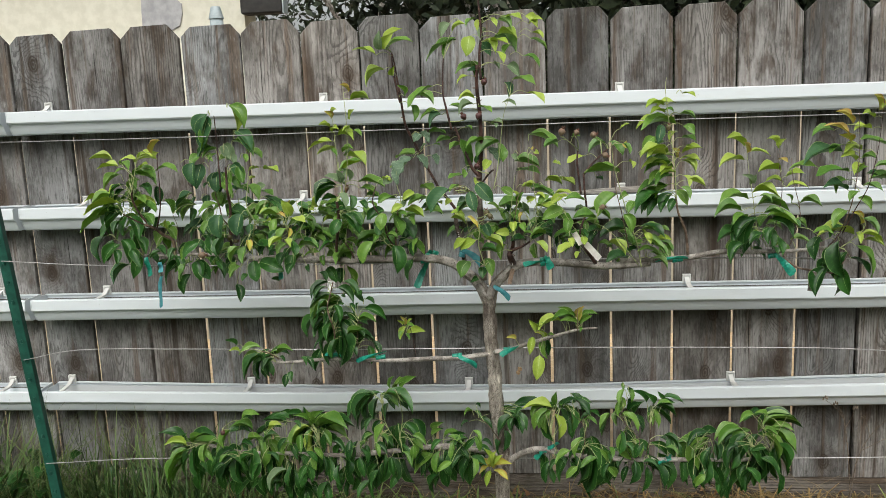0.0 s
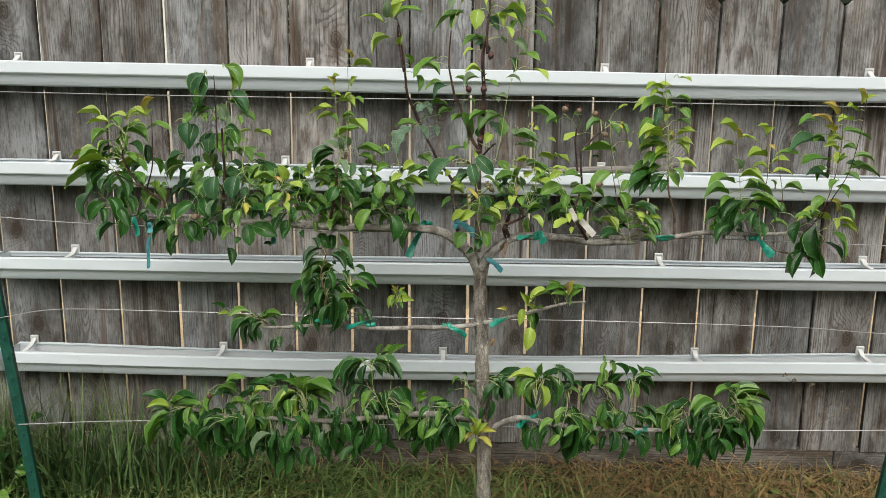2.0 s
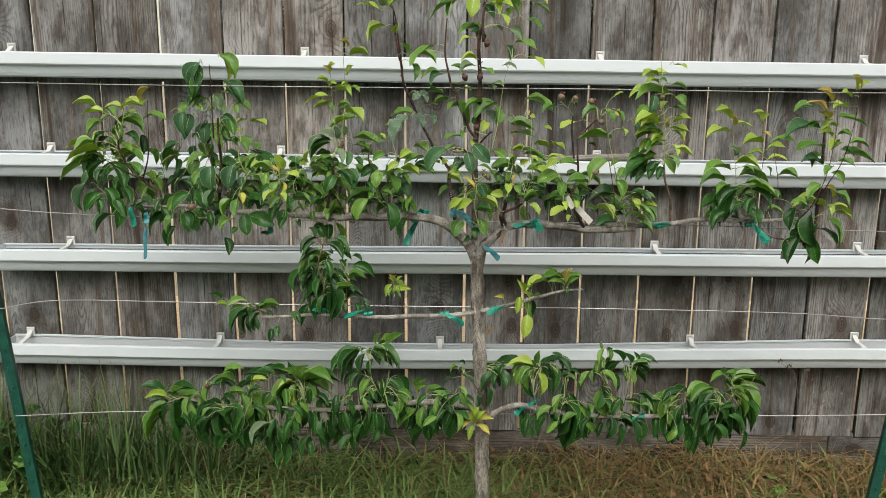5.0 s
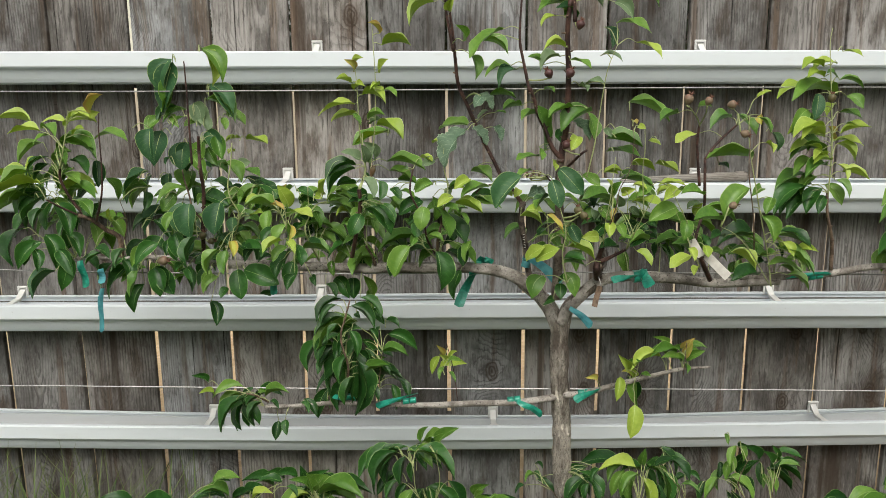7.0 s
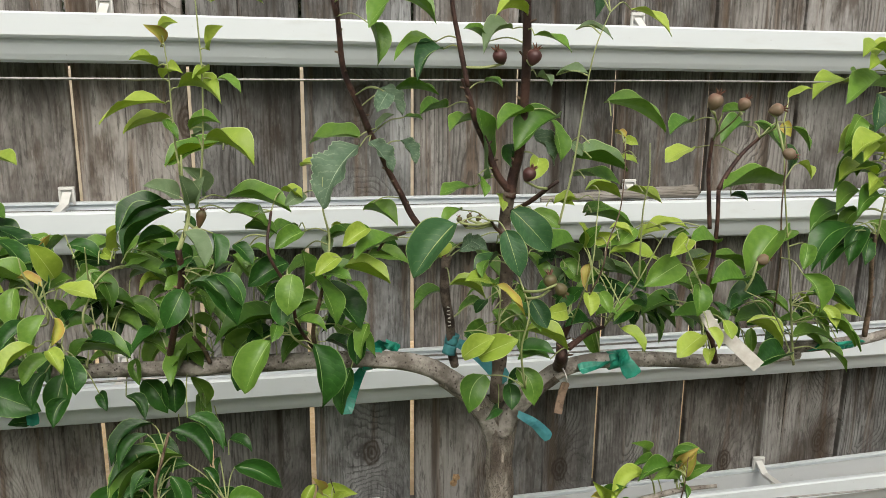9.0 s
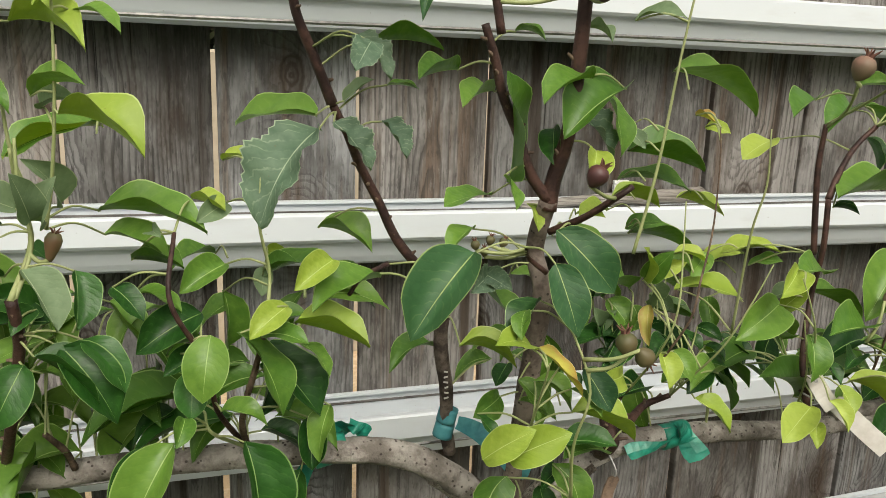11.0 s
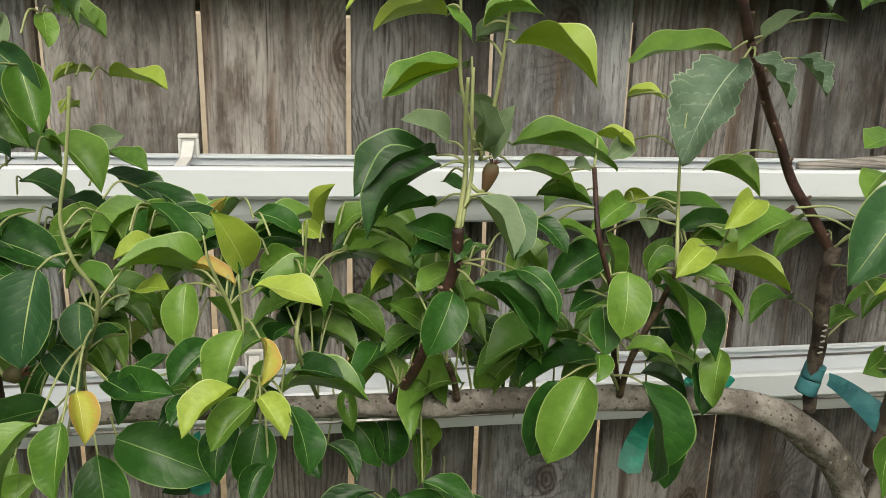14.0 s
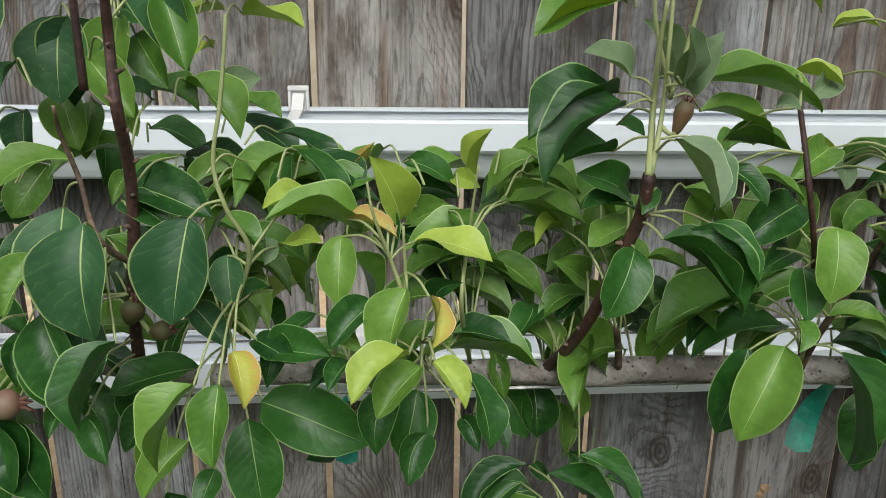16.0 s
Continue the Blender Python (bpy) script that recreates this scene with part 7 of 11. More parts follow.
leaf((-0.966, 2.162, 1.255), (-0.941, 2.144, 1.236), 0.42, "m", far=True)
leaf((-0.961, 2.19, 1.225), (-0.973, 2.172, 1.242), 0.5, "p", far=True)
leaf((-0.949, 2.18, 1.241), (-0.912, 2.162, 1.216), 0.42, "d", far=True)
leaf((-1.032, 2.186, 1.219), (-1.092, 2.168, 1.209), 0.3, "l", far=True)
leaf((-1.016, 2.167, 1.223), (-1.066, 2.149, 1.191), 0.42, "m", far=True)
leaf((-0.996, 2.16, 1.202), (-1.083, 2.142, 1.18), 0.22, "l", far=True)
leaf((-1.016, 2.175, 1.197), (-1.059, 2.157, 1.172), 0.36, "m", far=True)
leaf((-0.977, 2.188, 1.186), (-0.903, 2.17, 1.183), 0.33, "l", far=True)
leaf((-0.946, 2.159, 1.192), (-0.893, 2.141, 1.178), 0.3, "m", far=True)
leaf((-1.024, 2.187, 1.174), (-1.114, 2.169, 1.132), 0.22, "m", far=True)
leaf((-1.016, 2.2, 1.181), (-1.061, 2.182, 1.141), 0.42, "d", far=True)
leaf((-1.001, 2.195, 1.175), (-1.042, 2.177, 1.116), 0.42, "d", far=True)
leaf((-0.989, 2.196, 1.169), (-1.007, 2.178, 1.116), 0.45, "d", far=True)
leaf((-0.974, 2.159, 1.166), (-0.946, 2.141, 1.108), 0.42, "d", far=True)
leaf((-1.027, 2.187, 1.143), (-1.059, 2.169, 1.104), 0.45, "d", far=True)
leaf((-0.97, 2.198, 1.168), (-0.932, 2.18, 1.141), 0.42, "d", far=True)
leaf((-0.933, 2.153, 1.173), (-0.9, 2.135, 1.147), 0.45, "m", far=True)
leaf((-0.928, 2.171, 1.165), (-0.916, 2.153, 1.138), 0.5, "d", far=True)
leaf((-1.043, 2.171, 1.119), (-1.064, 2.153, 1.054), 0.42, "d", far=True)
leaf((-1.036, 2.183, 1.104), (-1.047, 2.165, 1.052), 0.5, "d", far=True)
leaf((-1.016, 2.178, 1.092), (-1.055, 2.16, 1.046), 0.5, "d", far=True)
leaf((-1.009, 2.18, 1.105), (-0.987, 2.162, 1.045), 0.42, "d", far=True)
leaf((-1.004, 2.194, 1.083), (-0.982, 2.176, 1.023), 0.42, "d", far=True)
leaf((-0.977, 2.159, 1.081), (-0.947, 2.141, 1.036), 0.5, "d", far=True)
leaf((-0.959, 2.161, 1.068), (-0.971, 2.143, 1.009), 0.42, "d", far=True)
leaf((-0.986, 2.157, 1.042), (-1.025, 2.139, 0.997), 0.33, "g", far=True)
leaf((-0.914, 2.165, 1.08), (-0.881, 2.147, 1.067), 0.45, "d", far=True)
leaf((-0.9, 2.162, 1.074), (-0.924, 2.144, 1.056), 0.38, "d", far=True)
leaf((-0.92, 2.195, 1.133), (-0.873, 2.177, 1.13), 0.36, "m", far=True)
leaf((-0.883, 2.189, 1.13), (-0.883, 2.171, 1.154), 0.36, "l", far=True)
leaf((-0.866, 2.155, 1.134), (-0.844, 2.137, 1.144), 0.36, "m", far=True)
leaf((-0.989, 2.182, 1.235), (-1.011, 2.164, 1.204), 0.4, "d", far=True)
leaf((-0.959, 2.165, 1.217), (-0.921, 2.147, 1.202), 0.38, "m", far=True)
leaf((-1.001, 2.173, 1.155), (-1.016, 2.155, 1.121), 0.42, "d", far=True)
leaf((-0.97, 2.175, 1.145), (-0.94, 2.157, 1.118), 0.42, "d", far=True)
leaf((-1.011, 2.18, 1.203), (-1.031, 2.162, 1.185), 0.38, "m", far=True)
leaf((-0.975, 2.177, 1.235), (-0.937, 2.159, 1.259), 0.38, "m", far=True)
leaf((-0.933, 2.167, 1.286), (-0.906, 2.149, 1.3), 0.36, "l", far=True)
leaf((-0.968, 2.16, 1.287), (-0.993, 2.142, 1.275), 0.36, "m", far=True)
leaf((-0.967, 2.174, 1.106), (-0.938, 2.156, 1.069), 0.42, "d", far=True)
leaf((-1.025, 2.165, 1.081), (-1.014, 2.147, 1.044), 0.45, "d", far=True)
leaf((-0.95, 2.184, 1.057), (-0.912, 2.166, 1.04), 0.4, "d", far=True)
leaf((-0.894, 2.191, 1.049), (-0.911, 2.173, 1.005), 0.4, "d", far=True)
leaf((-0.868, 2.176, 1.058), (-0.852, 2.158, 1.015), 0.42, "d", far=True)
leaf((-0.854, 2.163, 1.081), (-0.87, 2.145, 1.051), 0.42, "d", far=True)
leaf((0.153, 2.142, 0.887), (0.135, 2.124, 0.904), 0.4, "m", far=True)
leaf((0.159, 2.153, 0.889), (0.171, 2.135, 0.908), 0.36, "m", far=True)
leaf((0.164, 2.167, 0.876), (0.192, 2.149, 0.884), 0.32, "m", far=True)
leaf((0.181, 2.194, 0.874), (0.212, 2.176, 0.884), 0.317242, "m", far=True)
leaf((0.153, 2.156, 0.879), (0.153, 2.138, 0.867), 0.36, "m", far=True)
leaf((0.136, 2.173, 0.871), (0.103, 2.155, 0.886), 0.32, "m", far=True)
leaf((0.138, 2.201, 0.873), (0.115, 2.183, 0.902), 0.322489, "m", far=True)
leaf((0.081, 2.187, 0.821), (0.064, 2.169, 0.847), 0.4, "l", far=True)
leaf((0.085, 2.153, 0.838), (0.1, 2.135, 0.844), 0.32, "m", far=True)
leaf((0.074, 2.185, 0.825), (0.055, 2.167, 0.841), 0.32, "y", far=True)
leaf((0.08, 2.178, 0.823), (0.083, 2.16, 0.776), 0.336, "m", far=True)
leaf((0.071, 2.201, 0.818), (0.086, 2.183, 0.776), 0.387171, "d", far=True)
leaf((-0.663, 2.175, 0.794), (-0.701, 2.157, 0.767), 0.32, "m", far=True)
leaf((-0.658, 2.17, 0.811), (-0.711, 2.152, 0.799), 0.35743, "m", far=True)
leaf((-0.648, 2.145, 0.802), (-0.694, 2.127, 0.742), 0.304, "d", far=True)
leaf((-0.645, 2.207, 0.795), (-0.665, 2.189, 0.765), 0.346175, "d", far=True)
leaf((-0.654, 2.196, 0.784), (-0.678, 2.178, 0.721), 0.32, "d", far=True)
leaf((-0.652, 2.204, 0.77), (-0.658, 2.186, 0.724), 0.351516, "d", far=True)
leaf((-0.646, 2.195, 0.784), (-0.644, 2.177, 0.73), 0.304, "d", far=True)
leaf((-0.668, 2.199, 0.789), (-0.651, 2.181, 0.751), 0.283078, "d", far=True)
leaf((-0.634, 2.176, 0.793), (-0.614, 2.158, 0.806), 0.32, "m", far=True)
leaf((-0.623, 2.163, 0.783), (-0.646, 2.145, 0.757), 0.28, "d", far=True)
leaf((-0.636, 2.191, 0.779), (-0.658, 2.173, 0.772), 0.288777, "d", far=True)
leaf((-0.619, 2.176, 0.79), (-0.571, 2.158, 0.804), 0.28, "m", far=True)
leaf((-0.644, 2.21, 0.772), (-0.59, 2.192, 0.785), 0.287326, "d", far=True)
leaf((-0.605, 2.148, 0.791), (-0.584, 2.13, 0.784), 0.32, "d", far=True)
leaf((-0.546, 2.145, 0.79), (-0.528, 2.127, 0.775), 0.36, "d", far=True)
leaf((-0.547, 2.184, 0.781), (-0.521, 2.166, 0.753), 0.32, "d", far=True)
leaf((-0.53, 2.197, 0.777), (-0.498, 2.179, 0.765), 0.306736, "d", far=True)
leaf((-0.579, 2.158, 0.75), (-0.574, 2.14, 0.727), 0.56, "d", far=True)
leaf((-0.601, 2.197, 0.73), (-0.605, 2.179, 0.699), 0.56231, "d", far=True)
leaf((-0.707, 2.147, 0.805), (-0.729, 2.129, 0.815), 0.32, "l", far=True)
leaf((-0.736, 2.205, 0.805), (-0.759, 2.187, 0.827), 0.316047, "d", far=True)
leaf((-0.671, 2.148, 0.79), (-0.688, 2.13, 0.753), 0.32, "d", far=True)
leaf((-0.66, 2.193, 0.777), (-0.677, 2.175, 0.731), 0.362162, "d", far=True)
leaf((-0.666, 2.182, 0.772), (-0.667, 2.164, 0.727), 0.28, "d", far=True)
leaf((-0.654, 2.203, 0.77), (-0.635, 2.185, 0.729), 0.26509, "d", far=True)
leaf((-0.461, 2.18, 0.943), (-0.517, 2.162, 0.918), 0.304, "d", far=True)
leaf((-0.445, 2.208, 0.924), (-0.502, 2.19, 0.913), 0.283783, "d", far=True)
leaf((-0.44, 2.185, 0.935), (-0.517, 2.167, 0.883), 0.24, "m", far=True)
leaf((-0.454, 2.199, 0.918), (-0.521, 2.181, 0.867), 0.216444, "m", far=True)
leaf((-0.451, 2.157, 0.926), (-0.437, 2.139, 0.882), 0.36, "d", far=True)
leaf((-0.462, 2.182, 0.917), (-0.468, 2.164, 0.882), 0.364075, "d", far=True)
leaf((-0.417, 2.174, 0.923), (-0.403, 2.156, 0.899), 0.36, "d", far=True)
leaf((-0.401, 2.209, 0.918), (-0.403, 2.191, 0.905), 0.389861, "d", far=True)
leaf((-0.434, 2.194, 0.978), (-0.394, 2.176, 0.943), 0.264, "d", far=True)
leaf((-0.454, 2.2, 0.96), (-0.409, 2.182, 0.922), 0.255382, "d", far=True)
leaf((-0.471, 2.187, 0.888), (-0.512, 2.169, 0.848), 0.32, "d", far=True)
leaf((-0.482, 2.188, 0.879), (-0.516, 2.17, 0.838), 0.29133, "d", far=True)
leaf((-0.463, 2.182, 0.882), (-0.493, 2.164, 0.794), 0.264, "d", far=True)
leaf((-0.457, 2.2, 0.875), (-0.475, 2.182, 0.801), 0.245776, "d", far=True)
leaf((-0.45, 2.146, 0.884), (-0.468, 2.128, 0.835), 0.304, "d", far=True)
leaf((-0.437, 2.192, 0.886), (-0.443, 2.174, 0.841), 0.318718, "d", far=True)
leaf((-0.438, 2.158, 0.866), (-0.442, 2.14, 0.769), 0.24, "d", far=True)
leaf((-0.457, 2.185, 0.875), (-0.45, 2.167, 0.782), 0.265473, "d", far=True)
leaf((-0.435, 2.162, 0.858), (-0.424, 2.144, 0.792), 0.264, "d", far=True)
leaf((-0.422, 2.19, 0.867), (-0.422, 2.172, 0.8), 0.260214, "d", far=True)
leaf((-0.424, 2.163, 0.835), (-0.379, 2.145, 0.862), 0.304, "m", far=True)
leaf((-0.416, 2.197, 0.831), (-0.388, 2.179, 0.865), 0.275467, "m", far=True)
leaf((-0.42, 2.183, 0.822), (-0.354, 2.165, 0.828), 0.24, "d", far=True)
leaf((-0.434, 2.18, 0.834), (-0.367, 2.162, 0.829), 0.266153, "d", far=True)
leaf((-0.424, 2.163, 0.82), (-0.4, 2.145, 0.792), 0.32, "d", far=True)
leaf((-0.445, 2.206, 0.806), (-0.435, 2.188, 0.79), 0.358166, "d", far=True)
leaf((-0.485, 2.184, 0.889), (-0.515, 2.166, 0.888), 0.32, "m", far=True)
leaf((-0.464, 2.186, 0.893), (-0.487, 2.168, 0.888), 0.377698, "d", far=True)
leaf((-0.465, 2.191, 0.842), (-0.501, 2.173, 0.812), 0.304, "d", far=True)
leaf((-0.467, 2.195, 0.837), (-0.521, 2.177, 0.799), 0.328884, "d", far=True)
leaf((-0.394, 2.159, 0.882), (-0.344, 2.141, 0.882), 0.28, "m", far=True)
leaf((-0.415, 2.212, 0.867), (-0.376, 2.194, 0.862), 0.283869, "d", far=True)
leaf((-0.428, 2.193, 0.88), (-0.413, 2.175, 0.856), 0.36, "d", far=True)
leaf((-0.446, 2.196, 0.868), (-0.45, 2.178, 0.852), 0.341259, "d", far=True)
leaf((-0.37, 2.195, 0.819), (-0.345, 2.177, 0.785), 0.304, "d", far=True)
leaf((-0.379, 2.203, 0.803), (-0.371, 2.185, 0.758), 0.323107, "d", far=True)
leaf((-0.469, 2.183, 0.979), (-0.514, 2.165, 0.944), 0.28, "d", far=True)
leaf((-0.475, 2.178, 0.969), (-0.505, 2.16, 0.937), 0.311224, "d", far=True)
leaf((-0.47, 2.142, 0.944), (-0.487, 2.124, 0.917), 0.32, "d", far=True)
leaf((-0.499, 2.2, 0.941), (-0.513, 2.182, 0.913), 0.333744, "d", far=True)
leaf((-0.445, 2.157, 0.836), (-0.464, 2.139, 0.789), 0.28, "d", far=True)
leaf((-0.452, 2.189, 0.818), (-0.481, 2.171, 0.762), 0.307973, "d", far=True)
leaf((-0.41, 2.171, 0.863), (-0.378, 2.153, 0.842), 0.32, "d", far=True)
leaf((-0.407, 2.182, 0.871), (-0.394, 2.164, 0.845), 0.294348, "d", far=True)
leaf((-0.45, 2.152, 0.913), (-0.468, 2.134, 0.886), 0.36, "d", far=True)
leaf((-0.47, 2.176, 0.91), (-0.502, 2.158, 0.903), 0.333926, "d", far=True)
leaf((-0.276, 2.132, 0.876), (-0.285, 2.114, 0.893), 0.32, "l", far=True)
leaf((-0.271, 2.158, 0.862), (-0.247, 2.14, 0.872), 0.32, "m", far=True)
leaf((-0.278, 2.155, 0.855), (-0.286, 2.137, 0.838), 0.36, "m", far=True)
leaf((-0.267, 2.173, 0.865), (-0.254, 2.155, 0.885), 0.28, "l", far=True)
leaf((-0.269, 2.134, 0.853), (-0.256, 2.116, 0.841), 0.32, "m", far=True)
leaf((-0.878, 2.155, 0.543), (-0.931, 2.137, 0.556), 0.304, "l", far=True)
leaf((-0.898, 2.199, 0.542), (-0.964, 2.181, 0.571), 0.311086, "d", far=True)
leaf((-0.917, 2.241, 0.521), (-0.948, 2.223, 0.542), 0.340845, "d", far=True)
leaf((-0.876, 2.149, 0.537), (-0.916, 2.131, 0.523), 0.304, "m", far=True)
leaf((-0.912, 2.213, 0.519), (-0.946, 2.195, 0.51), 0.274903, "d", far=True)
leaf((-0.898, 2.222, 0.526), (-0.945, 2.204, 0.528), 0.269478, "m", far=True)
leaf((-0.886, 2.185, 0.522), (-0.948, 2.167, 0.448), 0.2, "m", far=True)
leaf((-0.9, 2.178, 0.506), (-0.942, 2.16, 0.425), 0.233756, "m", far=True)
leaf((-0.891, 2.209, 0.494), (-0.949, 2.191, 0.422), 0.182167, "m", far=True)
leaf((-0.88, 2.18, 0.528), (-0.896, 2.162, 0.459), 0.224, "d", far=True)
leaf((-0.861, 2.189, 0.537), (-0.867, 2.171, 0.458), 0.234734, "d", far=True)
leaf((-0.901, 2.228, 0.517), (-0.917, 2.21, 0.458), 0.207882, "d", far=True)
leaf((-0.869, 2.174, 0.543), (-0.788, 2.156, 0.55), 0.224, "m", far=True)
leaf((-0.885, 2.201, 0.532), (-0.807, 2.183, 0.557), 0.228685, "d", far=True)
leaf((-0.91, 2.232, 0.529), (-0.822, 2.214, 0.52), 0.257058, "m", far=True)
leaf((-0.87, 2.175, 0.546), (-0.835, 2.157, 0.577), 0.32, "m", far=True)
leaf((-0.879, 2.178, 0.549), (-0.855, 2.16, 0.558), 0.2905, "d", far=True)
leaf((-0.901, 2.204, 0.527), (-0.89, 2.186, 0.568), 0.344456, "d", far=True)
leaf((-0.855, 2.153, 0.544), (-0.853, 2.135, 0.466), 0.224, "d", far=True)
leaf((-0.846, 2.195, 0.537), (-0.848, 2.177, 0.454), 0.238305, "d", far=True)
leaf((-0.891, 2.212, 0.531), (-0.873, 2.194, 0.485), 0.19768, "d", far=True)
leaf((-0.704, 2.185, 0.574), (-0.759, 2.167, 0.593), 0.264, "m", far=True)
leaf((-0.731, 2.209, 0.565), (-0.762, 2.191, 0.578), 0.283949, "d", far=True)
leaf((-0.719, 2.212, 0.558), (-0.785, 2.194, 0.563), 0.280038, "d", far=True)
leaf((-0.727, 2.163, 0.614), (-0.671, 2.145, 0.637), 0.28, "m", far=True)
leaf((-0.741, 2.203, 0.589), (-0.701, 2.185, 0.609), 0.251259, "d", far=True)
leaf((-0.745, 2.213, 0.588), (-0.704, 2.195, 0.616), 0.332128, "m", far=True)
leaf((-0.732, 2.144, 0.534), (-0.784, 2.126, 0.469), 0.336, "d", far=True)
leaf((-0.766, 2.211, 0.518), (-0.811, 2.193, 0.435), 0.39759, "d", far=True)
leaf((-0.753, 2.22, 0.504), (-0.791, 2.202, 0.417), 0.34484, "d", far=True)
leaf((-0.749, 2.199, 0.502), (-0.772, 2.181, 0.428), 0.304, "d", far=True)
leaf((-0.727, 2.195, 0.512), (-0.763, 2.177, 0.454), 0.334624, "d", far=True)
leaf((-0.752, 2.234, 0.505), (-0.784, 2.216, 0.436), 0.298755, "d", far=True)
leaf((-0.729, 2.156, 0.521), (-0.727, 2.138, 0.443), 0.28, "d", far=True)
leaf((-0.765, 2.213, 0.504), (-0.781, 2.195, 0.448), 0.311739, "d", far=True)
leaf((-0.726, 2.226, 0.476), (-0.739, 2.208, 0.414), 0.285526, "d", far=True)
leaf((-0.722, 2.161, 0.527), (-0.687, 2.143, 0.476), 0.304, "d", far=True)
leaf((-0.718, 2.206, 0.516), (-0.669, 2.188, 0.458), 0.294253, "d", far=True)
leaf((-0.768, 2.235, 0.509), (-0.732, 2.217, 0.475), 0.270775, "d", far=True)
leaf((-0.747, 2.167, 0.524), (-0.8, 2.149, 0.496), 0.304, "d", far=True)
leaf((-0.73, 2.188, 0.504), (-0.804, 2.17, 0.487), 0.267253, "d", far=True)
leaf((-0.783, 2.214, 0.501), (-0.833, 2.196, 0.49), 0.342202, "d", far=True)
leaf((-0.694, 2.142, 0.544), (-0.693, 2.124, 0.46), 0.28, "d", far=True)
leaf((-0.715, 2.204, 0.512), (-0.696, 2.186, 0.419), 0.266645, "d", far=True)
leaf((-0.704, 2.23, 0.506), (-0.7, 2.212, 0.429), 0.259765, "d", far=True)
leaf((-0.69, 2.185, 0.55), (-0.673, 2.167, 0.478), 0.264, "m", far=True)
leaf((-0.67, 2.187, 0.551), (-0.637, 2.169, 0.471), 0.280718, "m", far=True)
leaf((-0.714, 2.214, 0.55), (-0.677, 2.196, 0.479), 0.264672, "m", far=True)
leaf((-0.672, 2.179, 0.577), (-0.661, 2.161, 0.53), 0.304, "m", far=True)
leaf((-0.683, 2.207, 0.547), (-0.68, 2.189, 0.51), 0.305128, "d", far=True)
leaf((-0.663, 2.224, 0.554), (-0.65, 2.206, 0.517), 0.312321, "m", far=True)
leaf((-0.721, 2.186, 0.541), (-0.677, 2.168, 0.562), 0.28, "m", far=True)
leaf((-0.739, 2.182, 0.536), (-0.7, 2.164, 0.54), 0.329028, "d", far=True)
leaf((-0.715, 2.242, 0.53), (-0.661, 2.224, 0.557), 0.268703, "d", far=True)
leaf((-0.65, 2.15, 0.589), (-0.607, 2.132, 0.612), 0.264, "l", far=True)
leaf((-0.663, 2.182, 0.584), (-0.638, 2.164, 0.585), 0.237539, "d", far=True)
leaf((-0.687, 2.215, 0.561), (-0.63, 2.197, 0.579), 0.298469, "d", far=True)
leaf((-0.771, 2.197, 0.519), (-0.79, 2.179, 0.474), 0.32, "d", far=True)
leaf((-0.797, 2.212, 0.521), (-0.823, 2.194, 0.48), 0.284714, "d", far=True)
leaf((-0.792, 2.206, 0.499), (-0.786, 2.188, 0.457), 0.344693, "d", far=True)
leaf((-0.779, 2.177, 0.544), (-0.799, 2.159, 0.519), 0.32, "m", far=True)
leaf((-0.798, 2.189, 0.55), (-0.801, 2.171, 0.543), 0.376077, "d", far=True)
leaf((-0.809, 2.21, 0.533), (-0.838, 2.192, 0.521), 0.294525, "m", far=True)
leaf((-0.679, 2.194, 0.506), (-0.664, 2.176, 0.449), 0.304, "d", far=True)
leaf((-0.704, 2.212, 0.509), (-0.668, 2.194, 0.433), 0.289365, "d", far=True)
leaf((-0.688, 2.227, 0.483), (-0.696, 2.209, 0.441), 0.337077, "d", far=True)
leaf((-0.593, 2.167, 0.615), (-0.638, 2.149, 0.627), 0.28, "d", far=True)
leaf((-0.6, 2.208, 0.601), (-0.627, 2.19, 0.625), 0.297002, "d", far=True)
leaf((-0.627, 2.243, 0.566), (-0.687, 2.225, 0.588), 0.262706, "d", far=True)
leaf((-0.585, 2.164, 0.608), (-0.561, 2.146, 0.594), 0.32, "d", far=True)
leaf((-0.614, 2.183, 0.536), (-0.638, 2.165, 0.482), 0.264, "m", far=True)
leaf((-0.637, 2.205, 0.545), (-0.65, 2.187, 0.473), 0.287551, "d", far=True)
leaf((-0.643, 2.219, 0.518), (-0.679, 2.201, 0.467), 0.257661, "d", far=True)
leaf((-0.591, 2.15, 0.558), (-0.612, 2.132, 0.531), 0.304, "m", far=True)
leaf((-0.61, 2.205, 0.531), (-0.614, 2.187, 0.488), 0.345346, "m", far=True)
leaf((-0.621, 2.235, 0.537), (-0.63, 2.217, 0.519), 0.327301, "m", far=True)
leaf((-0.607, 2.158, 0.477), (-0.658, 2.14, 0.428), 0.264, "p", far=True)
leaf((-0.613, 2.177, 0.467), (-0.643, 2.159, 0.417), 0.267428, "d", far=True)
leaf((-0.626, 2.219, 0.435), (-0.696, 2.201, 0.372), 0.262682, "d", far=True)
leaf((-0.593, 2.152, 0.493), (-0.609, 2.134, 0.447), 0.304, "d", far=True)
leaf((-0.601, 2.194, 0.459), (-0.599, 2.176, 0.41), 0.300344, "d", far=True)
leaf((-0.613, 2.219, 0.468), (-0.612, 2.201, 0.421), 0.279889, "d", far=True)
leaf((-0.583, 2.176, 0.515), (-0.566, 2.158, 0.456), 0.288, "d", far=True)
leaf((-0.604, 2.195, 0.523), (-0.598, 2.177, 0.491), 0.300492, "d", far=True)
leaf((-0.585, 2.239, 0.474), (-0.55, 2.221, 0.417), 0.313419, "d", far=True)
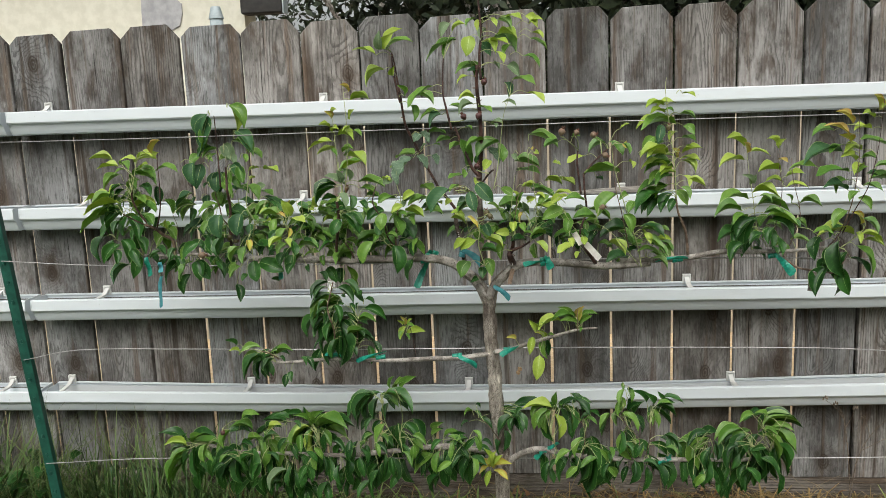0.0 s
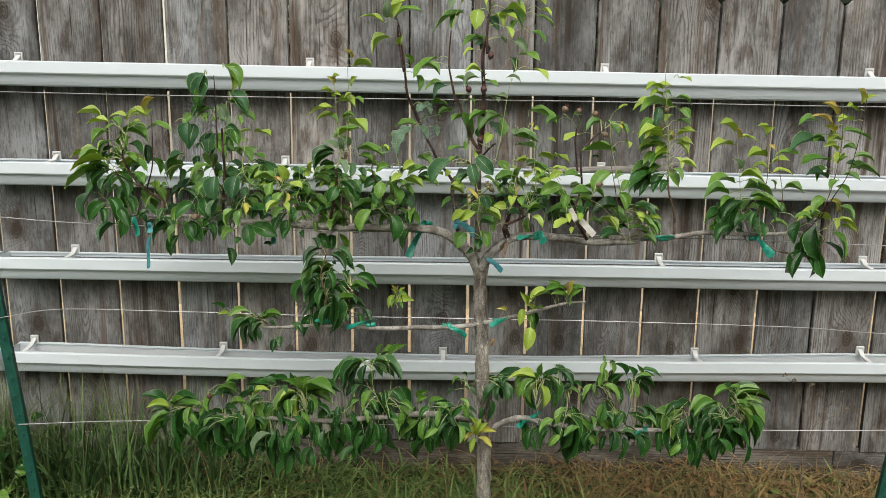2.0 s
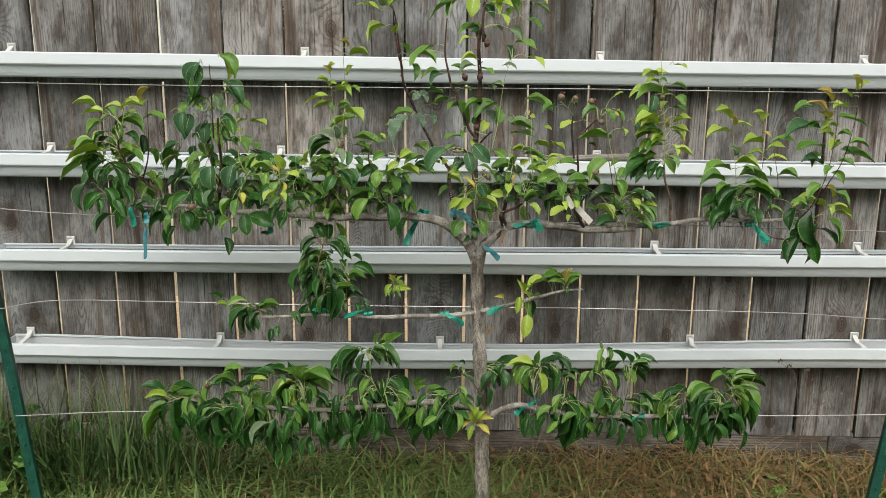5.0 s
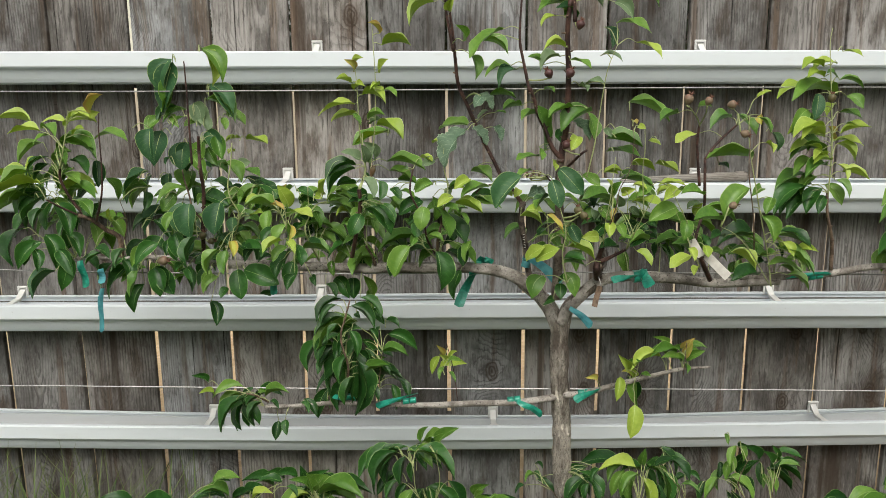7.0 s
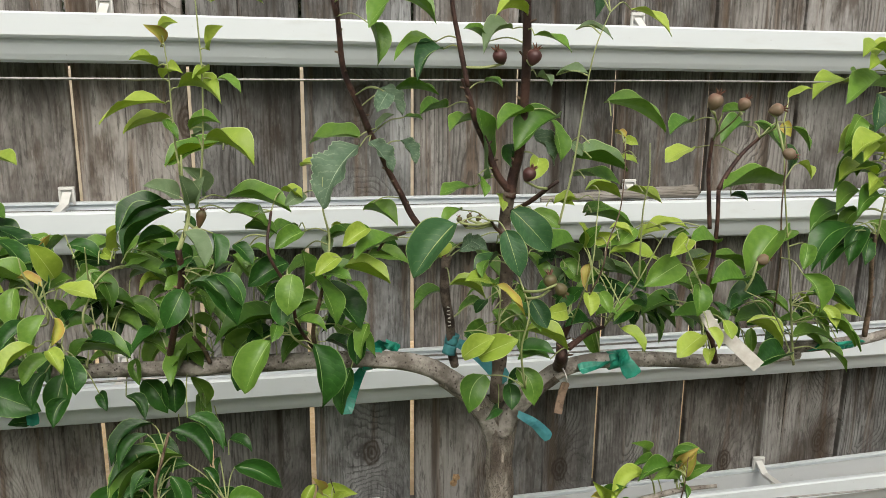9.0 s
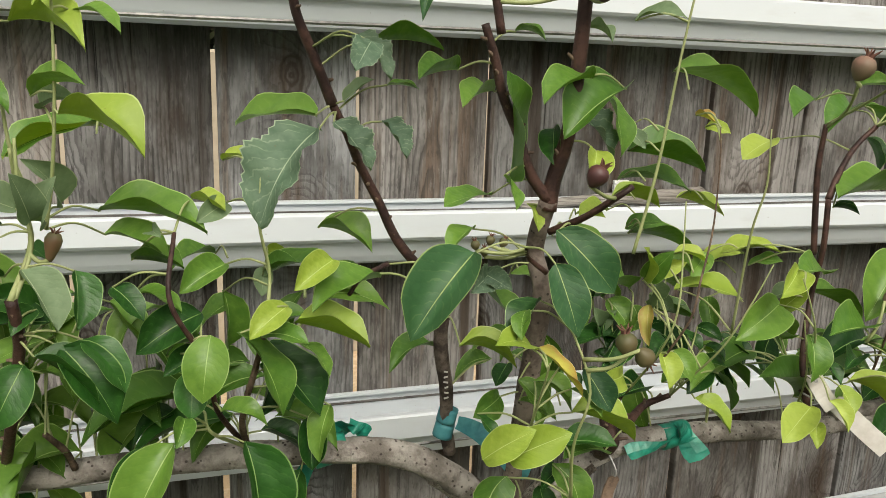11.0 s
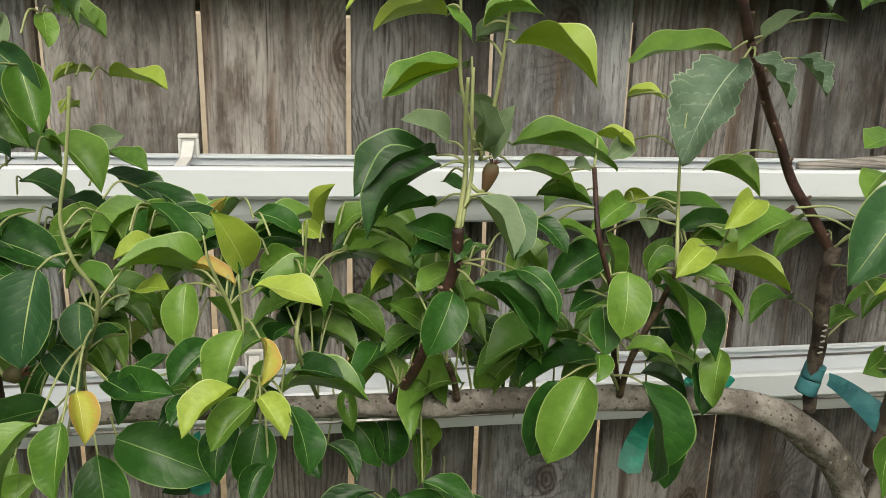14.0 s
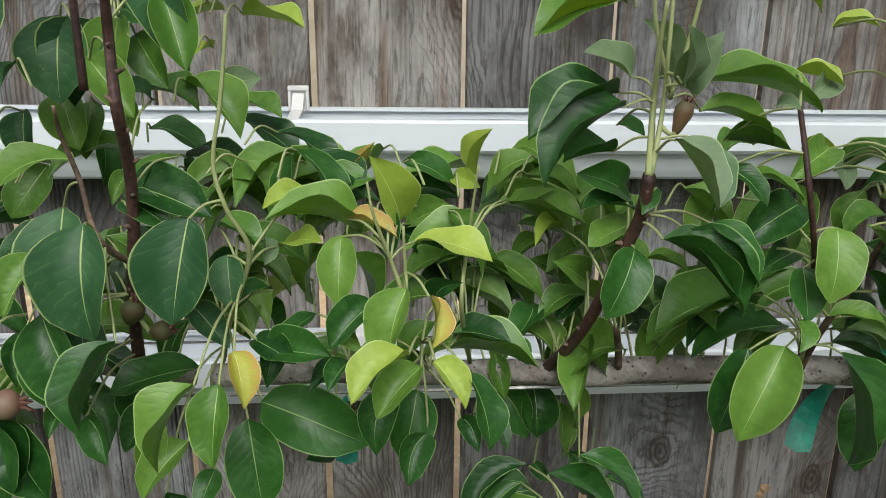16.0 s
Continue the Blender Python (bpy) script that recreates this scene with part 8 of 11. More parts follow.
leaf((-0.567, 2.162, 0.416), (-0.574, 2.144, 0.363), 0.304, "d", far=True)
leaf((-0.572, 2.175, 0.394), (-0.59, 2.157, 0.338), 0.322891, "d", far=True)
leaf((-0.587, 2.221, 0.407), (-0.607, 2.203, 0.362), 0.302934, "d", far=True)
leaf((-0.578, 2.177, 0.417), (-0.554, 2.159, 0.384), 0.32, "d", far=True)
leaf((-0.576, 2.204, 0.406), (-0.536, 2.186, 0.374), 0.288354, "d", far=True)
leaf((-0.562, 2.217, 0.415), (-0.543, 2.199, 0.394), 0.369441, "d", far=True)
leaf((-0.628, 2.164, 0.438), (-0.663, 2.146, 0.431), 0.304, "d", far=True)
leaf((-0.636, 2.211, 0.4), (-0.669, 2.193, 0.412), 0.326922, "d", far=True)
leaf((-0.639, 2.215, 0.411), (-0.678, 2.197, 0.407), 0.34745, "d", far=True)
leaf((-0.641, 2.198, 0.496), (-0.621, 2.18, 0.446), 0.28, "d", far=True)
leaf((-0.634, 2.199, 0.495), (-0.625, 2.181, 0.439), 0.256628, "d", far=True)
leaf((-0.655, 2.221, 0.475), (-0.618, 2.203, 0.415), 0.262813, "d", far=True)
leaf((-0.53, 2.15, 0.607), (-0.539, 2.132, 0.653), 0.32, "m", far=True)
leaf((-0.553, 2.19, 0.576), (-0.547, 2.172, 0.6), 0.291973, "d", far=True)
leaf((-0.555, 2.206, 0.596), (-0.561, 2.188, 0.639), 0.365144, "d", far=True)
leaf((-0.531, 2.155, 0.604), (-0.501, 2.137, 0.646), 0.32, "m", far=True)
leaf((-0.54, 2.175, 0.609), (-0.524, 2.157, 0.637), 0.314021, "m", far=True)
leaf((-0.545, 2.211, 0.58), (-0.51, 2.193, 0.627), 0.347081, "d", far=True)
leaf((-0.528, 2.176, 0.588), (-0.474, 2.158, 0.615), 0.264, "m", far=True)
leaf((-0.539, 2.208, 0.574), (-0.483, 2.19, 0.602), 0.235619, "d", far=True)
leaf((-0.541, 2.243, 0.558), (-0.477, 2.225, 0.576), 0.249306, "d", far=True)
leaf((-0.523, 2.152, 0.595), (-0.433, 2.134, 0.6), 0.224, "m", far=True)
leaf((-0.504, 2.178, 0.585), (-0.421, 2.16, 0.597), 0.247263, "d", far=True)
leaf((-0.535, 2.219, 0.554), (-0.451, 2.201, 0.545), 0.227266, "m", far=True)
leaf((-0.529, 2.18, 0.582), (-0.488, 2.162, 0.54), 0.304, "m", far=True)
leaf((-0.546, 2.196, 0.591), (-0.503, 2.178, 0.558), 0.350755, "d", far=True)
leaf((-0.512, 2.218, 0.554), (-0.481, 2.2, 0.532), 0.330466, "d", far=True)
leaf((-0.532, 2.16, 0.587), (-0.53, 2.142, 0.528), 0.24, "l", far=True)
leaf((-0.534, 2.187, 0.585), (-0.529, 2.169, 0.534), 0.21822, "d", far=True)
leaf((-0.53, 2.206, 0.581), (-0.541, 2.188, 0.533), 0.253228, "d", far=True)
leaf((-0.537, 2.16, 0.59), (-0.551, 2.142, 0.535), 0.264, "m", far=True)
leaf((-0.558, 2.195, 0.575), (-0.587, 2.177, 0.53), 0.307163, "d", far=True)
leaf((-0.554, 2.223, 0.581), (-0.575, 2.205, 0.517), 0.240669, "d", far=True)
leaf((-0.539, 2.157, 0.596), (-0.58, 2.139, 0.582), 0.24, "l", far=True)
leaf((-0.562, 2.213, 0.555), (-0.593, 2.195, 0.544), 0.224963, "d", far=True)
leaf((-0.538, 2.222, 0.561), (-0.598, 2.204, 0.538), 0.266289, "d", far=True)
leaf((-0.545, 2.189, 0.587), (-0.6, 2.171, 0.53), 0.224, "m", far=True)
leaf((-0.556, 2.201, 0.573), (-0.593, 2.183, 0.536), 0.231616, "m", far=True)
leaf((-0.541, 2.227, 0.572), (-0.597, 2.209, 0.505), 0.214022, "d", far=True)
leaf((-0.538, 2.154, 0.608), (-0.572, 2.136, 0.637), 0.304, "m", far=True)
leaf((-0.571, 2.208, 0.599), (-0.615, 2.19, 0.617), 0.313966, "d", far=True)
leaf((-0.537, 2.202, 0.594), (-0.561, 2.184, 0.609), 0.353501, "m", far=True)
leaf((-0.532, 2.198, 0.58), (-0.514, 2.18, 0.527), 0.28, "d", far=True)
leaf((-0.517, 2.18, 0.587), (-0.515, 2.162, 0.535), 0.303506, "d", far=True)
leaf((-0.554, 2.22, 0.566), (-0.551, 2.202, 0.531), 0.252246, "d", far=True)
leaf((-0.52, 2.166, 0.52), (-0.53, 2.148, 0.461), 0.264, "d", far=True)
leaf((-0.499, 2.181, 0.51), (-0.498, 2.163, 0.481), 0.254226, "d", far=True)
leaf((-0.557, 2.236, 0.489), (-0.544, 2.218, 0.454), 0.29718, "d", far=True)
leaf((-0.512, 2.166, 0.513), (-0.504, 2.148, 0.46), 0.28, "d", far=True)
leaf((-0.509, 2.191, 0.509), (-0.504, 2.173, 0.454), 0.275214, "d", far=True)
leaf((-0.54, 2.205, 0.502), (-0.53, 2.187, 0.45), 0.270377, "d", far=True)
leaf((-0.496, 2.159, 0.508), (-0.489, 2.141, 0.449), 0.28, "d", far=True)
leaf((-0.518, 2.195, 0.489), (-0.499, 2.177, 0.437), 0.302954, "d", far=True)
leaf((-0.512, 2.227, 0.485), (-0.492, 2.209, 0.439), 0.253726, "d", far=True)
leaf((-0.537, 2.176, 0.508), (-0.561, 2.158, 0.474), 0.304, "d", far=True)
leaf((-0.543, 2.194, 0.514), (-0.582, 2.176, 0.484), 0.360937, "d", far=True)
leaf((-0.549, 2.232, 0.493), (-0.577, 2.214, 0.477), 0.310987, "d", far=True)
leaf((-0.479, 2.191, 0.51), (-0.438, 2.173, 0.477), 0.304, "d", far=True)
leaf((-0.457, 2.179, 0.533), (-0.426, 2.161, 0.504), 0.294542, "d", far=True)
leaf((-0.479, 2.234, 0.508), (-0.457, 2.216, 0.455), 0.284198, "d", far=True)
leaf((-0.552, 2.171, 0.469), (-0.572, 2.153, 0.383), 0.24, "d", far=True)
leaf((-0.54, 2.174, 0.468), (-0.576, 2.156, 0.381), 0.248434, "d", far=True)
leaf((-0.585, 2.223, 0.438), (-0.609, 2.205, 0.34), 0.25204, "d", far=True)
leaf((-0.446, 2.175, 0.518), (-0.444, 2.157, 0.459), 0.304, "d", far=True)
leaf((-0.473, 2.2, 0.514), (-0.481, 2.182, 0.458), 0.290389, "d", far=True)
leaf((-0.442, 2.227, 0.477), (-0.453, 2.209, 0.43), 0.271557, "d", far=True)
leaf((-0.491, 2.176, 0.549), (-0.452, 2.158, 0.525), 0.32, "d", far=True)
leaf((-0.507, 2.197, 0.552), (-0.489, 2.179, 0.535), 0.305518, "d", far=True)
leaf((-0.505, 2.215, 0.535), (-0.464, 2.197, 0.508), 0.316363, "d", far=True)
leaf((-0.465, 2.152, 0.495), (-0.458, 2.134, 0.44), 0.304, "d", far=True)
leaf((-0.485, 2.193, 0.489), (-0.472, 2.175, 0.428), 0.275858, "d", far=True)
leaf((-0.486, 2.241, 0.455), (-0.492, 2.223, 0.409), 0.327377, "d", far=True)
leaf((-0.412, 2.151, 0.561), (-0.422, 2.133, 0.505), 0.304, "d", far=True)
leaf((-0.397, 2.179, 0.538), (-0.386, 2.161, 0.499), 0.339777, "d", far=True)
leaf((-0.416, 2.213, 0.517), (-0.409, 2.195, 0.454), 0.307335, "d", far=True)
leaf((-0.37, 2.189, 0.673), (-0.431, 2.171, 0.645), 0.28, "d", far=True)
leaf((-0.374, 2.187, 0.681), (-0.408, 2.169, 0.666), 0.2466, "d", far=True)
leaf((-0.382, 2.242, 0.636), (-0.452, 2.224, 0.597), 0.266339, "d", far=True)
leaf((-0.366, 2.153, 0.686), (-0.412, 2.135, 0.628), 0.264, "d", far=True)
leaf((-0.351, 2.194, 0.678), (-0.403, 2.176, 0.627), 0.277211, "d", far=True)
leaf((-0.383, 2.212, 0.652), (-0.42, 2.194, 0.579), 0.236836, "d", far=True)
leaf((-0.351, 2.148, 0.68), (-0.361, 2.13, 0.629), 0.304, "d", far=True)
leaf((-0.335, 2.21, 0.643), (-0.343, 2.192, 0.604), 0.306568, "d", far=True)
leaf((-0.369, 2.208, 0.667), (-0.392, 2.19, 0.596), 0.295559, "d", far=True)
leaf((-0.348, 2.193, 0.664), (-0.314, 2.175, 0.637), 0.304, "d", far=True)
leaf((-0.351, 2.175, 0.677), (-0.315, 2.157, 0.661), 0.277797, "d", far=True)
leaf((-0.333, 2.22, 0.661), (-0.312, 2.202, 0.654), 0.296081, "d", far=True)
leaf((-0.336, 2.151, 0.687), (-0.285, 2.133, 0.67), 0.28, "m", far=True)
leaf((-0.349, 2.173, 0.68), (-0.301, 2.155, 0.653), 0.287234, "m", far=True)
leaf((-0.326, 2.211, 0.667), (-0.279, 2.193, 0.639), 0.277841, "m", far=True)
leaf((-0.328, 2.14, 0.699), (-0.26, 2.122, 0.649), 0.24, "d", far=True)
leaf((-0.333, 2.213, 0.674), (-0.272, 2.195, 0.629), 0.26366, "d", far=True)
leaf((-0.356, 2.238, 0.65), (-0.285, 2.22, 0.618), 0.215867, "d", far=True)
leaf((-0.324, 2.182, 0.692), (-0.31, 2.164, 0.731), 0.304, "m", far=True)
leaf((-0.308, 2.196, 0.67), (-0.302, 2.178, 0.716), 0.337741, "m", far=True)
leaf((-0.317, 2.179, 0.694), (-0.277, 2.161, 0.722), 0.28, "m", far=True)
leaf((-0.292, 2.169, 0.691), (-0.252, 2.151, 0.734), 0.322971, "m", far=True)
leaf((-0.31, 2.189, 0.595), (-0.297, 2.171, 0.53), 0.384, "d", far=True)
leaf((-0.323, 2.211, 0.58), (-0.325, 2.193, 0.521), 0.340519, "d", far=True)
leaf((-0.326, 2.212, 0.578), (-0.308, 2.194, 0.504), 0.419782, "d", far=True)
leaf((-0.294, 2.171, 0.602), (-0.254, 2.153, 0.551), 0.32, "d", far=True)
leaf((-0.273, 2.201, 0.602), (-0.252, 2.183, 0.541), 0.324514, "d", far=True)
leaf((-0.318, 2.24, 0.566), (-0.262, 2.222, 0.523), 0.303432, "d", far=True)
leaf((-0.368, 2.157, 0.575), (-0.392, 2.139, 0.554), 0.304, "m", far=True)
leaf((-0.376, 2.186, 0.562), (-0.407, 2.168, 0.549), 0.338791, "d", far=True)
leaf((-0.394, 2.205, 0.538), (-0.414, 2.187, 0.522), 0.357088, "m", far=True)
leaf((-0.35, 2.137, 0.583), (-0.329, 2.119, 0.564), 0.32, "m", far=True)
leaf((-0.364, 2.198, 0.554), (-0.326, 2.18, 0.532), 0.325819, "d", far=True)
leaf((-0.353, 2.216, 0.551), (-0.333, 2.198, 0.52), 0.299188, "d", far=True)
leaf((-0.357, 2.19, 0.505), (-0.392, 2.172, 0.438), 0.304, "d", far=True)
leaf((-0.378, 2.196, 0.502), (-0.4, 2.178, 0.456), 0.290932, "d", far=True)
leaf((-0.356, 2.216, 0.513), (-0.397, 2.198, 0.442), 0.309226, "d", far=True)
leaf((-0.348, 2.179, 0.51), (-0.365, 2.161, 0.431), 0.304, "d", far=True)
leaf((-0.333, 2.187, 0.5), (-0.349, 2.169, 0.441), 0.270232, "d", far=True)
leaf((-0.361, 2.207, 0.493), (-0.377, 2.189, 0.405), 0.315292, "d", far=True)
leaf((-0.34, 2.172, 0.505), (-0.312, 2.154, 0.446), 0.288, "d", far=True)
leaf((-0.35, 2.208, 0.487), (-0.346, 2.19, 0.455), 0.26621, "d", far=True)
leaf((-0.343, 2.244, 0.484), (-0.309, 2.226, 0.444), 0.319614, "d", far=True)
leaf((-0.36, 2.148, 0.483), (-0.376, 2.13, 0.431), 0.304, "d", far=True)
leaf((-0.376, 2.202, 0.468), (-0.379, 2.184, 0.412), 0.280154, "d", far=True)
leaf((-0.39, 2.215, 0.435), (-0.388, 2.197, 0.374), 0.324676, "d", far=True)
leaf((-0.277, 2.149, 0.564), (-0.238, 2.131, 0.544), 0.304, "m", far=True)
leaf((-0.3, 2.204, 0.553), (-0.278, 2.186, 0.524), 0.303645, "d", far=True)
leaf((-0.275, 2.239, 0.513), (-0.253, 2.221, 0.503), 0.306786, "d", far=True)
leaf((-0.37, 2.183, 0.612), (-0.392, 2.165, 0.581), 0.32, "d", far=True)
leaf((-0.35, 2.188, 0.603), (-0.369, 2.17, 0.567), 0.36149, "d", far=True)
leaf((-0.369, 2.227, 0.606), (-0.414, 2.209, 0.568), 0.328563, "d", far=True)
leaf((-0.338, 2.159, 0.606), (-0.36, 2.141, 0.55), 0.304, "m", far=True)
leaf((-0.32, 2.207, 0.573), (-0.325, 2.189, 0.505), 0.281692, "d", far=True)
leaf((-0.32, 2.227, 0.57), (-0.353, 2.209, 0.514), 0.286018, "d", far=True)
leaf((-0.219, 2.181, 0.512), (-0.269, 2.163, 0.464), 0.36, "m", far=True)
leaf((-0.227, 2.192, 0.514), (-0.27, 2.174, 0.472), 0.378073, "m", far=True)
leaf((-0.22, 2.225, 0.5), (-0.255, 2.207, 0.441), 0.3463, "m", far=True)
leaf((-0.204, 2.188, 0.517), (-0.242, 2.17, 0.456), 0.32, "d", far=True)
leaf((-0.197, 2.2, 0.523), (-0.232, 2.182, 0.47), 0.338895, "d", far=True)
leaf((-0.193, 2.238, 0.476), (-0.221, 2.22, 0.41), 0.345701, "d", far=True)
leaf((-0.195, 2.133, 0.541), (-0.206, 2.115, 0.489), 0.336, "m", far=True)
leaf((-0.182, 2.184, 0.514), (-0.2, 2.166, 0.461), 0.307164, "d", far=True)
leaf((-0.177, 2.23, 0.487), (-0.176, 2.212, 0.444), 0.348979, "m", far=True)
leaf((-0.181, 2.185, 0.518), (-0.166, 2.167, 0.459), 0.304, "d", far=True)
leaf((-0.169, 2.191, 0.532), (-0.174, 2.173, 0.472), 0.312342, "d", far=True)
leaf((-0.163, 2.207, 0.504), (-0.136, 2.189, 0.461), 0.351221, "d", far=True)
leaf((-0.189, 2.189, 0.549), (-0.151, 2.171, 0.579), 0.28, "m", far=True)
leaf((-0.21, 2.188, 0.558), (-0.189, 2.17, 0.586), 0.320167, "d", far=True)
leaf((-0.178, 2.243, 0.514), (-0.136, 2.225, 0.549), 0.280653, "d", far=True)
leaf((-0.173, 2.131, 0.581), (-0.135, 2.113, 0.568), 0.304, "m", far=True)
leaf((-0.19, 2.205, 0.561), (-0.164, 2.187, 0.56), 0.338759, "m", far=True)
leaf((-0.176, 2.198, 0.538), (-0.15, 2.18, 0.514), 0.305418, "m", far=True)
leaf((-0.219, 2.173, 0.563), (-0.192, 2.155, 0.59), 0.304, "m", far=True)
leaf((-0.217, 2.201, 0.559), (-0.203, 2.183, 0.588), 0.27429, "m", far=True)
leaf((-0.222, 2.231, 0.553), (-0.192, 2.213, 0.585), 0.350281, "m", far=True)
leaf((-0.143, 2.176, 0.523), (-0.149, 2.158, 0.464), 0.304, "d", far=True)
leaf((-0.128, 2.205, 0.516), (-0.146, 2.187, 0.466), 0.268461, "d", far=True)
leaf((-0.125, 2.221, 0.49), (-0.127, 2.203, 0.415), 0.332271, "d", far=True)
leaf((-0.166, 2.14, 0.554), (-0.121, 2.122, 0.522), 0.304, "d", far=True)
leaf((-0.187, 2.21, 0.534), (-0.162, 2.192, 0.487), 0.320767, "d", far=True)
leaf((-0.181, 2.236, 0.498), (-0.144, 2.218, 0.478), 0.342003, "d", far=True)
leaf((-0.248, 2.163, 0.527), (-0.265, 2.145, 0.483), 0.32, "d", far=True)
leaf((-0.244, 2.175, 0.536), (-0.261, 2.157, 0.492), 0.288879, "d", far=True)
leaf((-0.228, 2.216, 0.515), (-0.232, 2.198, 0.453), 0.327019, "d", far=True)
leaf((-0.122, 2.189, 0.598), (-0.142, 2.171, 0.59), 0.32, "d", far=True)
leaf((-0.108, 2.138, 0.647), (-0.128, 2.12, 0.641), 0.264, "m", far=True)
leaf((-0.107, 2.192, 0.626), (-0.087, 2.174, 0.608), 0.264, "d", far=True)
leaf((-0.103, 2.185, 0.645), (-0.09, 2.167, 0.643), 0.252371, "d", far=True)
leaf((-0.096, 2.214, 0.599), (-0.062, 2.196, 0.57), 0.289964, "d", far=True)
leaf((-0.166, 2.148, 0.535), (-0.171, 2.13, 0.476), 0.304, "d", far=True)
leaf((-0.164, 2.18, 0.532), (-0.176, 2.162, 0.473), 0.317913, "d", far=True)
leaf((-0.179, 2.229, 0.492), (-0.176, 2.211, 0.425), 0.302967, "d", far=True)
leaf((-0.128, 2.196, 0.507), (-0.089, 2.178, 0.493), 0.304, "d", far=True)
leaf((-0.127, 2.2, 0.495), (-0.103, 2.182, 0.481), 0.321187, "d", far=True)
leaf((-0.108, 2.204, 0.492), (-0.085, 2.186, 0.47), 0.325602, "d", far=True)
leaf((-0.121, 2.149, 0.519), (-0.138, 2.131, 0.46), 0.336, "d", far=True)
leaf((-0.097, 2.213, 0.496), (-0.11, 2.195, 0.443), 0.340055, "d", far=True)
leaf((-0.119, 2.207, 0.482), (-0.124, 2.189, 0.428), 0.372061, "d", far=True)
leaf((-0.113, 2.197, 0.498), (-0.094, 2.179, 0.445), 0.304, "d", far=True)
leaf((-0.107, 2.209, 0.503), (-0.108, 2.191, 0.466), 0.345589, "d", far=True)
leaf((-0.13, 2.227, 0.5), (-0.113, 2.209, 0.446), 0.29434, "d", far=True)
leaf((-0.106, 2.156, 0.54), (-0.062, 2.138, 0.514), 0.304, "d", far=True)
leaf((-0.092, 2.199, 0.539), (-0.064, 2.181, 0.533), 0.311443, "d", far=True)
leaf((-0.111, 2.208, 0.501), (-0.082, 2.19, 0.495), 0.357256, "d", far=True)
leaf((-0.158, 2.142, 0.569), (-0.169, 2.124, 0.524), 0.304, "m", far=True)
leaf((-0.15, 2.206, 0.555), (-0.152, 2.188, 0.521), 0.328085, "d", far=True)
leaf((-0.153, 2.226, 0.529), (-0.157, 2.208, 0.484), 0.321767, "m", far=True)
leaf((-0.151, 2.143, 0.561), (-0.13, 2.125, 0.547), 0.32, "m", far=True)
leaf((-0.002, 2.182, 0.619), (-0.046, 2.164, 0.572), 0.288, "d", far=True)
leaf((0.02, 2.177, 0.639), (0.003, 2.159, 0.617), 0.325601, "d", far=True)
leaf((0.006, 2.22, 0.623), (-0.046, 2.202, 0.56), 0.332787, "d", far=True)
leaf((-0.004, 2.148, 0.624), (-0.01, 2.13, 0.591), 0.32, "d", far=True)
leaf((0.011, 2.192, 0.623), (-0.01, 2.174, 0.584), 0.304707, "d", far=True)
leaf((0.002, 2.211, 0.603), (-0.011, 2.193, 0.569), 0.366214, "d", far=True)
leaf((-0.031, 2.189, 0.576), (-0.034, 2.171, 0.523), 0.304, "d", far=True)
leaf((-0.039, 2.192, 0.559), (-0.048, 2.174, 0.514), 0.27563, "d", far=True)
leaf((-0.037, 2.225, 0.574), (-0.024, 2.207, 0.545), 0.318685, "d", far=True)
leaf((-0.01, 2.169, 0.624), (0.016, 2.151, 0.578), 0.288, "d", far=True)
leaf((-0.015, 2.182, 0.63), (0.028, 2.164, 0.584), 0.27465, "d", far=True)
leaf((-0.024, 2.218, 0.6), (0.006, 2.2, 0.569), 0.340106, "d", far=True)
leaf((0.095, 2.19, 0.633), (0.02, 2.172, 0.639), 0.288, "l", far=True)
leaf((0.112, 2.211, 0.616), (0.066, 2.193, 0.626), 0.252964, "d", far=True)
leaf((0.079, 2.244, 0.614), (-0.006, 2.226, 0.627), 0.322104, "d", far=True)
leaf((0.102, 2.182, 0.644), (0.104, 2.164, 0.685), 0.336, "m", far=True)
leaf((0.119, 2.186, 0.635), (0.129, 2.168, 0.667), 0.344693, "d", far=True)
leaf((0.091, 2.218, 0.615), (0.078, 2.2, 0.633), 0.347633, "d", far=True)
leaf((0.09, 2.14, 0.645), (0.054, 2.122, 0.618), 0.304, "m", far=True)
leaf((0.087, 2.184, 0.615), (0.073, 2.166, 0.601), 0.351213, "m", far=True)
leaf((0.079, 2.209, 0.631), (0.04, 2.191, 0.605), 0.28656, "m", far=True)
leaf((0.095, 2.185, 0.627), (0.077, 2.167, 0.575), 0.336, "m", far=True)
leaf((0.073, 2.171, 0.635), (0.059, 2.153, 0.593), 0.398708, "m", far=True)
leaf((0.073, 2.197, 0.625), (0.046, 2.179, 0.58), 0.377804, "m", far=True)
leaf((0.101, 2.171, 0.625), (0.108, 2.153, 0.56), 0.32, "l", far=True)
leaf((0.084, 2.199, 0.613), (0.094, 2.181, 0.548), 0.325304, "d", far=True)
leaf((0.115, 2.214, 0.626), (0.115, 2.196, 0.572), 0.30736, "d", far=True)
leaf((0.117, 2.185, 0.636), (0.148, 2.167, 0.615), 0.304, "m", far=True)
leaf((0.11, 2.184, 0.647), (0.118, 2.166, 0.642), 0.349855, "m", far=True)
leaf((0.143, 2.21, 0.609), (0.162, 2.192, 0.596), 0.313985, "m", far=True)
leaf((0.12, 2.152, 0.656), (0.155, 2.134, 0.678), 0.288, "d", far=True)
leaf((0.111, 2.175, 0.638), (0.141, 2.157, 0.66), 0.307208, "d", far=True)
leaf((0.145, 2.221, 0.632), (0.195, 2.203, 0.643), 0.28354, "d", far=True)
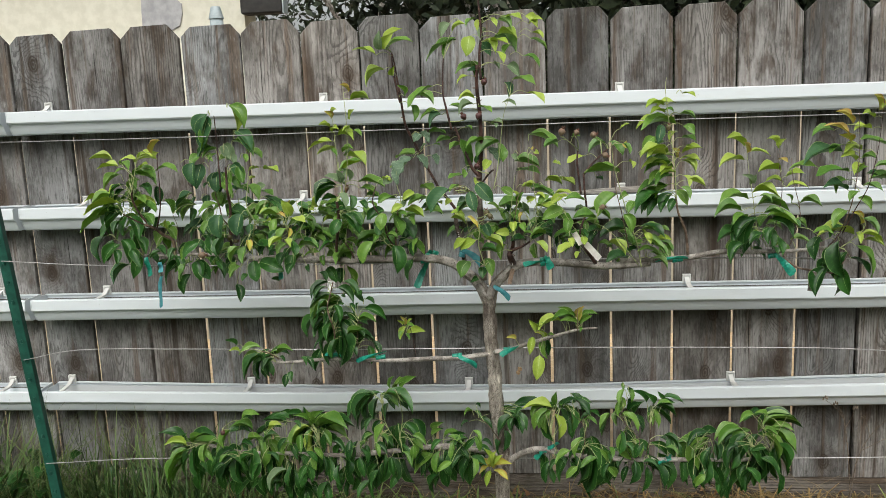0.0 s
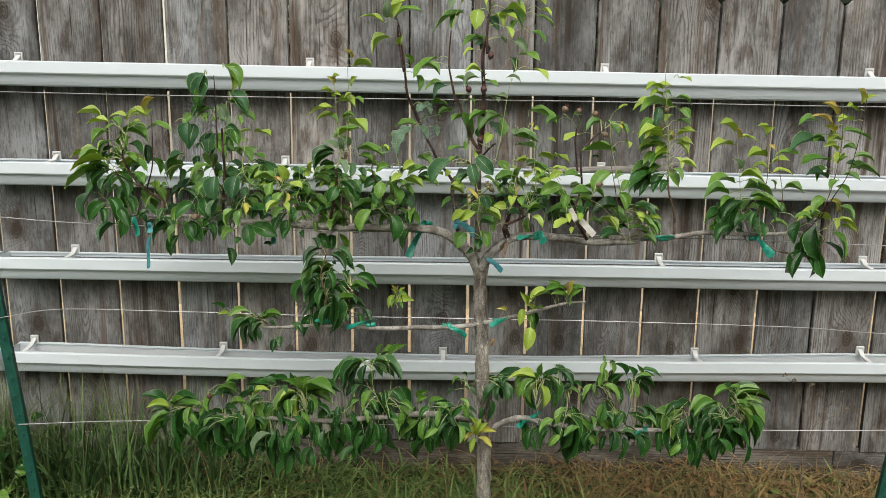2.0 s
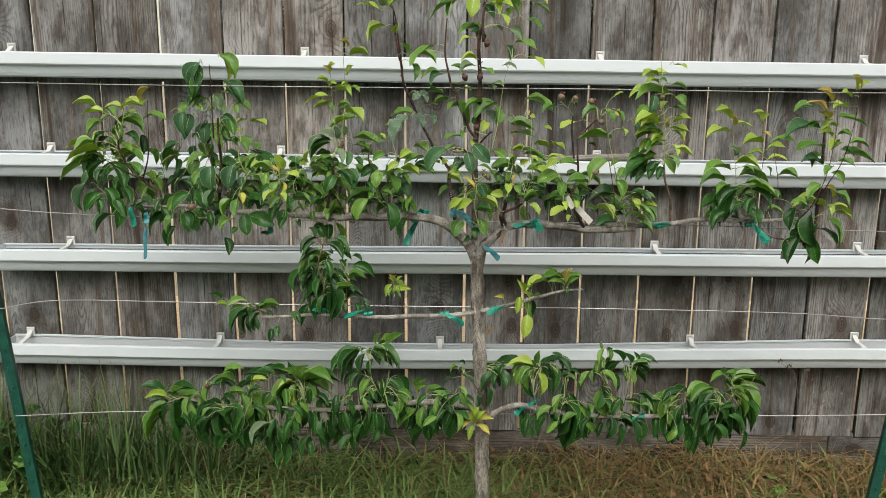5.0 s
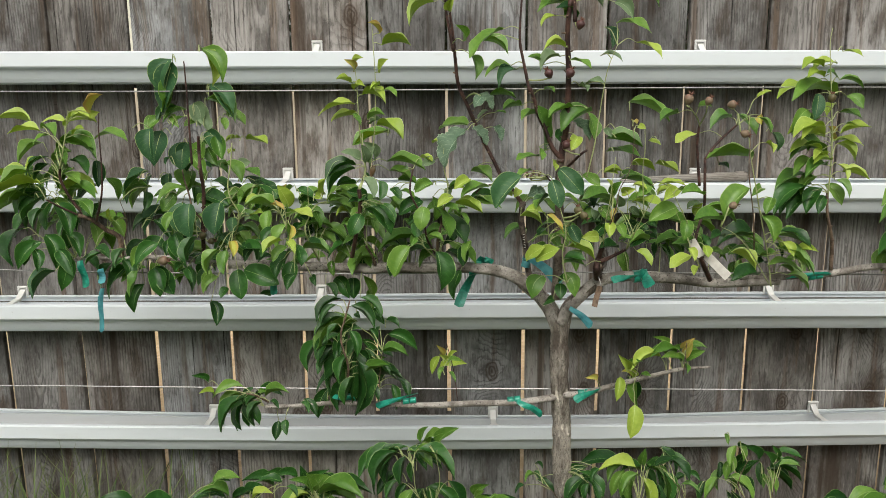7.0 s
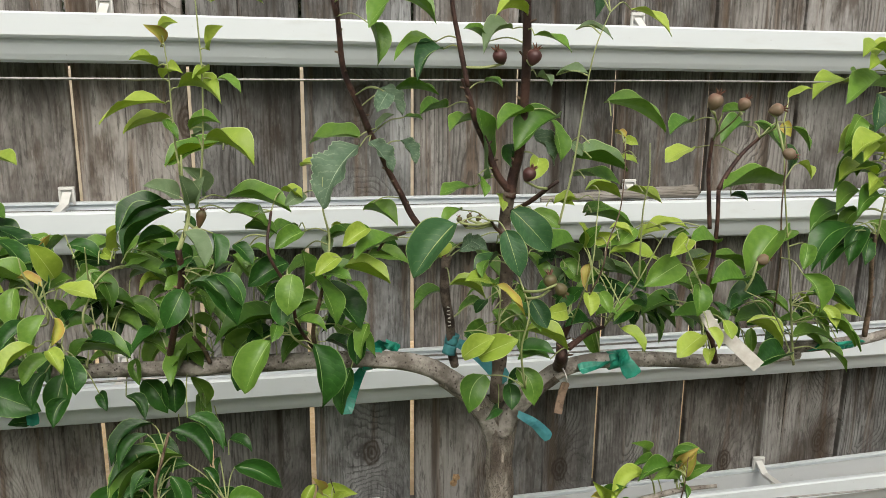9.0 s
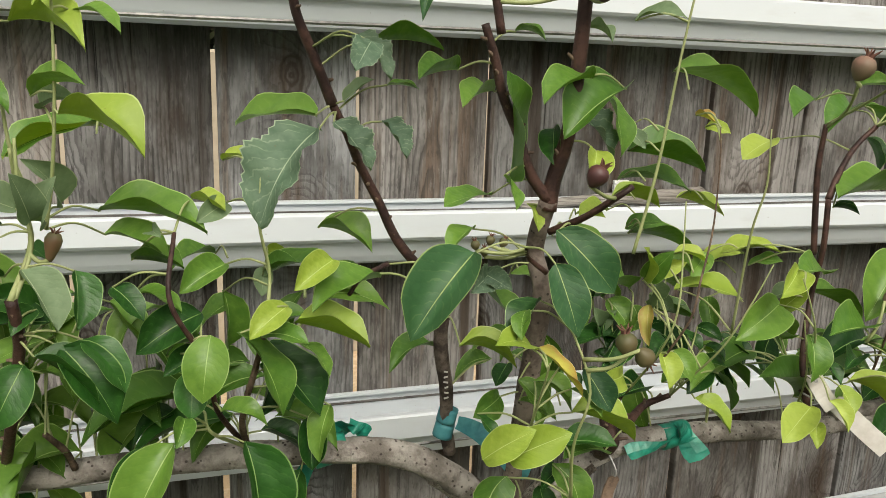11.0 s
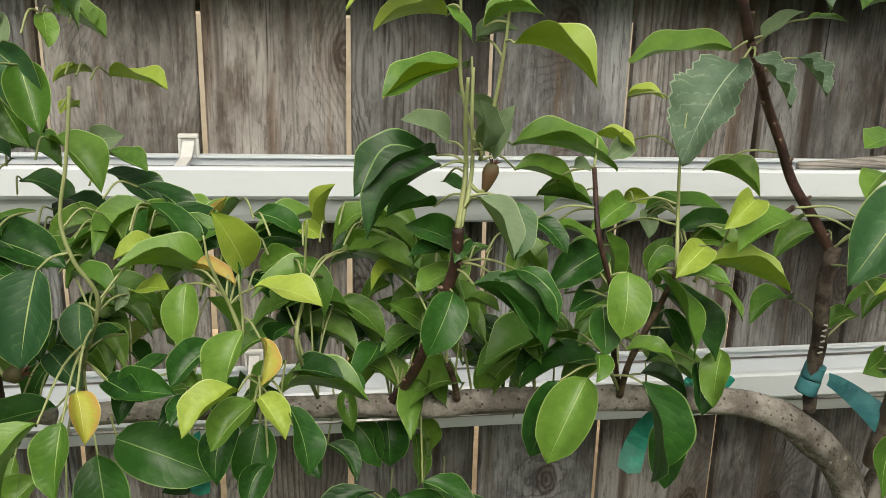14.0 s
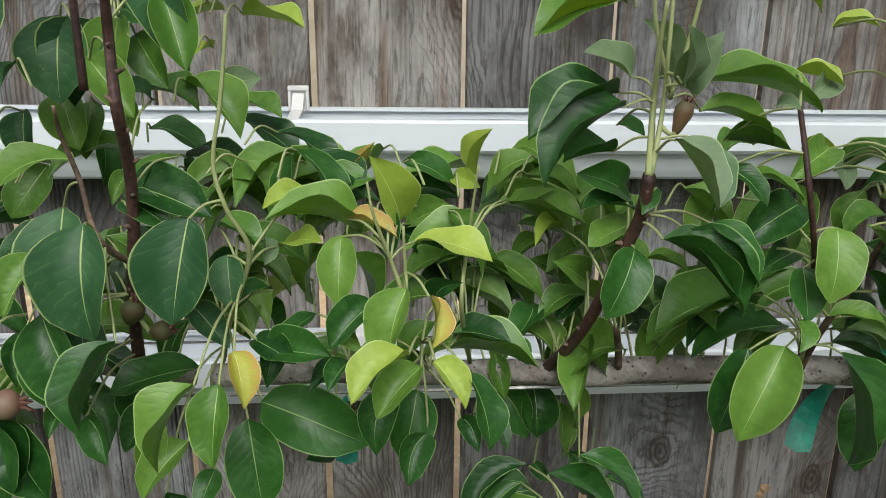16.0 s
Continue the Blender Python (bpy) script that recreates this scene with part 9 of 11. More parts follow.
leaf((0.143, 2.165, 0.667), (0.186, 2.147, 0.628), 0.264, "d", far=True)
leaf((0.142, 2.207, 0.667), (0.172, 2.189, 0.621), 0.274605, "d", far=True)
leaf((0.149, 2.23, 0.659), (0.167, 2.212, 0.629), 0.305971, "d", far=True)
leaf((0.135, 2.148, 0.65), (0.141, 2.13, 0.592), 0.288, "d", far=True)
leaf((0.129, 2.2, 0.641), (0.139, 2.182, 0.609), 0.296051, "d", far=True)
leaf((0.16, 2.225, 0.625), (0.156, 2.207, 0.572), 0.309152, "d", far=True)
leaf((0.131, 2.169, 0.61), (0.143, 2.151, 0.565), 0.304, "d", far=True)
leaf((0.118, 2.19, 0.612), (0.123, 2.172, 0.578), 0.293038, "d", far=True)
leaf((0.13, 2.216, 0.599), (0.139, 2.198, 0.558), 0.274463, "d", far=True)
leaf((0.171, 2.19, 0.603), (0.15, 2.172, 0.575), 0.304, "m", far=True)
leaf((0.194, 2.205, 0.611), (0.166, 2.187, 0.6), 0.349186, "d", far=True)
leaf((0.183, 2.216, 0.574), (0.17, 2.198, 0.544), 0.347625, "d", far=True)
leaf((0.167, 2.143, 0.574), (0.146, 2.125, 0.529), 0.304, "m", far=True)
leaf((0.178, 2.202, 0.547), (0.175, 2.184, 0.494), 0.331247, "d", far=True)
leaf((0.163, 2.22, 0.53), (0.163, 2.202, 0.489), 0.292343, "m", far=True)
leaf((0.174, 2.159, 0.615), (0.204, 2.141, 0.608), 0.304, "m", far=True)
leaf((0.188, 2.192, 0.618), (0.215, 2.174, 0.613), 0.336161, "d", far=True)
leaf((0.175, 2.23, 0.589), (0.188, 2.212, 0.571), 0.277414, "m", far=True)
leaf((0.184, 2.161, 0.559), (0.163, 2.143, 0.456), 0.272, "d", far=True)
leaf((0.19, 2.186, 0.545), (0.161, 2.168, 0.435), 0.23805, "d", far=True)
leaf((0.202, 2.235, 0.536), (0.175, 2.217, 0.429), 0.265263, "d", far=True)
leaf((0.191, 2.151, 0.54), (0.176, 2.133, 0.43), 0.272, "d", far=True)
leaf((0.213, 2.205, 0.499), (0.187, 2.187, 0.39), 0.319849, "d", far=True)
leaf((0.221, 2.209, 0.525), (0.197, 2.191, 0.404), 0.281215, "d", far=True)
leaf((0.189, 2.178, 0.496), (0.216, 2.16, 0.437), 0.288, "d", far=True)
leaf((0.204, 2.21, 0.49), (0.206, 2.192, 0.455), 0.341697, "d", far=True)
leaf((0.21, 2.232, 0.486), (0.253, 2.214, 0.421), 0.341227, "d", far=True)
leaf((0.085, 2.185, 0.491), (0.073, 2.167, 0.438), 0.36, "d", far=True)
leaf((0.105, 2.185, 0.494), (0.086, 2.167, 0.473), 0.345676, "d", far=True)
leaf((0.075, 2.214, 0.493), (0.065, 2.196, 0.445), 0.421087, "d", far=True)
leaf((0.095, 2.144, 0.525), (0.125, 2.126, 0.506), 0.304, "d", far=True)
leaf((0.122, 2.199, 0.496), (0.164, 2.181, 0.498), 0.35182, "d", far=True)
leaf((0.098, 2.21, 0.486), (0.114, 2.192, 0.48), 0.334849, "d", far=True)
leaf((0.202, 2.16, 0.504), (0.207, 2.142, 0.458), 0.304, "d", far=True)
leaf((0.213, 2.209, 0.487), (0.232, 2.191, 0.44), 0.342124, "d", far=True)
leaf((0.234, 2.224, 0.475), (0.22, 2.206, 0.429), 0.348404, "d", far=True)
leaf((0.15, 2.171, 0.514), (0.138, 2.153, 0.458), 0.304, "d", far=True)
leaf((0.134, 2.188, 0.503), (0.109, 2.17, 0.44), 0.346812, "d", far=True)
leaf((0.144, 2.219, 0.484), (0.148, 2.201, 0.43), 0.336751, "d", far=True)
leaf((0.271, 2.176, 0.657), (0.258, 2.158, 0.624), 0.36, "m", far=True)
leaf((0.266, 2.179, 0.668), (0.265, 2.161, 0.634), 0.319812, "m", far=True)
leaf((0.266, 2.221, 0.632), (0.258, 2.203, 0.603), 0.354242, "d", far=True)
leaf((0.274, 2.162, 0.694), (0.259, 2.144, 0.661), 0.336, "m", far=True)
leaf((0.288, 2.191, 0.687), (0.293, 2.173, 0.652), 0.351276, "m", far=True)
leaf((0.278, 2.236, 0.684), (0.279, 2.218, 0.669), 0.397015, "m", far=True)
leaf((0.287, 2.185, 0.678), (0.297, 2.167, 0.691), 0.32, "d", far=True)
leaf((0.238, 2.147, 0.636), (0.211, 2.129, 0.603), 0.224, "m", far=True)
leaf((0.236, 2.207, 0.598), (0.22, 2.189, 0.56), 0.234033, "d", far=True)
leaf((0.267, 2.222, 0.616), (0.259, 2.204, 0.58), 0.196654, "m", far=True)
leaf((0.269, 2.157, 0.633), (0.306, 2.139, 0.589), 0.288, "m", far=True)
leaf((0.3, 2.21, 0.608), (0.321, 2.192, 0.563), 0.315935, "d", far=True)
leaf((0.269, 2.217, 0.61), (0.29, 2.199, 0.579), 0.268346, "d", far=True)
leaf((0.265, 2.173, 0.619), (0.301, 2.155, 0.608), 0.288, "m", far=True)
leaf((0.288, 2.207, 0.594), (0.324, 2.189, 0.576), 0.315244, "d", far=True)
leaf((0.28, 2.215, 0.589), (0.295, 2.197, 0.587), 0.335933, "m", far=True)
leaf((0.291, 2.191, 0.62), (0.318, 2.173, 0.653), 0.288, "d", far=True)
leaf((0.301, 2.195, 0.608), (0.324, 2.177, 0.654), 0.269961, "d", far=True)
leaf((0.295, 2.21, 0.63), (0.303, 2.192, 0.665), 0.254383, "d", far=True)
leaf((0.278, 2.187, 0.574), (0.29, 2.169, 0.502), 0.288, "m", far=True)
leaf((0.274, 2.2, 0.556), (0.278, 2.182, 0.48), 0.276723, "d", far=True)
leaf((0.305, 2.201, 0.561), (0.313, 2.183, 0.488), 0.328923, "m", far=True)
leaf((0.264, 2.155, 0.587), (0.258, 2.137, 0.529), 0.288, "d", far=True)
leaf((0.283, 2.195, 0.583), (0.268, 2.177, 0.517), 0.314439, "d", far=True)
leaf((0.283, 2.224, 0.568), (0.283, 2.206, 0.496), 0.277561, "d", far=True)
leaf((0.29, 2.167, 0.559), (0.314, 2.149, 0.52), 0.304, "m", far=True)
leaf((0.293, 2.184, 0.536), (0.314, 2.166, 0.506), 0.284822, "m", far=True)
leaf((0.292, 2.207, 0.531), (0.338, 2.189, 0.502), 0.301337, "d", far=True)
leaf((0.295, 2.144, 0.513), (0.283, 2.126, 0.455), 0.336, "d", far=True)
leaf((0.287, 2.202, 0.469), (0.272, 2.184, 0.432), 0.386834, "d", far=True)
leaf((0.328, 2.206, 0.483), (0.303, 2.188, 0.441), 0.309745, "d", far=True)
leaf((0.256, 2.141, 0.545), (0.235, 2.123, 0.512), 0.304, "d", far=True)
leaf((0.285, 2.186, 0.513), (0.257, 2.168, 0.482), 0.317582, "d", far=True)
leaf((0.27, 2.211, 0.513), (0.241, 2.193, 0.499), 0.304372, "d", far=True)
leaf((0.346, 2.177, 0.643), (0.326, 2.159, 0.683), 0.32, "d", far=True)
leaf((0.335, 2.204, 0.641), (0.299, 2.186, 0.68), 0.338678, "d", far=True)
leaf((0.376, 2.234, 0.63), (0.367, 2.216, 0.666), 0.339127, "d", far=True)
leaf((0.355, 2.18, 0.641), (0.402, 2.162, 0.622), 0.224, "d", far=True)
leaf((0.348, 2.197, 0.629), (0.392, 2.179, 0.596), 0.218014, "d", far=True)
leaf((0.373, 2.238, 0.632), (0.401, 2.22, 0.611), 0.227576, "d", far=True)
leaf((0.35, 2.19, 0.63), (0.361, 2.172, 0.584), 0.336, "m", far=True)
leaf((0.335, 2.177, 0.619), (0.343, 2.159, 0.597), 0.384247, "m", far=True)
leaf((0.352, 2.241, 0.621), (0.351, 2.223, 0.58), 0.331789, "d", far=True)
leaf((0.342, 2.187, 0.623), (0.334, 2.169, 0.602), 0.32, "m", far=True)
leaf((0.355, 2.154, 0.659), (0.388, 2.136, 0.663), 0.288, "m", far=True)
leaf((0.373, 2.188, 0.638), (0.4, 2.17, 0.653), 0.320208, "d", far=True)
leaf((0.382, 2.235, 0.646), (0.433, 2.217, 0.632), 0.262272, "d", far=True)
leaf((0.373, 2.139, 0.548), (0.402, 2.121, 0.535), 0.288, "m", far=True)
leaf((0.395, 2.206, 0.532), (0.398, 2.188, 0.53), 0.328455, "d", far=True)
leaf((0.414, 2.214, 0.53), (0.46, 2.196, 0.511), 0.282042, "m", far=True)
leaf((0.37, 2.161, 0.57), (0.405, 2.143, 0.544), 0.264, "d", far=True)
leaf((0.368, 2.201, 0.547), (0.39, 2.183, 0.535), 0.272171, "d", far=True)
leaf((0.389, 2.211, 0.535), (0.422, 2.193, 0.5), 0.285844, "d", far=True)
leaf((0.336, 2.162, 0.506), (0.372, 2.144, 0.435), 0.288, "d", far=True)
leaf((0.357, 2.205, 0.477), (0.389, 2.187, 0.434), 0.30582, "d", far=True)
leaf((0.365, 2.216, 0.5), (0.39, 2.198, 0.407), 0.340679, "d", far=True)
leaf((0.319, 2.148, 0.504), (0.353, 2.13, 0.497), 0.288, "d", far=True)
leaf((0.348, 2.187, 0.476), (0.396, 2.169, 0.475), 0.321664, "d", far=True)
leaf((0.332, 2.221, 0.463), (0.364, 2.203, 0.456), 0.323503, "d", far=True)
leaf((0.395, 2.172, 0.566), (0.393, 2.154, 0.52), 0.304, "d", far=True)
leaf((0.4, 2.198, 0.547), (0.383, 2.18, 0.529), 0.305239, "d", far=True)
leaf((0.417, 2.228, 0.526), (0.406, 2.21, 0.491), 0.317069, "d", far=True)
leaf((0.483, 2.144, 0.58), (0.424, 2.126, 0.559), 0.288, "d", far=True)
leaf((0.495, 2.199, 0.548), (0.43, 2.181, 0.522), 0.26942, "d", far=True)
leaf((0.521, 2.207, 0.553), (0.455, 2.189, 0.551), 0.337808, "d", far=True)
leaf((0.489, 2.187, 0.554), (0.448, 2.169, 0.475), 0.264, "m", far=True)
leaf((0.495, 2.201, 0.545), (0.463, 2.183, 0.474), 0.254361, "d", far=True)
leaf((0.484, 2.219, 0.55), (0.428, 2.201, 0.466), 0.285255, "m", far=True)
leaf((0.474, 2.175, 0.511), (0.449, 2.157, 0.445), 0.32, "d", far=True)
leaf((0.461, 2.201, 0.501), (0.436, 2.183, 0.428), 0.303352, "d", far=True)
leaf((0.487, 2.216, 0.512), (0.444, 2.198, 0.457), 0.297705, "d", far=True)
leaf((0.473, 2.148, 0.523), (0.467, 2.13, 0.452), 0.304, "d", far=True)
leaf((0.472, 2.178, 0.509), (0.47, 2.16, 0.435), 0.334515, "d", far=True)
leaf((0.498, 2.208, 0.506), (0.493, 2.19, 0.424), 0.33973, "d", far=True)
leaf((0.499, 2.188, 0.513), (0.511, 2.17, 0.454), 0.32, "d", far=True)
leaf((0.519, 2.201, 0.51), (0.507, 2.183, 0.454), 0.349517, "d", far=True)
leaf((0.525, 2.228, 0.515), (0.558, 2.21, 0.444), 0.368409, "d", far=True)
leaf((0.492, 2.146, 0.563), (0.496, 2.128, 0.518), 0.32, "d", far=True)
leaf((0.521, 2.193, 0.538), (0.504, 2.175, 0.51), 0.320171, "d", far=True)
leaf((0.53, 2.217, 0.546), (0.521, 2.199, 0.516), 0.359516, "d", far=True)
leaf((0.517, 2.18, 0.452), (0.509, 2.162, 0.413), 0.336, "d", far=True)
leaf((0.526, 2.214, 0.421), (0.532, 2.196, 0.387), 0.335451, "d", far=True)
leaf((0.548, 2.211, 0.436), (0.523, 2.193, 0.386), 0.35805, "d", far=True)
leaf((0.467, 2.159, 0.541), (0.438, 2.141, 0.521), 0.304, "m", far=True)
leaf((0.483, 2.181, 0.541), (0.458, 2.163, 0.525), 0.266664, "m", far=True)
leaf((0.5, 2.235, 0.514), (0.463, 2.217, 0.51), 0.338605, "m", far=True)
leaf((0.447, 2.148, 0.585), (0.429, 2.13, 0.565), 0.32, "m", far=True)
leaf((0.487, 2.15, 0.546), (0.474, 2.132, 0.49), 0.304, "d", far=True)
leaf((0.482, 2.211, 0.519), (0.482, 2.193, 0.462), 0.317577, "d", far=True)
leaf((0.49, 2.204, 0.532), (0.483, 2.186, 0.481), 0.296001, "d", far=True)
leaf((0.597, 2.167, 0.62), (0.554, 2.149, 0.611), 0.336, "m", far=True)
leaf((0.619, 2.203, 0.62), (0.593, 2.185, 0.606), 0.308358, "d", far=True)
leaf((0.622, 2.211, 0.609), (0.576, 2.193, 0.595), 0.397173, "d", far=True)
leaf((0.561, 2.139, 0.591), (0.497, 2.121, 0.564), 0.288, "m", far=True)
leaf((0.561, 2.183, 0.587), (0.498, 2.165, 0.56), 0.285198, "m", far=True)
leaf((0.597, 2.213, 0.564), (0.547, 2.195, 0.522), 0.319487, "m", far=True)
leaf((0.586, 2.189, 0.562), (0.544, 2.171, 0.503), 0.264, "d", far=True)
leaf((0.576, 2.178, 0.564), (0.553, 2.16, 0.524), 0.260839, "d", far=True)
leaf((0.58, 2.241, 0.544), (0.524, 2.223, 0.494), 0.294461, "d", far=True)
leaf((0.594, 2.187, 0.548), (0.557, 2.169, 0.495), 0.36, "d", far=True)
leaf((0.578, 2.201, 0.547), (0.525, 2.183, 0.489), 0.346311, "d", far=True)
leaf((0.592, 2.214, 0.542), (0.544, 2.196, 0.514), 0.362436, "d", far=True)
leaf((0.595, 2.186, 0.54), (0.577, 2.168, 0.461), 0.288, "d", far=True)
leaf((0.615, 2.21, 0.533), (0.61, 2.192, 0.483), 0.261038, "d", far=True)
leaf((0.602, 2.24, 0.515), (0.584, 2.222, 0.441), 0.266048, "d", far=True)
leaf((0.608, 2.188, 0.564), (0.588, 2.17, 0.517), 0.304, "d", far=True)
leaf((0.59, 2.177, 0.562), (0.582, 2.159, 0.531), 0.332135, "d", far=True)
leaf((0.624, 2.222, 0.544), (0.587, 2.204, 0.517), 0.334578, "d", far=True)
leaf((0.604, 2.191, 0.53), (0.612, 2.173, 0.445), 0.288, "d", far=True)
leaf((0.61, 2.18, 0.544), (0.63, 2.162, 0.471), 0.297557, "d", far=True)
leaf((0.609, 2.208, 0.522), (0.622, 2.19, 0.453), 0.294648, "d", far=True)
leaf((0.612, 2.186, 0.516), (0.636, 2.168, 0.47), 0.336, "d", far=True)
leaf((0.643, 2.212, 0.503), (0.658, 2.194, 0.465), 0.332878, "d", far=True)
leaf((0.615, 2.216, 0.514), (0.616, 2.198, 0.476), 0.352882, "d", far=True)
leaf((0.604, 2.142, 0.52), (0.646, 2.124, 0.475), 0.288, "d", far=True)
leaf((0.641, 2.185, 0.52), (0.679, 2.167, 0.462), 0.284062, "d", far=True)
leaf((0.633, 2.24, 0.49), (0.678, 2.222, 0.434), 0.276889, "d", far=True)
leaf((0.607, 2.145, 0.589), (0.639, 2.127, 0.585), 0.288, "m", far=True)
leaf((0.642, 2.183, 0.582), (0.69, 2.165, 0.58), 0.335818, "m", far=True)
leaf((0.658, 2.229, 0.552), (0.668, 2.211, 0.548), 0.282574, "m", far=True)
leaf((0.61, 2.151, 0.579), (0.646, 2.133, 0.522), 0.24, "m", far=True)
leaf((0.641, 2.184, 0.571), (0.668, 2.166, 0.512), 0.277844, "d", far=True)
leaf((0.633, 2.214, 0.562), (0.642, 2.196, 0.531), 0.279942, "d", far=True)
leaf((0.622, 2.168, 0.585), (0.692, 2.15, 0.53), 0.224, "m", far=True)
leaf((0.608, 2.187, 0.564), (0.682, 2.169, 0.517), 0.226424, "d", far=True)
leaf((0.617, 2.213, 0.581), (0.678, 2.195, 0.542), 0.235586, "m", far=True)
leaf((0.617, 2.177, 0.592), (0.699, 2.159, 0.607), 0.2, "m", far=True)
leaf((0.611, 2.196, 0.587), (0.711, 2.178, 0.588), 0.177291, "d", far=True)
leaf((0.618, 2.22, 0.556), (0.702, 2.202, 0.588), 0.179886, "m", far=True)
leaf((0.626, 2.166, 0.617), (0.593, 2.148, 0.636), 0.32, "m", far=True)
leaf((0.646, 2.188, 0.467), (0.622, 2.17, 0.447), 0.32, "d", far=True)
leaf((0.637, 2.211, 0.448), (0.634, 2.193, 0.426), 0.349005, "d", far=True)
leaf((0.645, 2.214, 0.467), (0.634, 2.196, 0.456), 0.327096, "d", far=True)
leaf((0.639, 2.146, 0.558), (0.664, 2.128, 0.494), 0.288, "d", far=True)
leaf((0.649, 2.181, 0.535), (0.661, 2.163, 0.468), 0.327261, "d", far=True)
leaf((0.646, 2.218, 0.508), (0.662, 2.2, 0.436), 0.304223, "d", far=True)
leaf((0.555, 2.179, 0.534), (0.531, 2.161, 0.478), 0.304, "d", far=True)
leaf((0.551, 2.184, 0.536), (0.54, 2.166, 0.476), 0.293694, "d", far=True)
leaf((0.583, 2.224, 0.521), (0.576, 2.206, 0.481), 0.27241, "d", far=True)
leaf((0.585, 2.19, 0.481), (0.565, 2.172, 0.437), 0.32, "d", far=True)
leaf((0.6, 2.183, 0.472), (0.576, 2.165, 0.417), 0.329508, "d", far=True)
leaf((0.607, 2.238, 0.477), (0.573, 2.22, 0.429), 0.364214, "d", far=True)
leaf((-0.068, 2.146, 0.49), (-0.104, 2.128, 0.51), 0.35, "y", far=True)
leaf((-0.065, 2.146, 0.498), (-0.08, 2.128, 0.548), 0.35, "l", far=True)
leaf((-0.061, 2.146, 0.493), (-0.052, 2.128, 0.542), 0.3, "l", far=True)
leaf((-0.06, 2.146, 0.486), (-0.014, 2.128, 0.508), 0.35, "y", far=True)
leaf((-0.06, 2.146, 0.482), (-0.023, 2.128, 0.464), 0.35, "y", far=True)
leaf((-0.068, 2.146, 0.482), (-0.078, 2.128, 0.447), 0.4, "l", far=True)
leaf((-0.064, 2.146, 0.49), (-0.037, 2.128, 0.53), 0.35, "l", far=True)
leaf((-0.068, 2.146, 0.493), (-0.095, 2.128, 0.481), 0.35, "y", far=True)
leaf((-0.428, 2.156, 1.402), (-0.411, 2.138, 1.415), 0.4, "l", far=True)
leaf((-0.429, 2.156, 1.392), (-0.44, 2.138, 1.412), 0.4, "o", far=True)
leaf((-0.433, 2.156, 1.373), (-0.456, 2.138, 1.38), 0.3, "l", far=True)
leaf((-0.428, 2.156, 1.337), (-0.488, 2.138, 1.322), 0.28, "l", far=True)
leaf((-0.416, 2.156, 1.353), (-0.374, 2.138, 1.341), 0.28, "l", far=True)
leaf((-0.38, 2.156, 1.436), (-0.33, 2.138, 1.437), 0.22, "l", far=True)
leaf((-0.382, 2.156, 1.455), (-0.398, 2.138, 1.473), 0.22, "o", far=True)
leaf((-0.383, 2.156, 1.389), (-0.368, 2.138, 1.412), 0.35, "l", far=True)
leaf((-0.381, 2.156, 1.36), (-0.354, 2.138, 1.35), 0.38, "m", far=True)
leaf((-0.407, 2.156, 1.31), (-0.376, 2.138, 1.319), 0.36, "m", far=True)
leaf((-0.384, 2.156, 1.37), (-0.399, 2.138, 1.363), 0.38, "l", far=True)
leaf((-0.429, 2.156, 1.322), (-0.416, 2.138, 1.302), 0.4, "m", far=True)
leaf((-0.43, 2.156, 1.361), (-0.409, 2.138, 1.368), 0.38, "l", far=True)
leaf((0.161, 2.141, 0.869), (0.133, 2.123, 0.884), 0.4, "m", far=True)
leaf((0.162, 2.141, 0.878), (0.17, 2.123, 0.915), 0.35, "o", far=True)
leaf((0.155, 2.141, 0.869), (0.117, 2.123, 0.884), 0.35, "m", far=True)
leaf((0.166, 2.141, 0.869), (0.192, 2.123, 0.895), 0.35, "m", far=True)
leaf((0.161, 2.141, 0.864), (0.163, 2.123, 0.852), 0.4, "m", far=True)
leaf((0.058, 2.141, 0.853), (0.039, 2.123, 0.887), 0.45, "l", far=True)
leaf((0.063, 2.141, 0.858), (0.081, 2.123, 0.876), 0.35, "m", far=True)
leaf((-0.747, 2.146, 1.114), (-0.731, 2.128, 1.095), 0.5, "d", far=True)
leaf((-0.767, 2.146, 1.101), (-0.769, 2.128, 1.076), 0.5, "d", far=True)
leaf((-0.42, 2.266, 0.957), (-0.432, 2.248, 1.006), 0.3, "m", far=True)
leaf((-0.397, 2.253, 1.062), (-0.38, 2.235, 1.043), 0.4, "d", far=True)
leaf((-0.233, 2.178, 1.298), (-0.282, 2.233, 1.29), 0.4, "m")
leaf((-0.232, 2.168, 1.291), (-0.276, 2.145, 1.233), 0.44, "s")
leaf((-0.223, 2.169, 1.295), (-0.199, 2.157, 1.265), 0.52, "s")


# ---- inner and hanging leaves that crowd the tiers ----
def crowd(count, x0, x1, y0, y1, z0, z1, drop, tones, size=(0.045, 0.068)):
    """Leaves that hang from a tier, drooping by about drop."""
    for i in range(count):
        a = Vector((leaf_rng.uniform(x0, x1), leaf_rng.uniform(y0, y1), leaf_rng.uniform(z0, z1)))
        d = Vector((leaf_rng.uniform(-1, 1), leaf_rng.uniform(-0.5, 0.1), -drop * leaf_rng.uniform(0.2, 1.6))).normalized()
        leaf(a, a + d * leaf_rng.uniform(*size), leaf_rng.uniform(0.28, 0.46), leaf_rng.choice(tones), far=True)


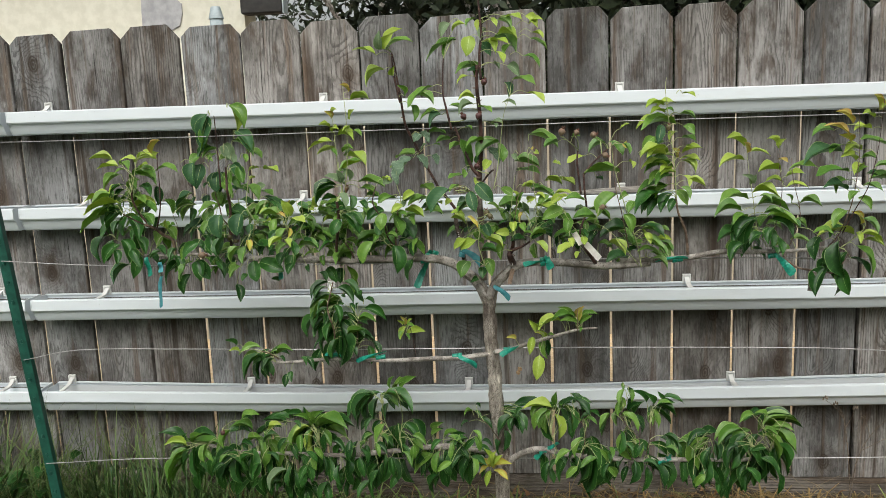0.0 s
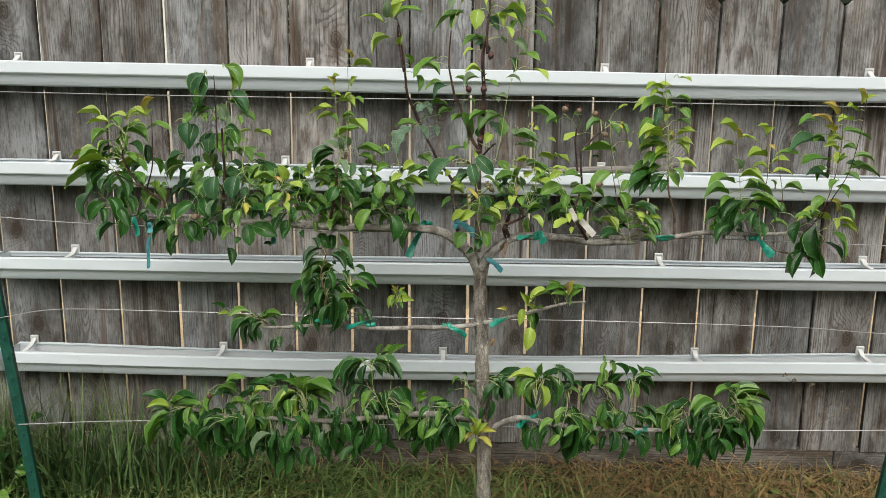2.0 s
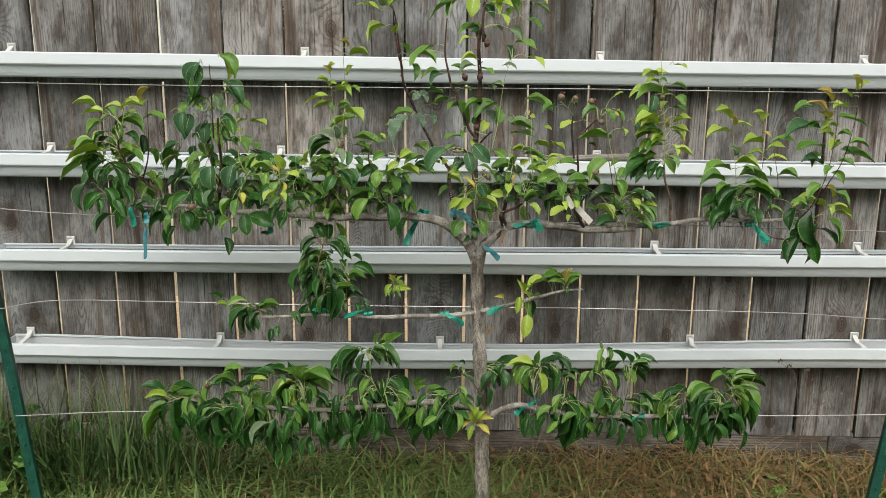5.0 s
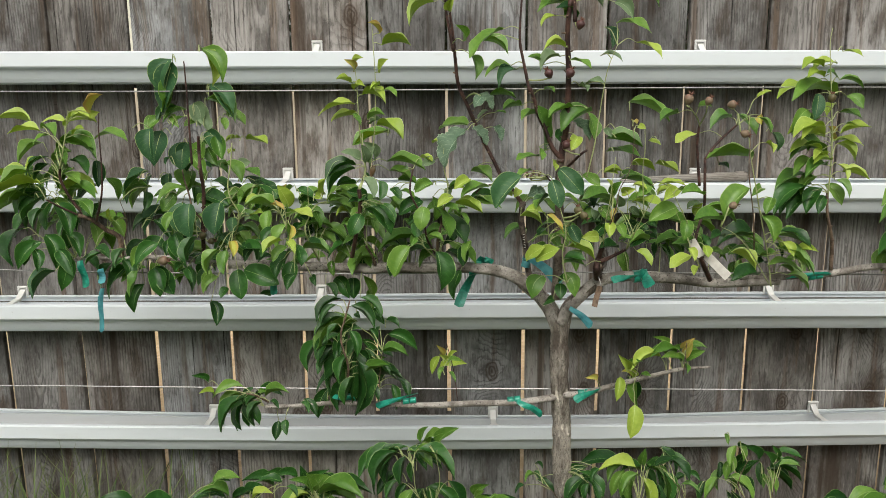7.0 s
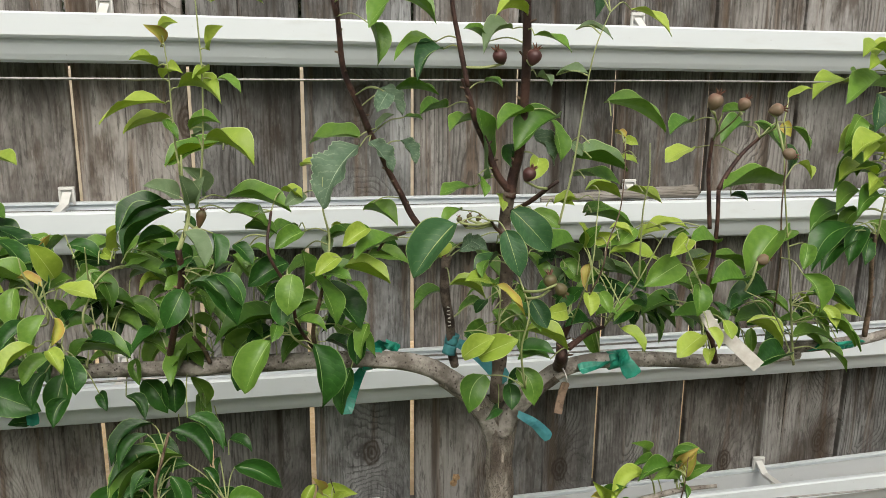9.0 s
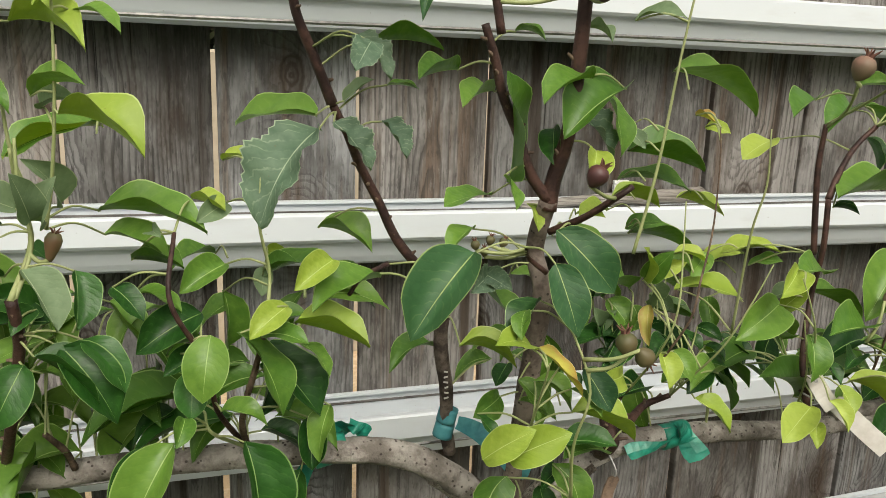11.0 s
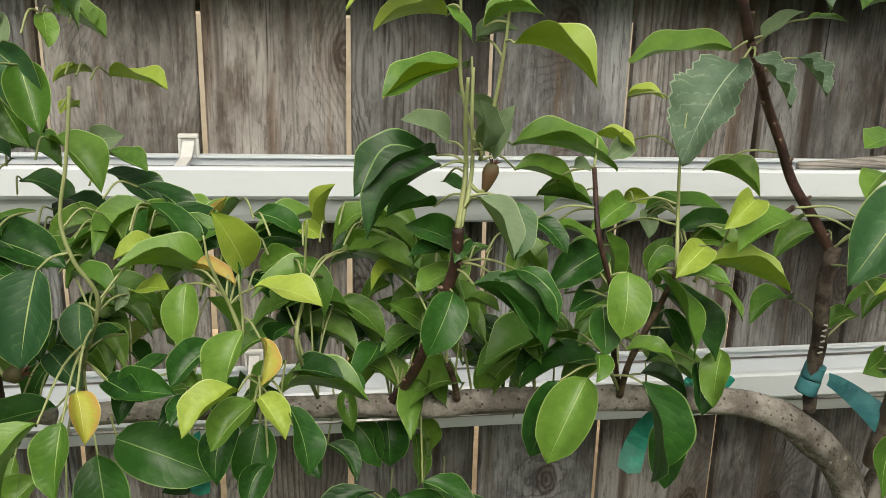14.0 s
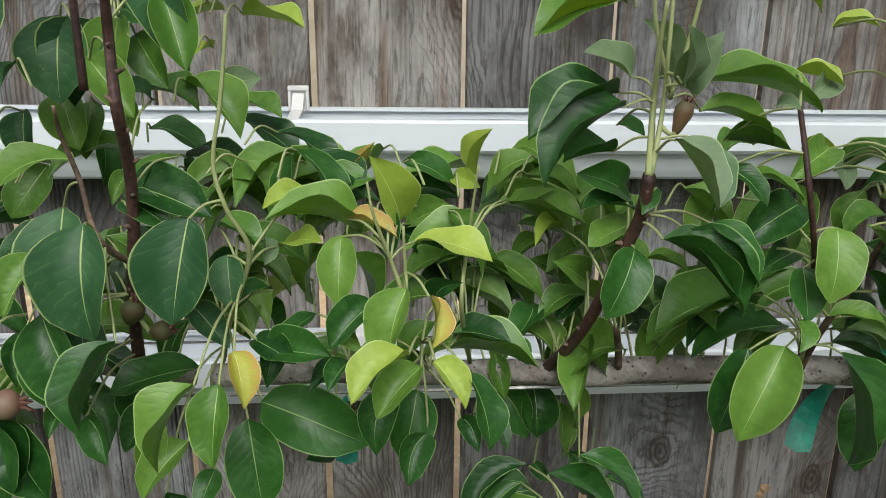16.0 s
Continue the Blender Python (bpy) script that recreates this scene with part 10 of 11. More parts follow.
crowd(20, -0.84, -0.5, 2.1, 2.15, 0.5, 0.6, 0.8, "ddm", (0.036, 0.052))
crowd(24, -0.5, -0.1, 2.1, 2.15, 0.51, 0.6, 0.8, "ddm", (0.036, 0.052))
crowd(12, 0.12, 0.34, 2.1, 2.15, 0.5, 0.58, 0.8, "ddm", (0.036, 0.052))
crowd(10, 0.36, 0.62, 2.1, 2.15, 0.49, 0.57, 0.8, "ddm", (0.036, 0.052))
# the ddd crowds sit behind, all dark, standing in for shade inside tiers
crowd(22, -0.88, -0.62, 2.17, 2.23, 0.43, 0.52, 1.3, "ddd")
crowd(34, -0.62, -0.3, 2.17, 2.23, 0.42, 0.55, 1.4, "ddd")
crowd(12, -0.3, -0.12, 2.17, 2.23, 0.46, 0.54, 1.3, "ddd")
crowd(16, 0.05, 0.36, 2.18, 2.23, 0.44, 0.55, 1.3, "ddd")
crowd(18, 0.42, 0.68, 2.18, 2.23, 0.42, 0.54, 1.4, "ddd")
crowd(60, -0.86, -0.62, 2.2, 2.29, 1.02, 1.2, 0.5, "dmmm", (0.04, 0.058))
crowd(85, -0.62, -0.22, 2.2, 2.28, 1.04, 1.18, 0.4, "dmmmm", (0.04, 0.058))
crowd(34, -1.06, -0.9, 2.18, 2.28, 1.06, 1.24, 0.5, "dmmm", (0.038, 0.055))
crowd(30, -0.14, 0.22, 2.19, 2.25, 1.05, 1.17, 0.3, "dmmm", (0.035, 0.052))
crowd(18, 0.54, 0.72, 2.18, 2.25, 1.03, 1.12, 0.6, "dmm", (0.035, 0.052))
crowd(12, 0.24, 0.4, 2.18, 2.24, 1.03, 1.1, 0.4, "mmd", (0.03, 0.045))
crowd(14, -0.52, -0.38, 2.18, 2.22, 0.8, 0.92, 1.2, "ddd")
finish_foliage()


FRUIT_LONG = simple("green_brown_young_pear", (0.11, 0.12, 0.05), (0.17, 0.09, 0.05), 25.0, 0.5)


def fruit(at, r, angle, mat):
    """A young pear: a small lathe-turned body with a ragged calyx, on its stalk. angle: degrees it leans from upright."""
    o = Vector(tree.location)
    turn = pose(0, 0, 0, leaf_rng.uniform(-15, 15), angle, 0)
    prof = [(0.16, -1.15), (0.42, -0.95), (0.78, -0.5), (0.98, 0.0), (0.92, 0.45), (0.62, 0.82), (0.22, 0.95)]
    if mat is FRUIT_LONG:
        prof = [(0.3, -2.3), (0.5, -1.8), (0.72, -1.0), (0.92, -0.3), (0.95, 0.3), (0.7, 0.9), (0.25, 1.15)]
    bm = bmesh.new()
    rings = [[bm.verts.new((r * p * math.cos(k * math.pi / 6), r * p * math.sin(k * math.pi / 6), r * z)) for k in range(12)] for p, z in prof]
    for a, b in zip(rings, rings[1:]):
        for k in range(12):
            bm.faces.new((a[k], a[(k + 1) % 12], b[(k + 1) % 12], b[k]))
    bm.faces.new(rings[-1])
    bm.faces.new(list(reversed(rings[0])))
    body = part("pear", bm, mat, tree, smooth=True, at=Matrix.Translation(Vector(at) - o) @ turn)
    bm = bmesh.new()
    for k in range(6):
        a = k * math.pi / 3 + at[0] * 50
        c, e = math.cos(a), math.sin(a)
        w = r * leaf_rng.uniform(0.5, 0.85)
        tube(bm, [(0.2 * r * c, 0.2 * r * e, 0.85 * r), (0.32 * r * c, 0.32 * r * e, 1.2 * r), (w * c, w * e, leaf_rng.uniform(1.45, 1.75) * r)], 0.2 * r, 0.04 * r, sides=5, steps=2)
    part("calyx", bm, CALYX, body, "dry brown calyx")
    end = Vector(at) + turn.to_3x3() @ Vector((0, 0, (-2.2 if mat is FRUIT_LONG else -1.1) * r))
    node = min(NODES, key=lambda p: (p - end).length_squared)
    if (node - end).length > 0.06:
        node = end + (node - end).normalized() * 0.05
    part("stalk", tubed([node - o, node.lerp(end, 0.5) - o + Vector((0, -0.003, -0.002)), end - o], 0.0016, 0.0013, sides=6, steps=3), STEM, tree, smooth=True)


def ribbon(wrap, tails, mat):
    """Plastic tape tied round a limb, with loose tails."""
    start = Vector(wrap[0]) if wrap else Vector(tails[0][0])
    t = thing("plastic_tape", "teal plastic tape tied round a pear limb" if mat is TAPE else "faded blue plastic tape tied on a pear shoot", "tape", "tapes tied on the tree", at=start)
    if wrap:
        bm = bmesh.new()
        upright = mat is TAPE_BLUE
        for dz in (-0.007, 0.006):
            off = Vector((0.2 * dz, 0, dz)) if upright else Vector((dz, 0, 0.15 * dz))
            ax = Vector((0.25, 0, 1)) if upright else Vector((1, 0, 0.1))
            ax.normalize()
            tube(bm, [off - ax * 0.006, off, off + ax * 0.006], wrap[1], wrap[1] * 0.96, sides=14, lumpy=0.12, seed=dz * 300, steps=2)
        part("wrap", bm, mat, t, smooth=True)
    for a, b, w in tails:
        a, b = Vector(a) - start, Vector(b) - start
        d = b - a
        s = d.cross(Vector((0, 1, 0))).normalized() * w * (0.5 if mat is TAPE_BLUE else 0.58)
        bm = bmesh.new()
        rows = []
        for i in range(10):
            f = i / 9
            q = a + d * f + Vector((0, 0.006 * math.sin(f * 5 + w * 300), 0.06 * d.length * math.sin(f * math.pi)))
            width = (0.45 + 0.75 * f) if i < 9 else 1.0
            roll = Vector((0, 0.004 * math.sin(f * 4 + 1), 0))
            rows.append([bm.verts.new(q - s * width - roll), bm.verts.new(q + Vector((0, -0.0015, 0))), bm.verts.new(q + s * width + roll + (d * -0.06 if i == 9 else Vector()))])
        for p, r in zip(rows, rows[1:]):
            for k in range(2):
                bm.faces.new((p[k], p[k + 1], r[k + 1], r[k]))
        ext = bmesh.ops.extrude_face_region(bm, geom=bm.faces[:])
        bmesh.ops.translate(bm, vec=(0, 0.0004, 0), verts=[v for v in ext["geom"] if isinstance(v, bmesh.types.BMVert)])
        bmesh.ops.recalc_face_normals(bm, faces=bm.faces)
        part("tail", bm, mat, t)


def tag(a, b, w, mat, label):
    a, b = Vector(a), Vector(b)
    t = thing("plant_tag", label, "tag", at=a)
    d = b - a
    s = d.cross(Vector((0.1, 1, 0.2))).normalized() * w / 2
    bm = bmesh.new()
    rows = [[bm.verts.new(d * f + s * k * (0.6 if f == 0 else 1) + Vector((0, 0.004 * math.sin(f * 3), 0))) for k in (-1, 1)] for f in (0, 0.06, 0.35, 0.7, 1.0)]
    for p, r in zip(rows, rows[1:]):
        bm.faces.new((p[0], p[1], r[1], r[0]))
    ext = bmesh.ops.extrude_face_region(bm, geom=bm.faces[:])
    bmesh.ops.translate(bm, vec=(0, 0.0012, 0), verts=[v for v in ext["geom"] if isinstance(v, bmesh.types.BMVert)])
    bmesh.ops.recalc_face_normals(bm, faces=bm.faces)
    part("plate", bm, mat, t)
    node = min(NODES, key=lambda p: (p - a).length_squared)
    part("loop", tubed([Vector(), (node - a) * 0.5 + Vector((0.002, -0.006, -0.004)), node - a], 0.0009, 0.0009, sides=5), WIRE, t)


def knot(at):
    """A pale broken knot standing proud of a board."""
    part("knot", tubed([(at[0], 0.002, at[2]), (at[0], -0.003, at[2] + 0.0005), (at[0] + 0.001, -0.006, at[2])], 0.009, 0.006, sides=9, lumpy=0.5), SEED, fence, "pale broken knot")


def marks(points):
    """Worn white pen marks down the graft, too faint to read: plain short bars."""
    o = Vector(tree.location)
    for i, q in enumerate(points):
        part("mark", boxed(-0.0012 - 0.0004 * (i % 3), 0.0018, -0.0004, 0.0004, -0.0006, 0.0006), TAG, tree, at=Matrix.Translation(Vector(q) - o) @ pose(0, 0, 0, 0, 12 * (-1) ** i, 0))

# ---- fruit, tape, tags ----
fruit((0.125, 2.07, 1.343), 0.0084, 20, FRUIT)
fruit((0.158, 2.07, 1.34), 0.0069, 25, FRUIT)
fruit((0.196, 2.07, 1.334), 0.0072, 80, FRUIT)
fruit((0.223, 2.08, 1.286), 0.0070, 110, FRUIT)
fruit((-0.072, 2.07, 1.271), 0.0072, 30, FRUIT_DARK)
fruit((-0.052, 2.05, 1.164), 0.0075, -5, FRUIT_GREEN)
fruit((-0.044, 2.04, 1.158), 0.0069, 140, FRUIT_GREEN)
fruit((-0.1, 2.09, 1.386), 0.0075, -30, FRUIT_DARK)
fruit((-0.065, 2.09, 1.386), 0.0079, 20, FRUIT_DARK)
fruit((-0.05, 2.09, 1.463), 0.0075, 20, FRUIT_DARK)
fruit((-0.4, 2.15, 1.222), 0.0056, 15, FRUIT_LONG)
fruit((-0.712, 2.16, 1.105), 0.0072, 20, FRUIT_GREEN)
fruit((-0.694, 2.15, 1.097), 0.0062, 80, FRUIT_GREEN)
fruit((-0.773, 2.12, 1.068), 0.0088, 90, FRUIT)
fruit((0.369, 2.1, 1.342), 0.0070, 10, FRUIT_GREEN)
fruit((-0.754, 2.1, 0.604), 0.0062, 20, FRUIT_DARK)
fruit((0.218, 2.1, 1.163), 0.0070, 80, FRUIT)

ribbon(((-0.218, 2.205, 1.031), 0.0125), [((-0.224, 2.222, 1.02), (-0.198, 2.21, 1.049), 0.016), ((-0.201, 2.217, 1.048), (-0.187, 2.205, 1.038), 0.012), ((-0.213, 2.253, 1.022), (-0.251, 2.241, 0.946), 0.015)], TAPE)
ribbon(((0.084, 2.18, 1.021), 0.0115), [((0.081, 2.172, 1.023), (0.029, 2.16, 1.016), 0.009), ((0.081, 2.172, 1.036), (0.098, 2.16, 1.006), 0.016)], TAPE)
ribbon(((-0.123, 2.2, 1.047), 0.0085), [((-0.118, 2.188, 1.052), (-0.062, 2.172, 1.008), 0.02)], TAPE_BLUE)
ribbon(None, [((-0.046, 2.172, 0.964), (-0.006, 2.16, 0.93), 0.014)], TAPE_BLUE)
ribbon(((-0.145, 2.182, 0.778), 0.0075), [((-0.141, 2.172, 0.781), (-0.094, 2.16, 0.754), 0.012)], TAPE)
ribbon(((-0.013, 2.17, 0.798), 0.0065), [((0.022, 2.167, 0.81), (-0.034, 2.155, 0.785), 0.01)], TAPE)
ribbon(((-0.344, 2.18, 0.778), 0.0062), [((-0.328, 2.177, 0.793), (-0.408, 2.165, 0.77), 0.008)], TAPE)
ribbon(((-0.463, 2.18, 0.786), 0.0062), [((-0.495, 2.177, 0.789), (-0.446, 2.165, 0.785), 0.009)], TAPE)
ribbon(((0.407, 2.19, 1.017), 0.0075), [((0.339, 2.187, 1.011), (0.431, 2.175, 1.023), 0.007)], TAPE)
ribbon(((0.636, 2.19, 1.021), 0.0065), [((0.636, 2.177, 1.024), (0.676, 2.165, 0.979), 0.016)], TAPE)
ribbon(None, [((-0.594, 2.182, 1.035), (-0.592, 2.17, 0.99), 0.012)], TAPE)
ribbon(None, [((-0.944, 2.172, 1.058), (-0.936, 2.16, 1.008), 0.013)], TAPE)
ribbon(None, [((-0.9, 2.152, 1.01), (-0.907, 2.14, 0.928), 0.011), ((-0.893, 2.142, 1.05), (-0.893, 2.13, 1.024), 0.014)], TAPE_BLUE)
ribbon(((0.071, 2.18, 0.522), 0.0078), [((0.078, 2.177, 0.527), (0.109, 2.165, 0.547), 0.009), ((0.071, 2.177, 0.523), (0.047, 2.165, 0.502), 0.01)], TAPE)
ribbon(((0.382, 2.18, 0.496), 0.0062), [((0.384, 2.177, 0.501), (0.348, 2.165, 0.487), 0.008), ((0.381, 2.177, 0.501), (0.392, 2.165, 0.516), 0.007)], TAPE)

tag((0.177, 2.1, 1.078), (0.208, 2.07, 1.045), 0.0155, TAG, "weathered white plastic tag hung on the tree")
tag((0.151, 2.1, 1.104), (0.167, 2.09, 1.077), 0.0135, TAG, "weathered white plastic tag hung on the tree")
tag((0.004, 2.14, 1.012), (-0.006, 2.135, 0.975), 0.01, BARK_TWIG, "small grey wooden tag hung under the limb")
tag((0.715, 2.14, 0.99), (0.707, 2.135, 0.943), 0.014, WOOD_LOW, "small grey wooden tag hung under the limb")
knot((0.001, 2.75, 0.542))
knot((0.007, 2.75, 0.554))
fruit((-0.13, 2.13, 1.214), 0.0034, -10, FRUIT_GREEN)
fruit((-0.119, 2.13, 1.217), 0.0034, 10, FRUIT_GREEN)
fruit((-0.109, 2.13, 1.215), 0.0034, 25, FRUIT_GREEN)
fruit((-0.123, 2.13, 1.209), 0.0034, 0, FRUIT_GREEN)
marks([(-0.131 + 0.0007 * k, 2.1815 + 0.0012 * k, 1.099 - 0.005 * k) for k in range(6)])

# ---- grass, weeds and far trees ----
def blades(name, label, mat, spots, parent=None):
    """Grass blades, joined: each a narrow strip that bends over. spots: x, y, z, height, width, heading, bend."""
    verts, faces, uvs = [], [], []
    for x, y, z, h, w, head, bend in spots:
        cx, sx = math.cos(head), math.sin(head)
        first = len(verts)
        for i, f in enumerate((0.0, 0.4, 0.75, 1.0)):
            out = bend * h * f * f
            up = h * f * (1 - 0.35 * bend * f)
            ww = w * (1 - f ** 1.6) + 0.0003
            px, py, pz = x + cx * out, y + sx * out, z + up
            verts += [(px - sx * ww, py + cx * ww, pz), (px + sx * ww, py - cx * ww, pz)]
        for i in range(3):
            a = first + 2 * i
            faces.append((a, a + 1, a + 3, a + 2))
            f0, f1 = (0.0, 0.4, 0.75, 1.0)[i:i + 2]
            uvs += [0, f0, 1, f0, 1, f1, 0, f1]
    me = bpy.data.meshes.new(name)
    me.from_pydata(verts, [], faces)
    me.uv_layers.new(name="UVMap").data.foreach_set("uv", uvs)
    me.materials.append(mat)
    ob = new(name, me)
    return tagged(ob, label, "grass", kind="stuff")


LITTER = grass_material("rusty_leaf_litter", (0.22, 0.11, 0.045), (0.13, 0.08, 0.04))
gr = random.Random(21)


def scatter(count, x0, x1, y0, y1, h0, h1, w, keep, lie=0.6):
    out = []
    while len(out) < count:
        x, y = gr.uniform(x0, x1), gr.uniform(y0, y1)
        if gr.random() < keep(x, y):
            out.append((x, y, height(x, y) - 0.004, gr.uniform(h0, h1), w * gr.uniform(0.6, 1.3), gr.uniform(0, 6.283), gr.uniform(0.15, 1.0) * lie * 1.6))
    return out


def dry(x, y):
    """How dry the lawn is: straw towards the right-hand end and close to the boards."""
    v = noise.noise(Vector((x * 1.8, y * 1.8, 3))) * 0.35
    return min(0.86, max(0.06, 0.36 + (x - 0.12) * 1.4 + v + max(0.0, y - 2.5) * 1.4))


def tangle(count, x0, x1, y0, y1, keep, top, l0, l1, w):
    """Straw and litter lying criss-cross on the lawn."""
    out = []
    while len(out) < count:
        x, y = gr.uniform(x0, x1), gr.uniform(y0, y1)
        if gr.random() < keep(x, y):
            out.append((x, y, height(x, y) + gr.uniform(0.0, top), gr.uniform(l0, l1), w * gr.uniform(0.5, 1.6), gr.uniform(0, 6.283), gr.uniform(0.9, 2.6)))
    return out


blades("lawn_grass", "uncut green lawn grass below the tree", GRASS, scatter(11000, -1.9, 1.7, 1.7, 2.74, 0.06, 0.17, 0.0046, lambda x, y: 1.08 - dry(x, y), 1.3))
blades("dry_grass", "dry straw-coloured grass along the fence", STRAW, scatter(2600, -1.9, 1.9, 1.7, 2.745, 0.05, 0.13, 0.0026, lambda x, y: 0.1 + 0.9 * dry(x, y), 1.1))
blades("dry_grass", "straw lying criss-cross in the dry lawn", STRAW, tangle(5200, -1.4, 1.9, 1.9, 2.74, dry, 0.07, 0.04, 0.12, 0.0022))
blades("dry_leaf_litter", "rust-brown leaf litter in the dry grass", LITTER, tangle(2000, -1.0, 1.9, 2.0, 2.74, lambda x, y: 0.05 + 0.95 * dry(x, y) ** 2, 0.09, 0.012, 0.04, 0.006))
blades("tall_grass", "dark tall grass standing against the fence", TALL, scatter(1700, -2.2, -0.75, 2.45, 2.7, 0.1, 0.3, 0.0042, lambda x, y: 1.0 if x < -1.5 else 0.4 if x < -0.95 else 0.2, 0.75))
blades("tall_grass", "high dark grass beyond the steel post", TALL, scatter(900, -2.6, -1.62, 2.25, 2.64, 0.3, 0.6, 0.0055, lambda x, y: 1.0, 0.6))
blades("tall_grass", "long grass stalks leaning before the fence", TALL, scatter(420, -1.6, -0.85, 2.4, 2.6, 0.26, 0.5, 0.0034, lambda x, y: 1.0 if x < -1.0 else 0.25, 0.5))
blades("lawn_grass", "bright fresh grass tufts in the lawn", WEED, scatter(4200, -2.4, 0.0, 0.9, 2.45, 0.05, 0.15, 0.0055, lambda x, y: min(1.0, (y - 0.7) * 0.8) * (0.75 if x < -0.7 else 0.4) + 0.7 * noise.noise(Vector((x * 4, y * 4, 2))), 1.2))
blades("tall_grass", "tall dry stalks beside the fence", STRAW, scatter(160, -1.75, 1.6, 2.4, 2.64, 0.14, 0.3, 0.0016, lambda x, y: 1.0 if x < -1.0 or x > 0.9 else 0.3, 0.5))
blades("lawn_grass", "uncut lawn grass before the fence", GRASS, scatter(26000, -6.0, 6.0, -4.4, 1.75, 0.06, 0.15, 0.0058, lambda x, y: 0.75 + 0.6 * noise.noise(Vector((x, y, 8)))))
blades("lawn_grass", "uncut lawn grass along the fence", GRASS, scatter(7000, -6.0, -1.85, 1.65, 2.74, 0.06, 0.17, 0.0042, lambda x, y: 0.9))
blades("dry_grass", "dry grass along the fence", STRAW, scatter(5500, 1.6, 6.0, 1.65, 2.74, 0.05, 0.14, 0.004, lambda x, y: 0.8, 1.2))
blades("lawn_grass", "green blades among the dry grass", GRASS, scatter(3000, 1.5, 6.0, 1.65, 2.74, 0.05, 0.14, 0.004, lambda x, y: 0.7))


def weed(x, y, count, size, tone, label):
    """A low weed: a rosette of broad leaves on short stems."""
    z = height(x, y)
    w = thing("weed", label, "weed", "weeds in the lawn", at=(x, y, z))
    bm = bmesh.new()
    for i in range(count):
        a = gr.uniform(0, 6.283)
        r, h = size * gr.uniform(0.3, 1.0), size * gr.uniform(0.5, 1.6)
        p = Vector((r * math.cos(a), r * math.sin(a), h))
        tube(bm, [(0, 0, 0), p * 0.5 + Vector((0, 0, 0.01)), p], 0.0013, 0.0009, sides=5, steps=2)
        ob = new("leaf", leaf_mesh(gr.randrange(8), tone))
        ob.parent = w
        d = Vector((math.cos(a), math.sin(a), gr.uniform(-0.3, 0.4))).normalized()
        n = (Vector((0, -0.55, 1)) - d * d.dot(Vector((0, -0.55, 1)))).normalized()
        s = min(size, 0.09) * gr.uniform(0.55, 0.9)
        ob.matrix_basis = Matrix.Translation(p) @ Matrix((d.cross(n), d, n)).transposed().to_4x4() @ Matrix.Diagonal((s * 0.7, s, s, 1))
    part("stems", bm, STEM, w)


for x, y, count, size, tone in ((-0.62, 2.35, 5, 0.05, "l"), (-0.55, 2.42, 4, 0.045, "l"), (-0.72, 2.3, 5, 0.04, "m"), (0.52, 2.45, 7, 0.045, "m"), (0.95, 2.5, 8, 0.05, "m"), (0.7, 2.4, 5, 0.04, "m"), (-1.12, 2.3, 9, 0.06, "m"), (-1.52, 2.35, 10, 0.1, "m"), (-1.62, 2.5, 22, 0.2, "d"), (-1.78, 2.4, 20, 0.2, "m"), (-1.52, 2.58, 18, 0.16, "d")):
    weed(x, y, count, size, tone, "low broad-leaved green weed in the grass")


def dry_weed(points, twigs):
    """A thin dry weed stalk with a few branches that end in small seed heads."""
    o = Vector(points[0])
    w = thing("dry_weed", "thin dry brown weed stalk standing in the grass", "weed", "dry weeds along the fence", at=o)
    part("stem", tubed([Vector(p) - o for p in points], 0.0018, 0.0009, sides=6), STRAW_STEM, w)
    for a, b in twigs:
        a, b = Vector(a) - o, Vector(b) - o
        twig = part("twig", tubed([a, a.lerp(b, 0.5) + Vector((0.004, 0, 0.004)), b], 0.0011, 0.0006, sides=5), STRAW_STEM, w)
        for k in range(3):
            q = b + Vector((0.006 * (k - 1), 0.003 * k, 0.004 * (k % 2)))
            part("seed_head", tubed([q, q + Vector((0.001, 0, 0.004)), q + Vector((0, 0, 0.008))], 0.003, 0.0012, sides=6), STRAW_STEM, twig)


STRAW_STEM = bark("dry_weed_stem", (0.2, 0.16, 0.12), (0.09, 0.07, 0.05), 0.8, False, 2.0)
dry_weed([(0.965, 2.5, 0.05), (0.958, 2.5, 0.3), (0.936, 2.5, 0.476), (0.925, 2.5, 0.5)], [((0.936, 2.5, 0.476), (0.882, 2.5, 0.535)), ((0.94, 2.5, 0.45), (0.962, 2.49, 0.51)), ((0.932, 2.5, 0.482), (0.915, 2.51, 0.515))])
dry_weed([(0.95, 2.48, 0.05), (0.958, 2.48, 0.28), (0.978, 2.48, 0.388), (1.023, 2.48, 0.466)], [((0.978, 2.48, 0.388), (1.063, 2.47, 0.441)), ((1.0, 2.48, 0.43), (0.985, 2.49, 0.48)), ((1.015, 2.48, 0.45), (1.05, 2.48, 0.49))])


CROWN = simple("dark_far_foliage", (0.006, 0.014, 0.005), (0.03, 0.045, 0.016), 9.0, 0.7)


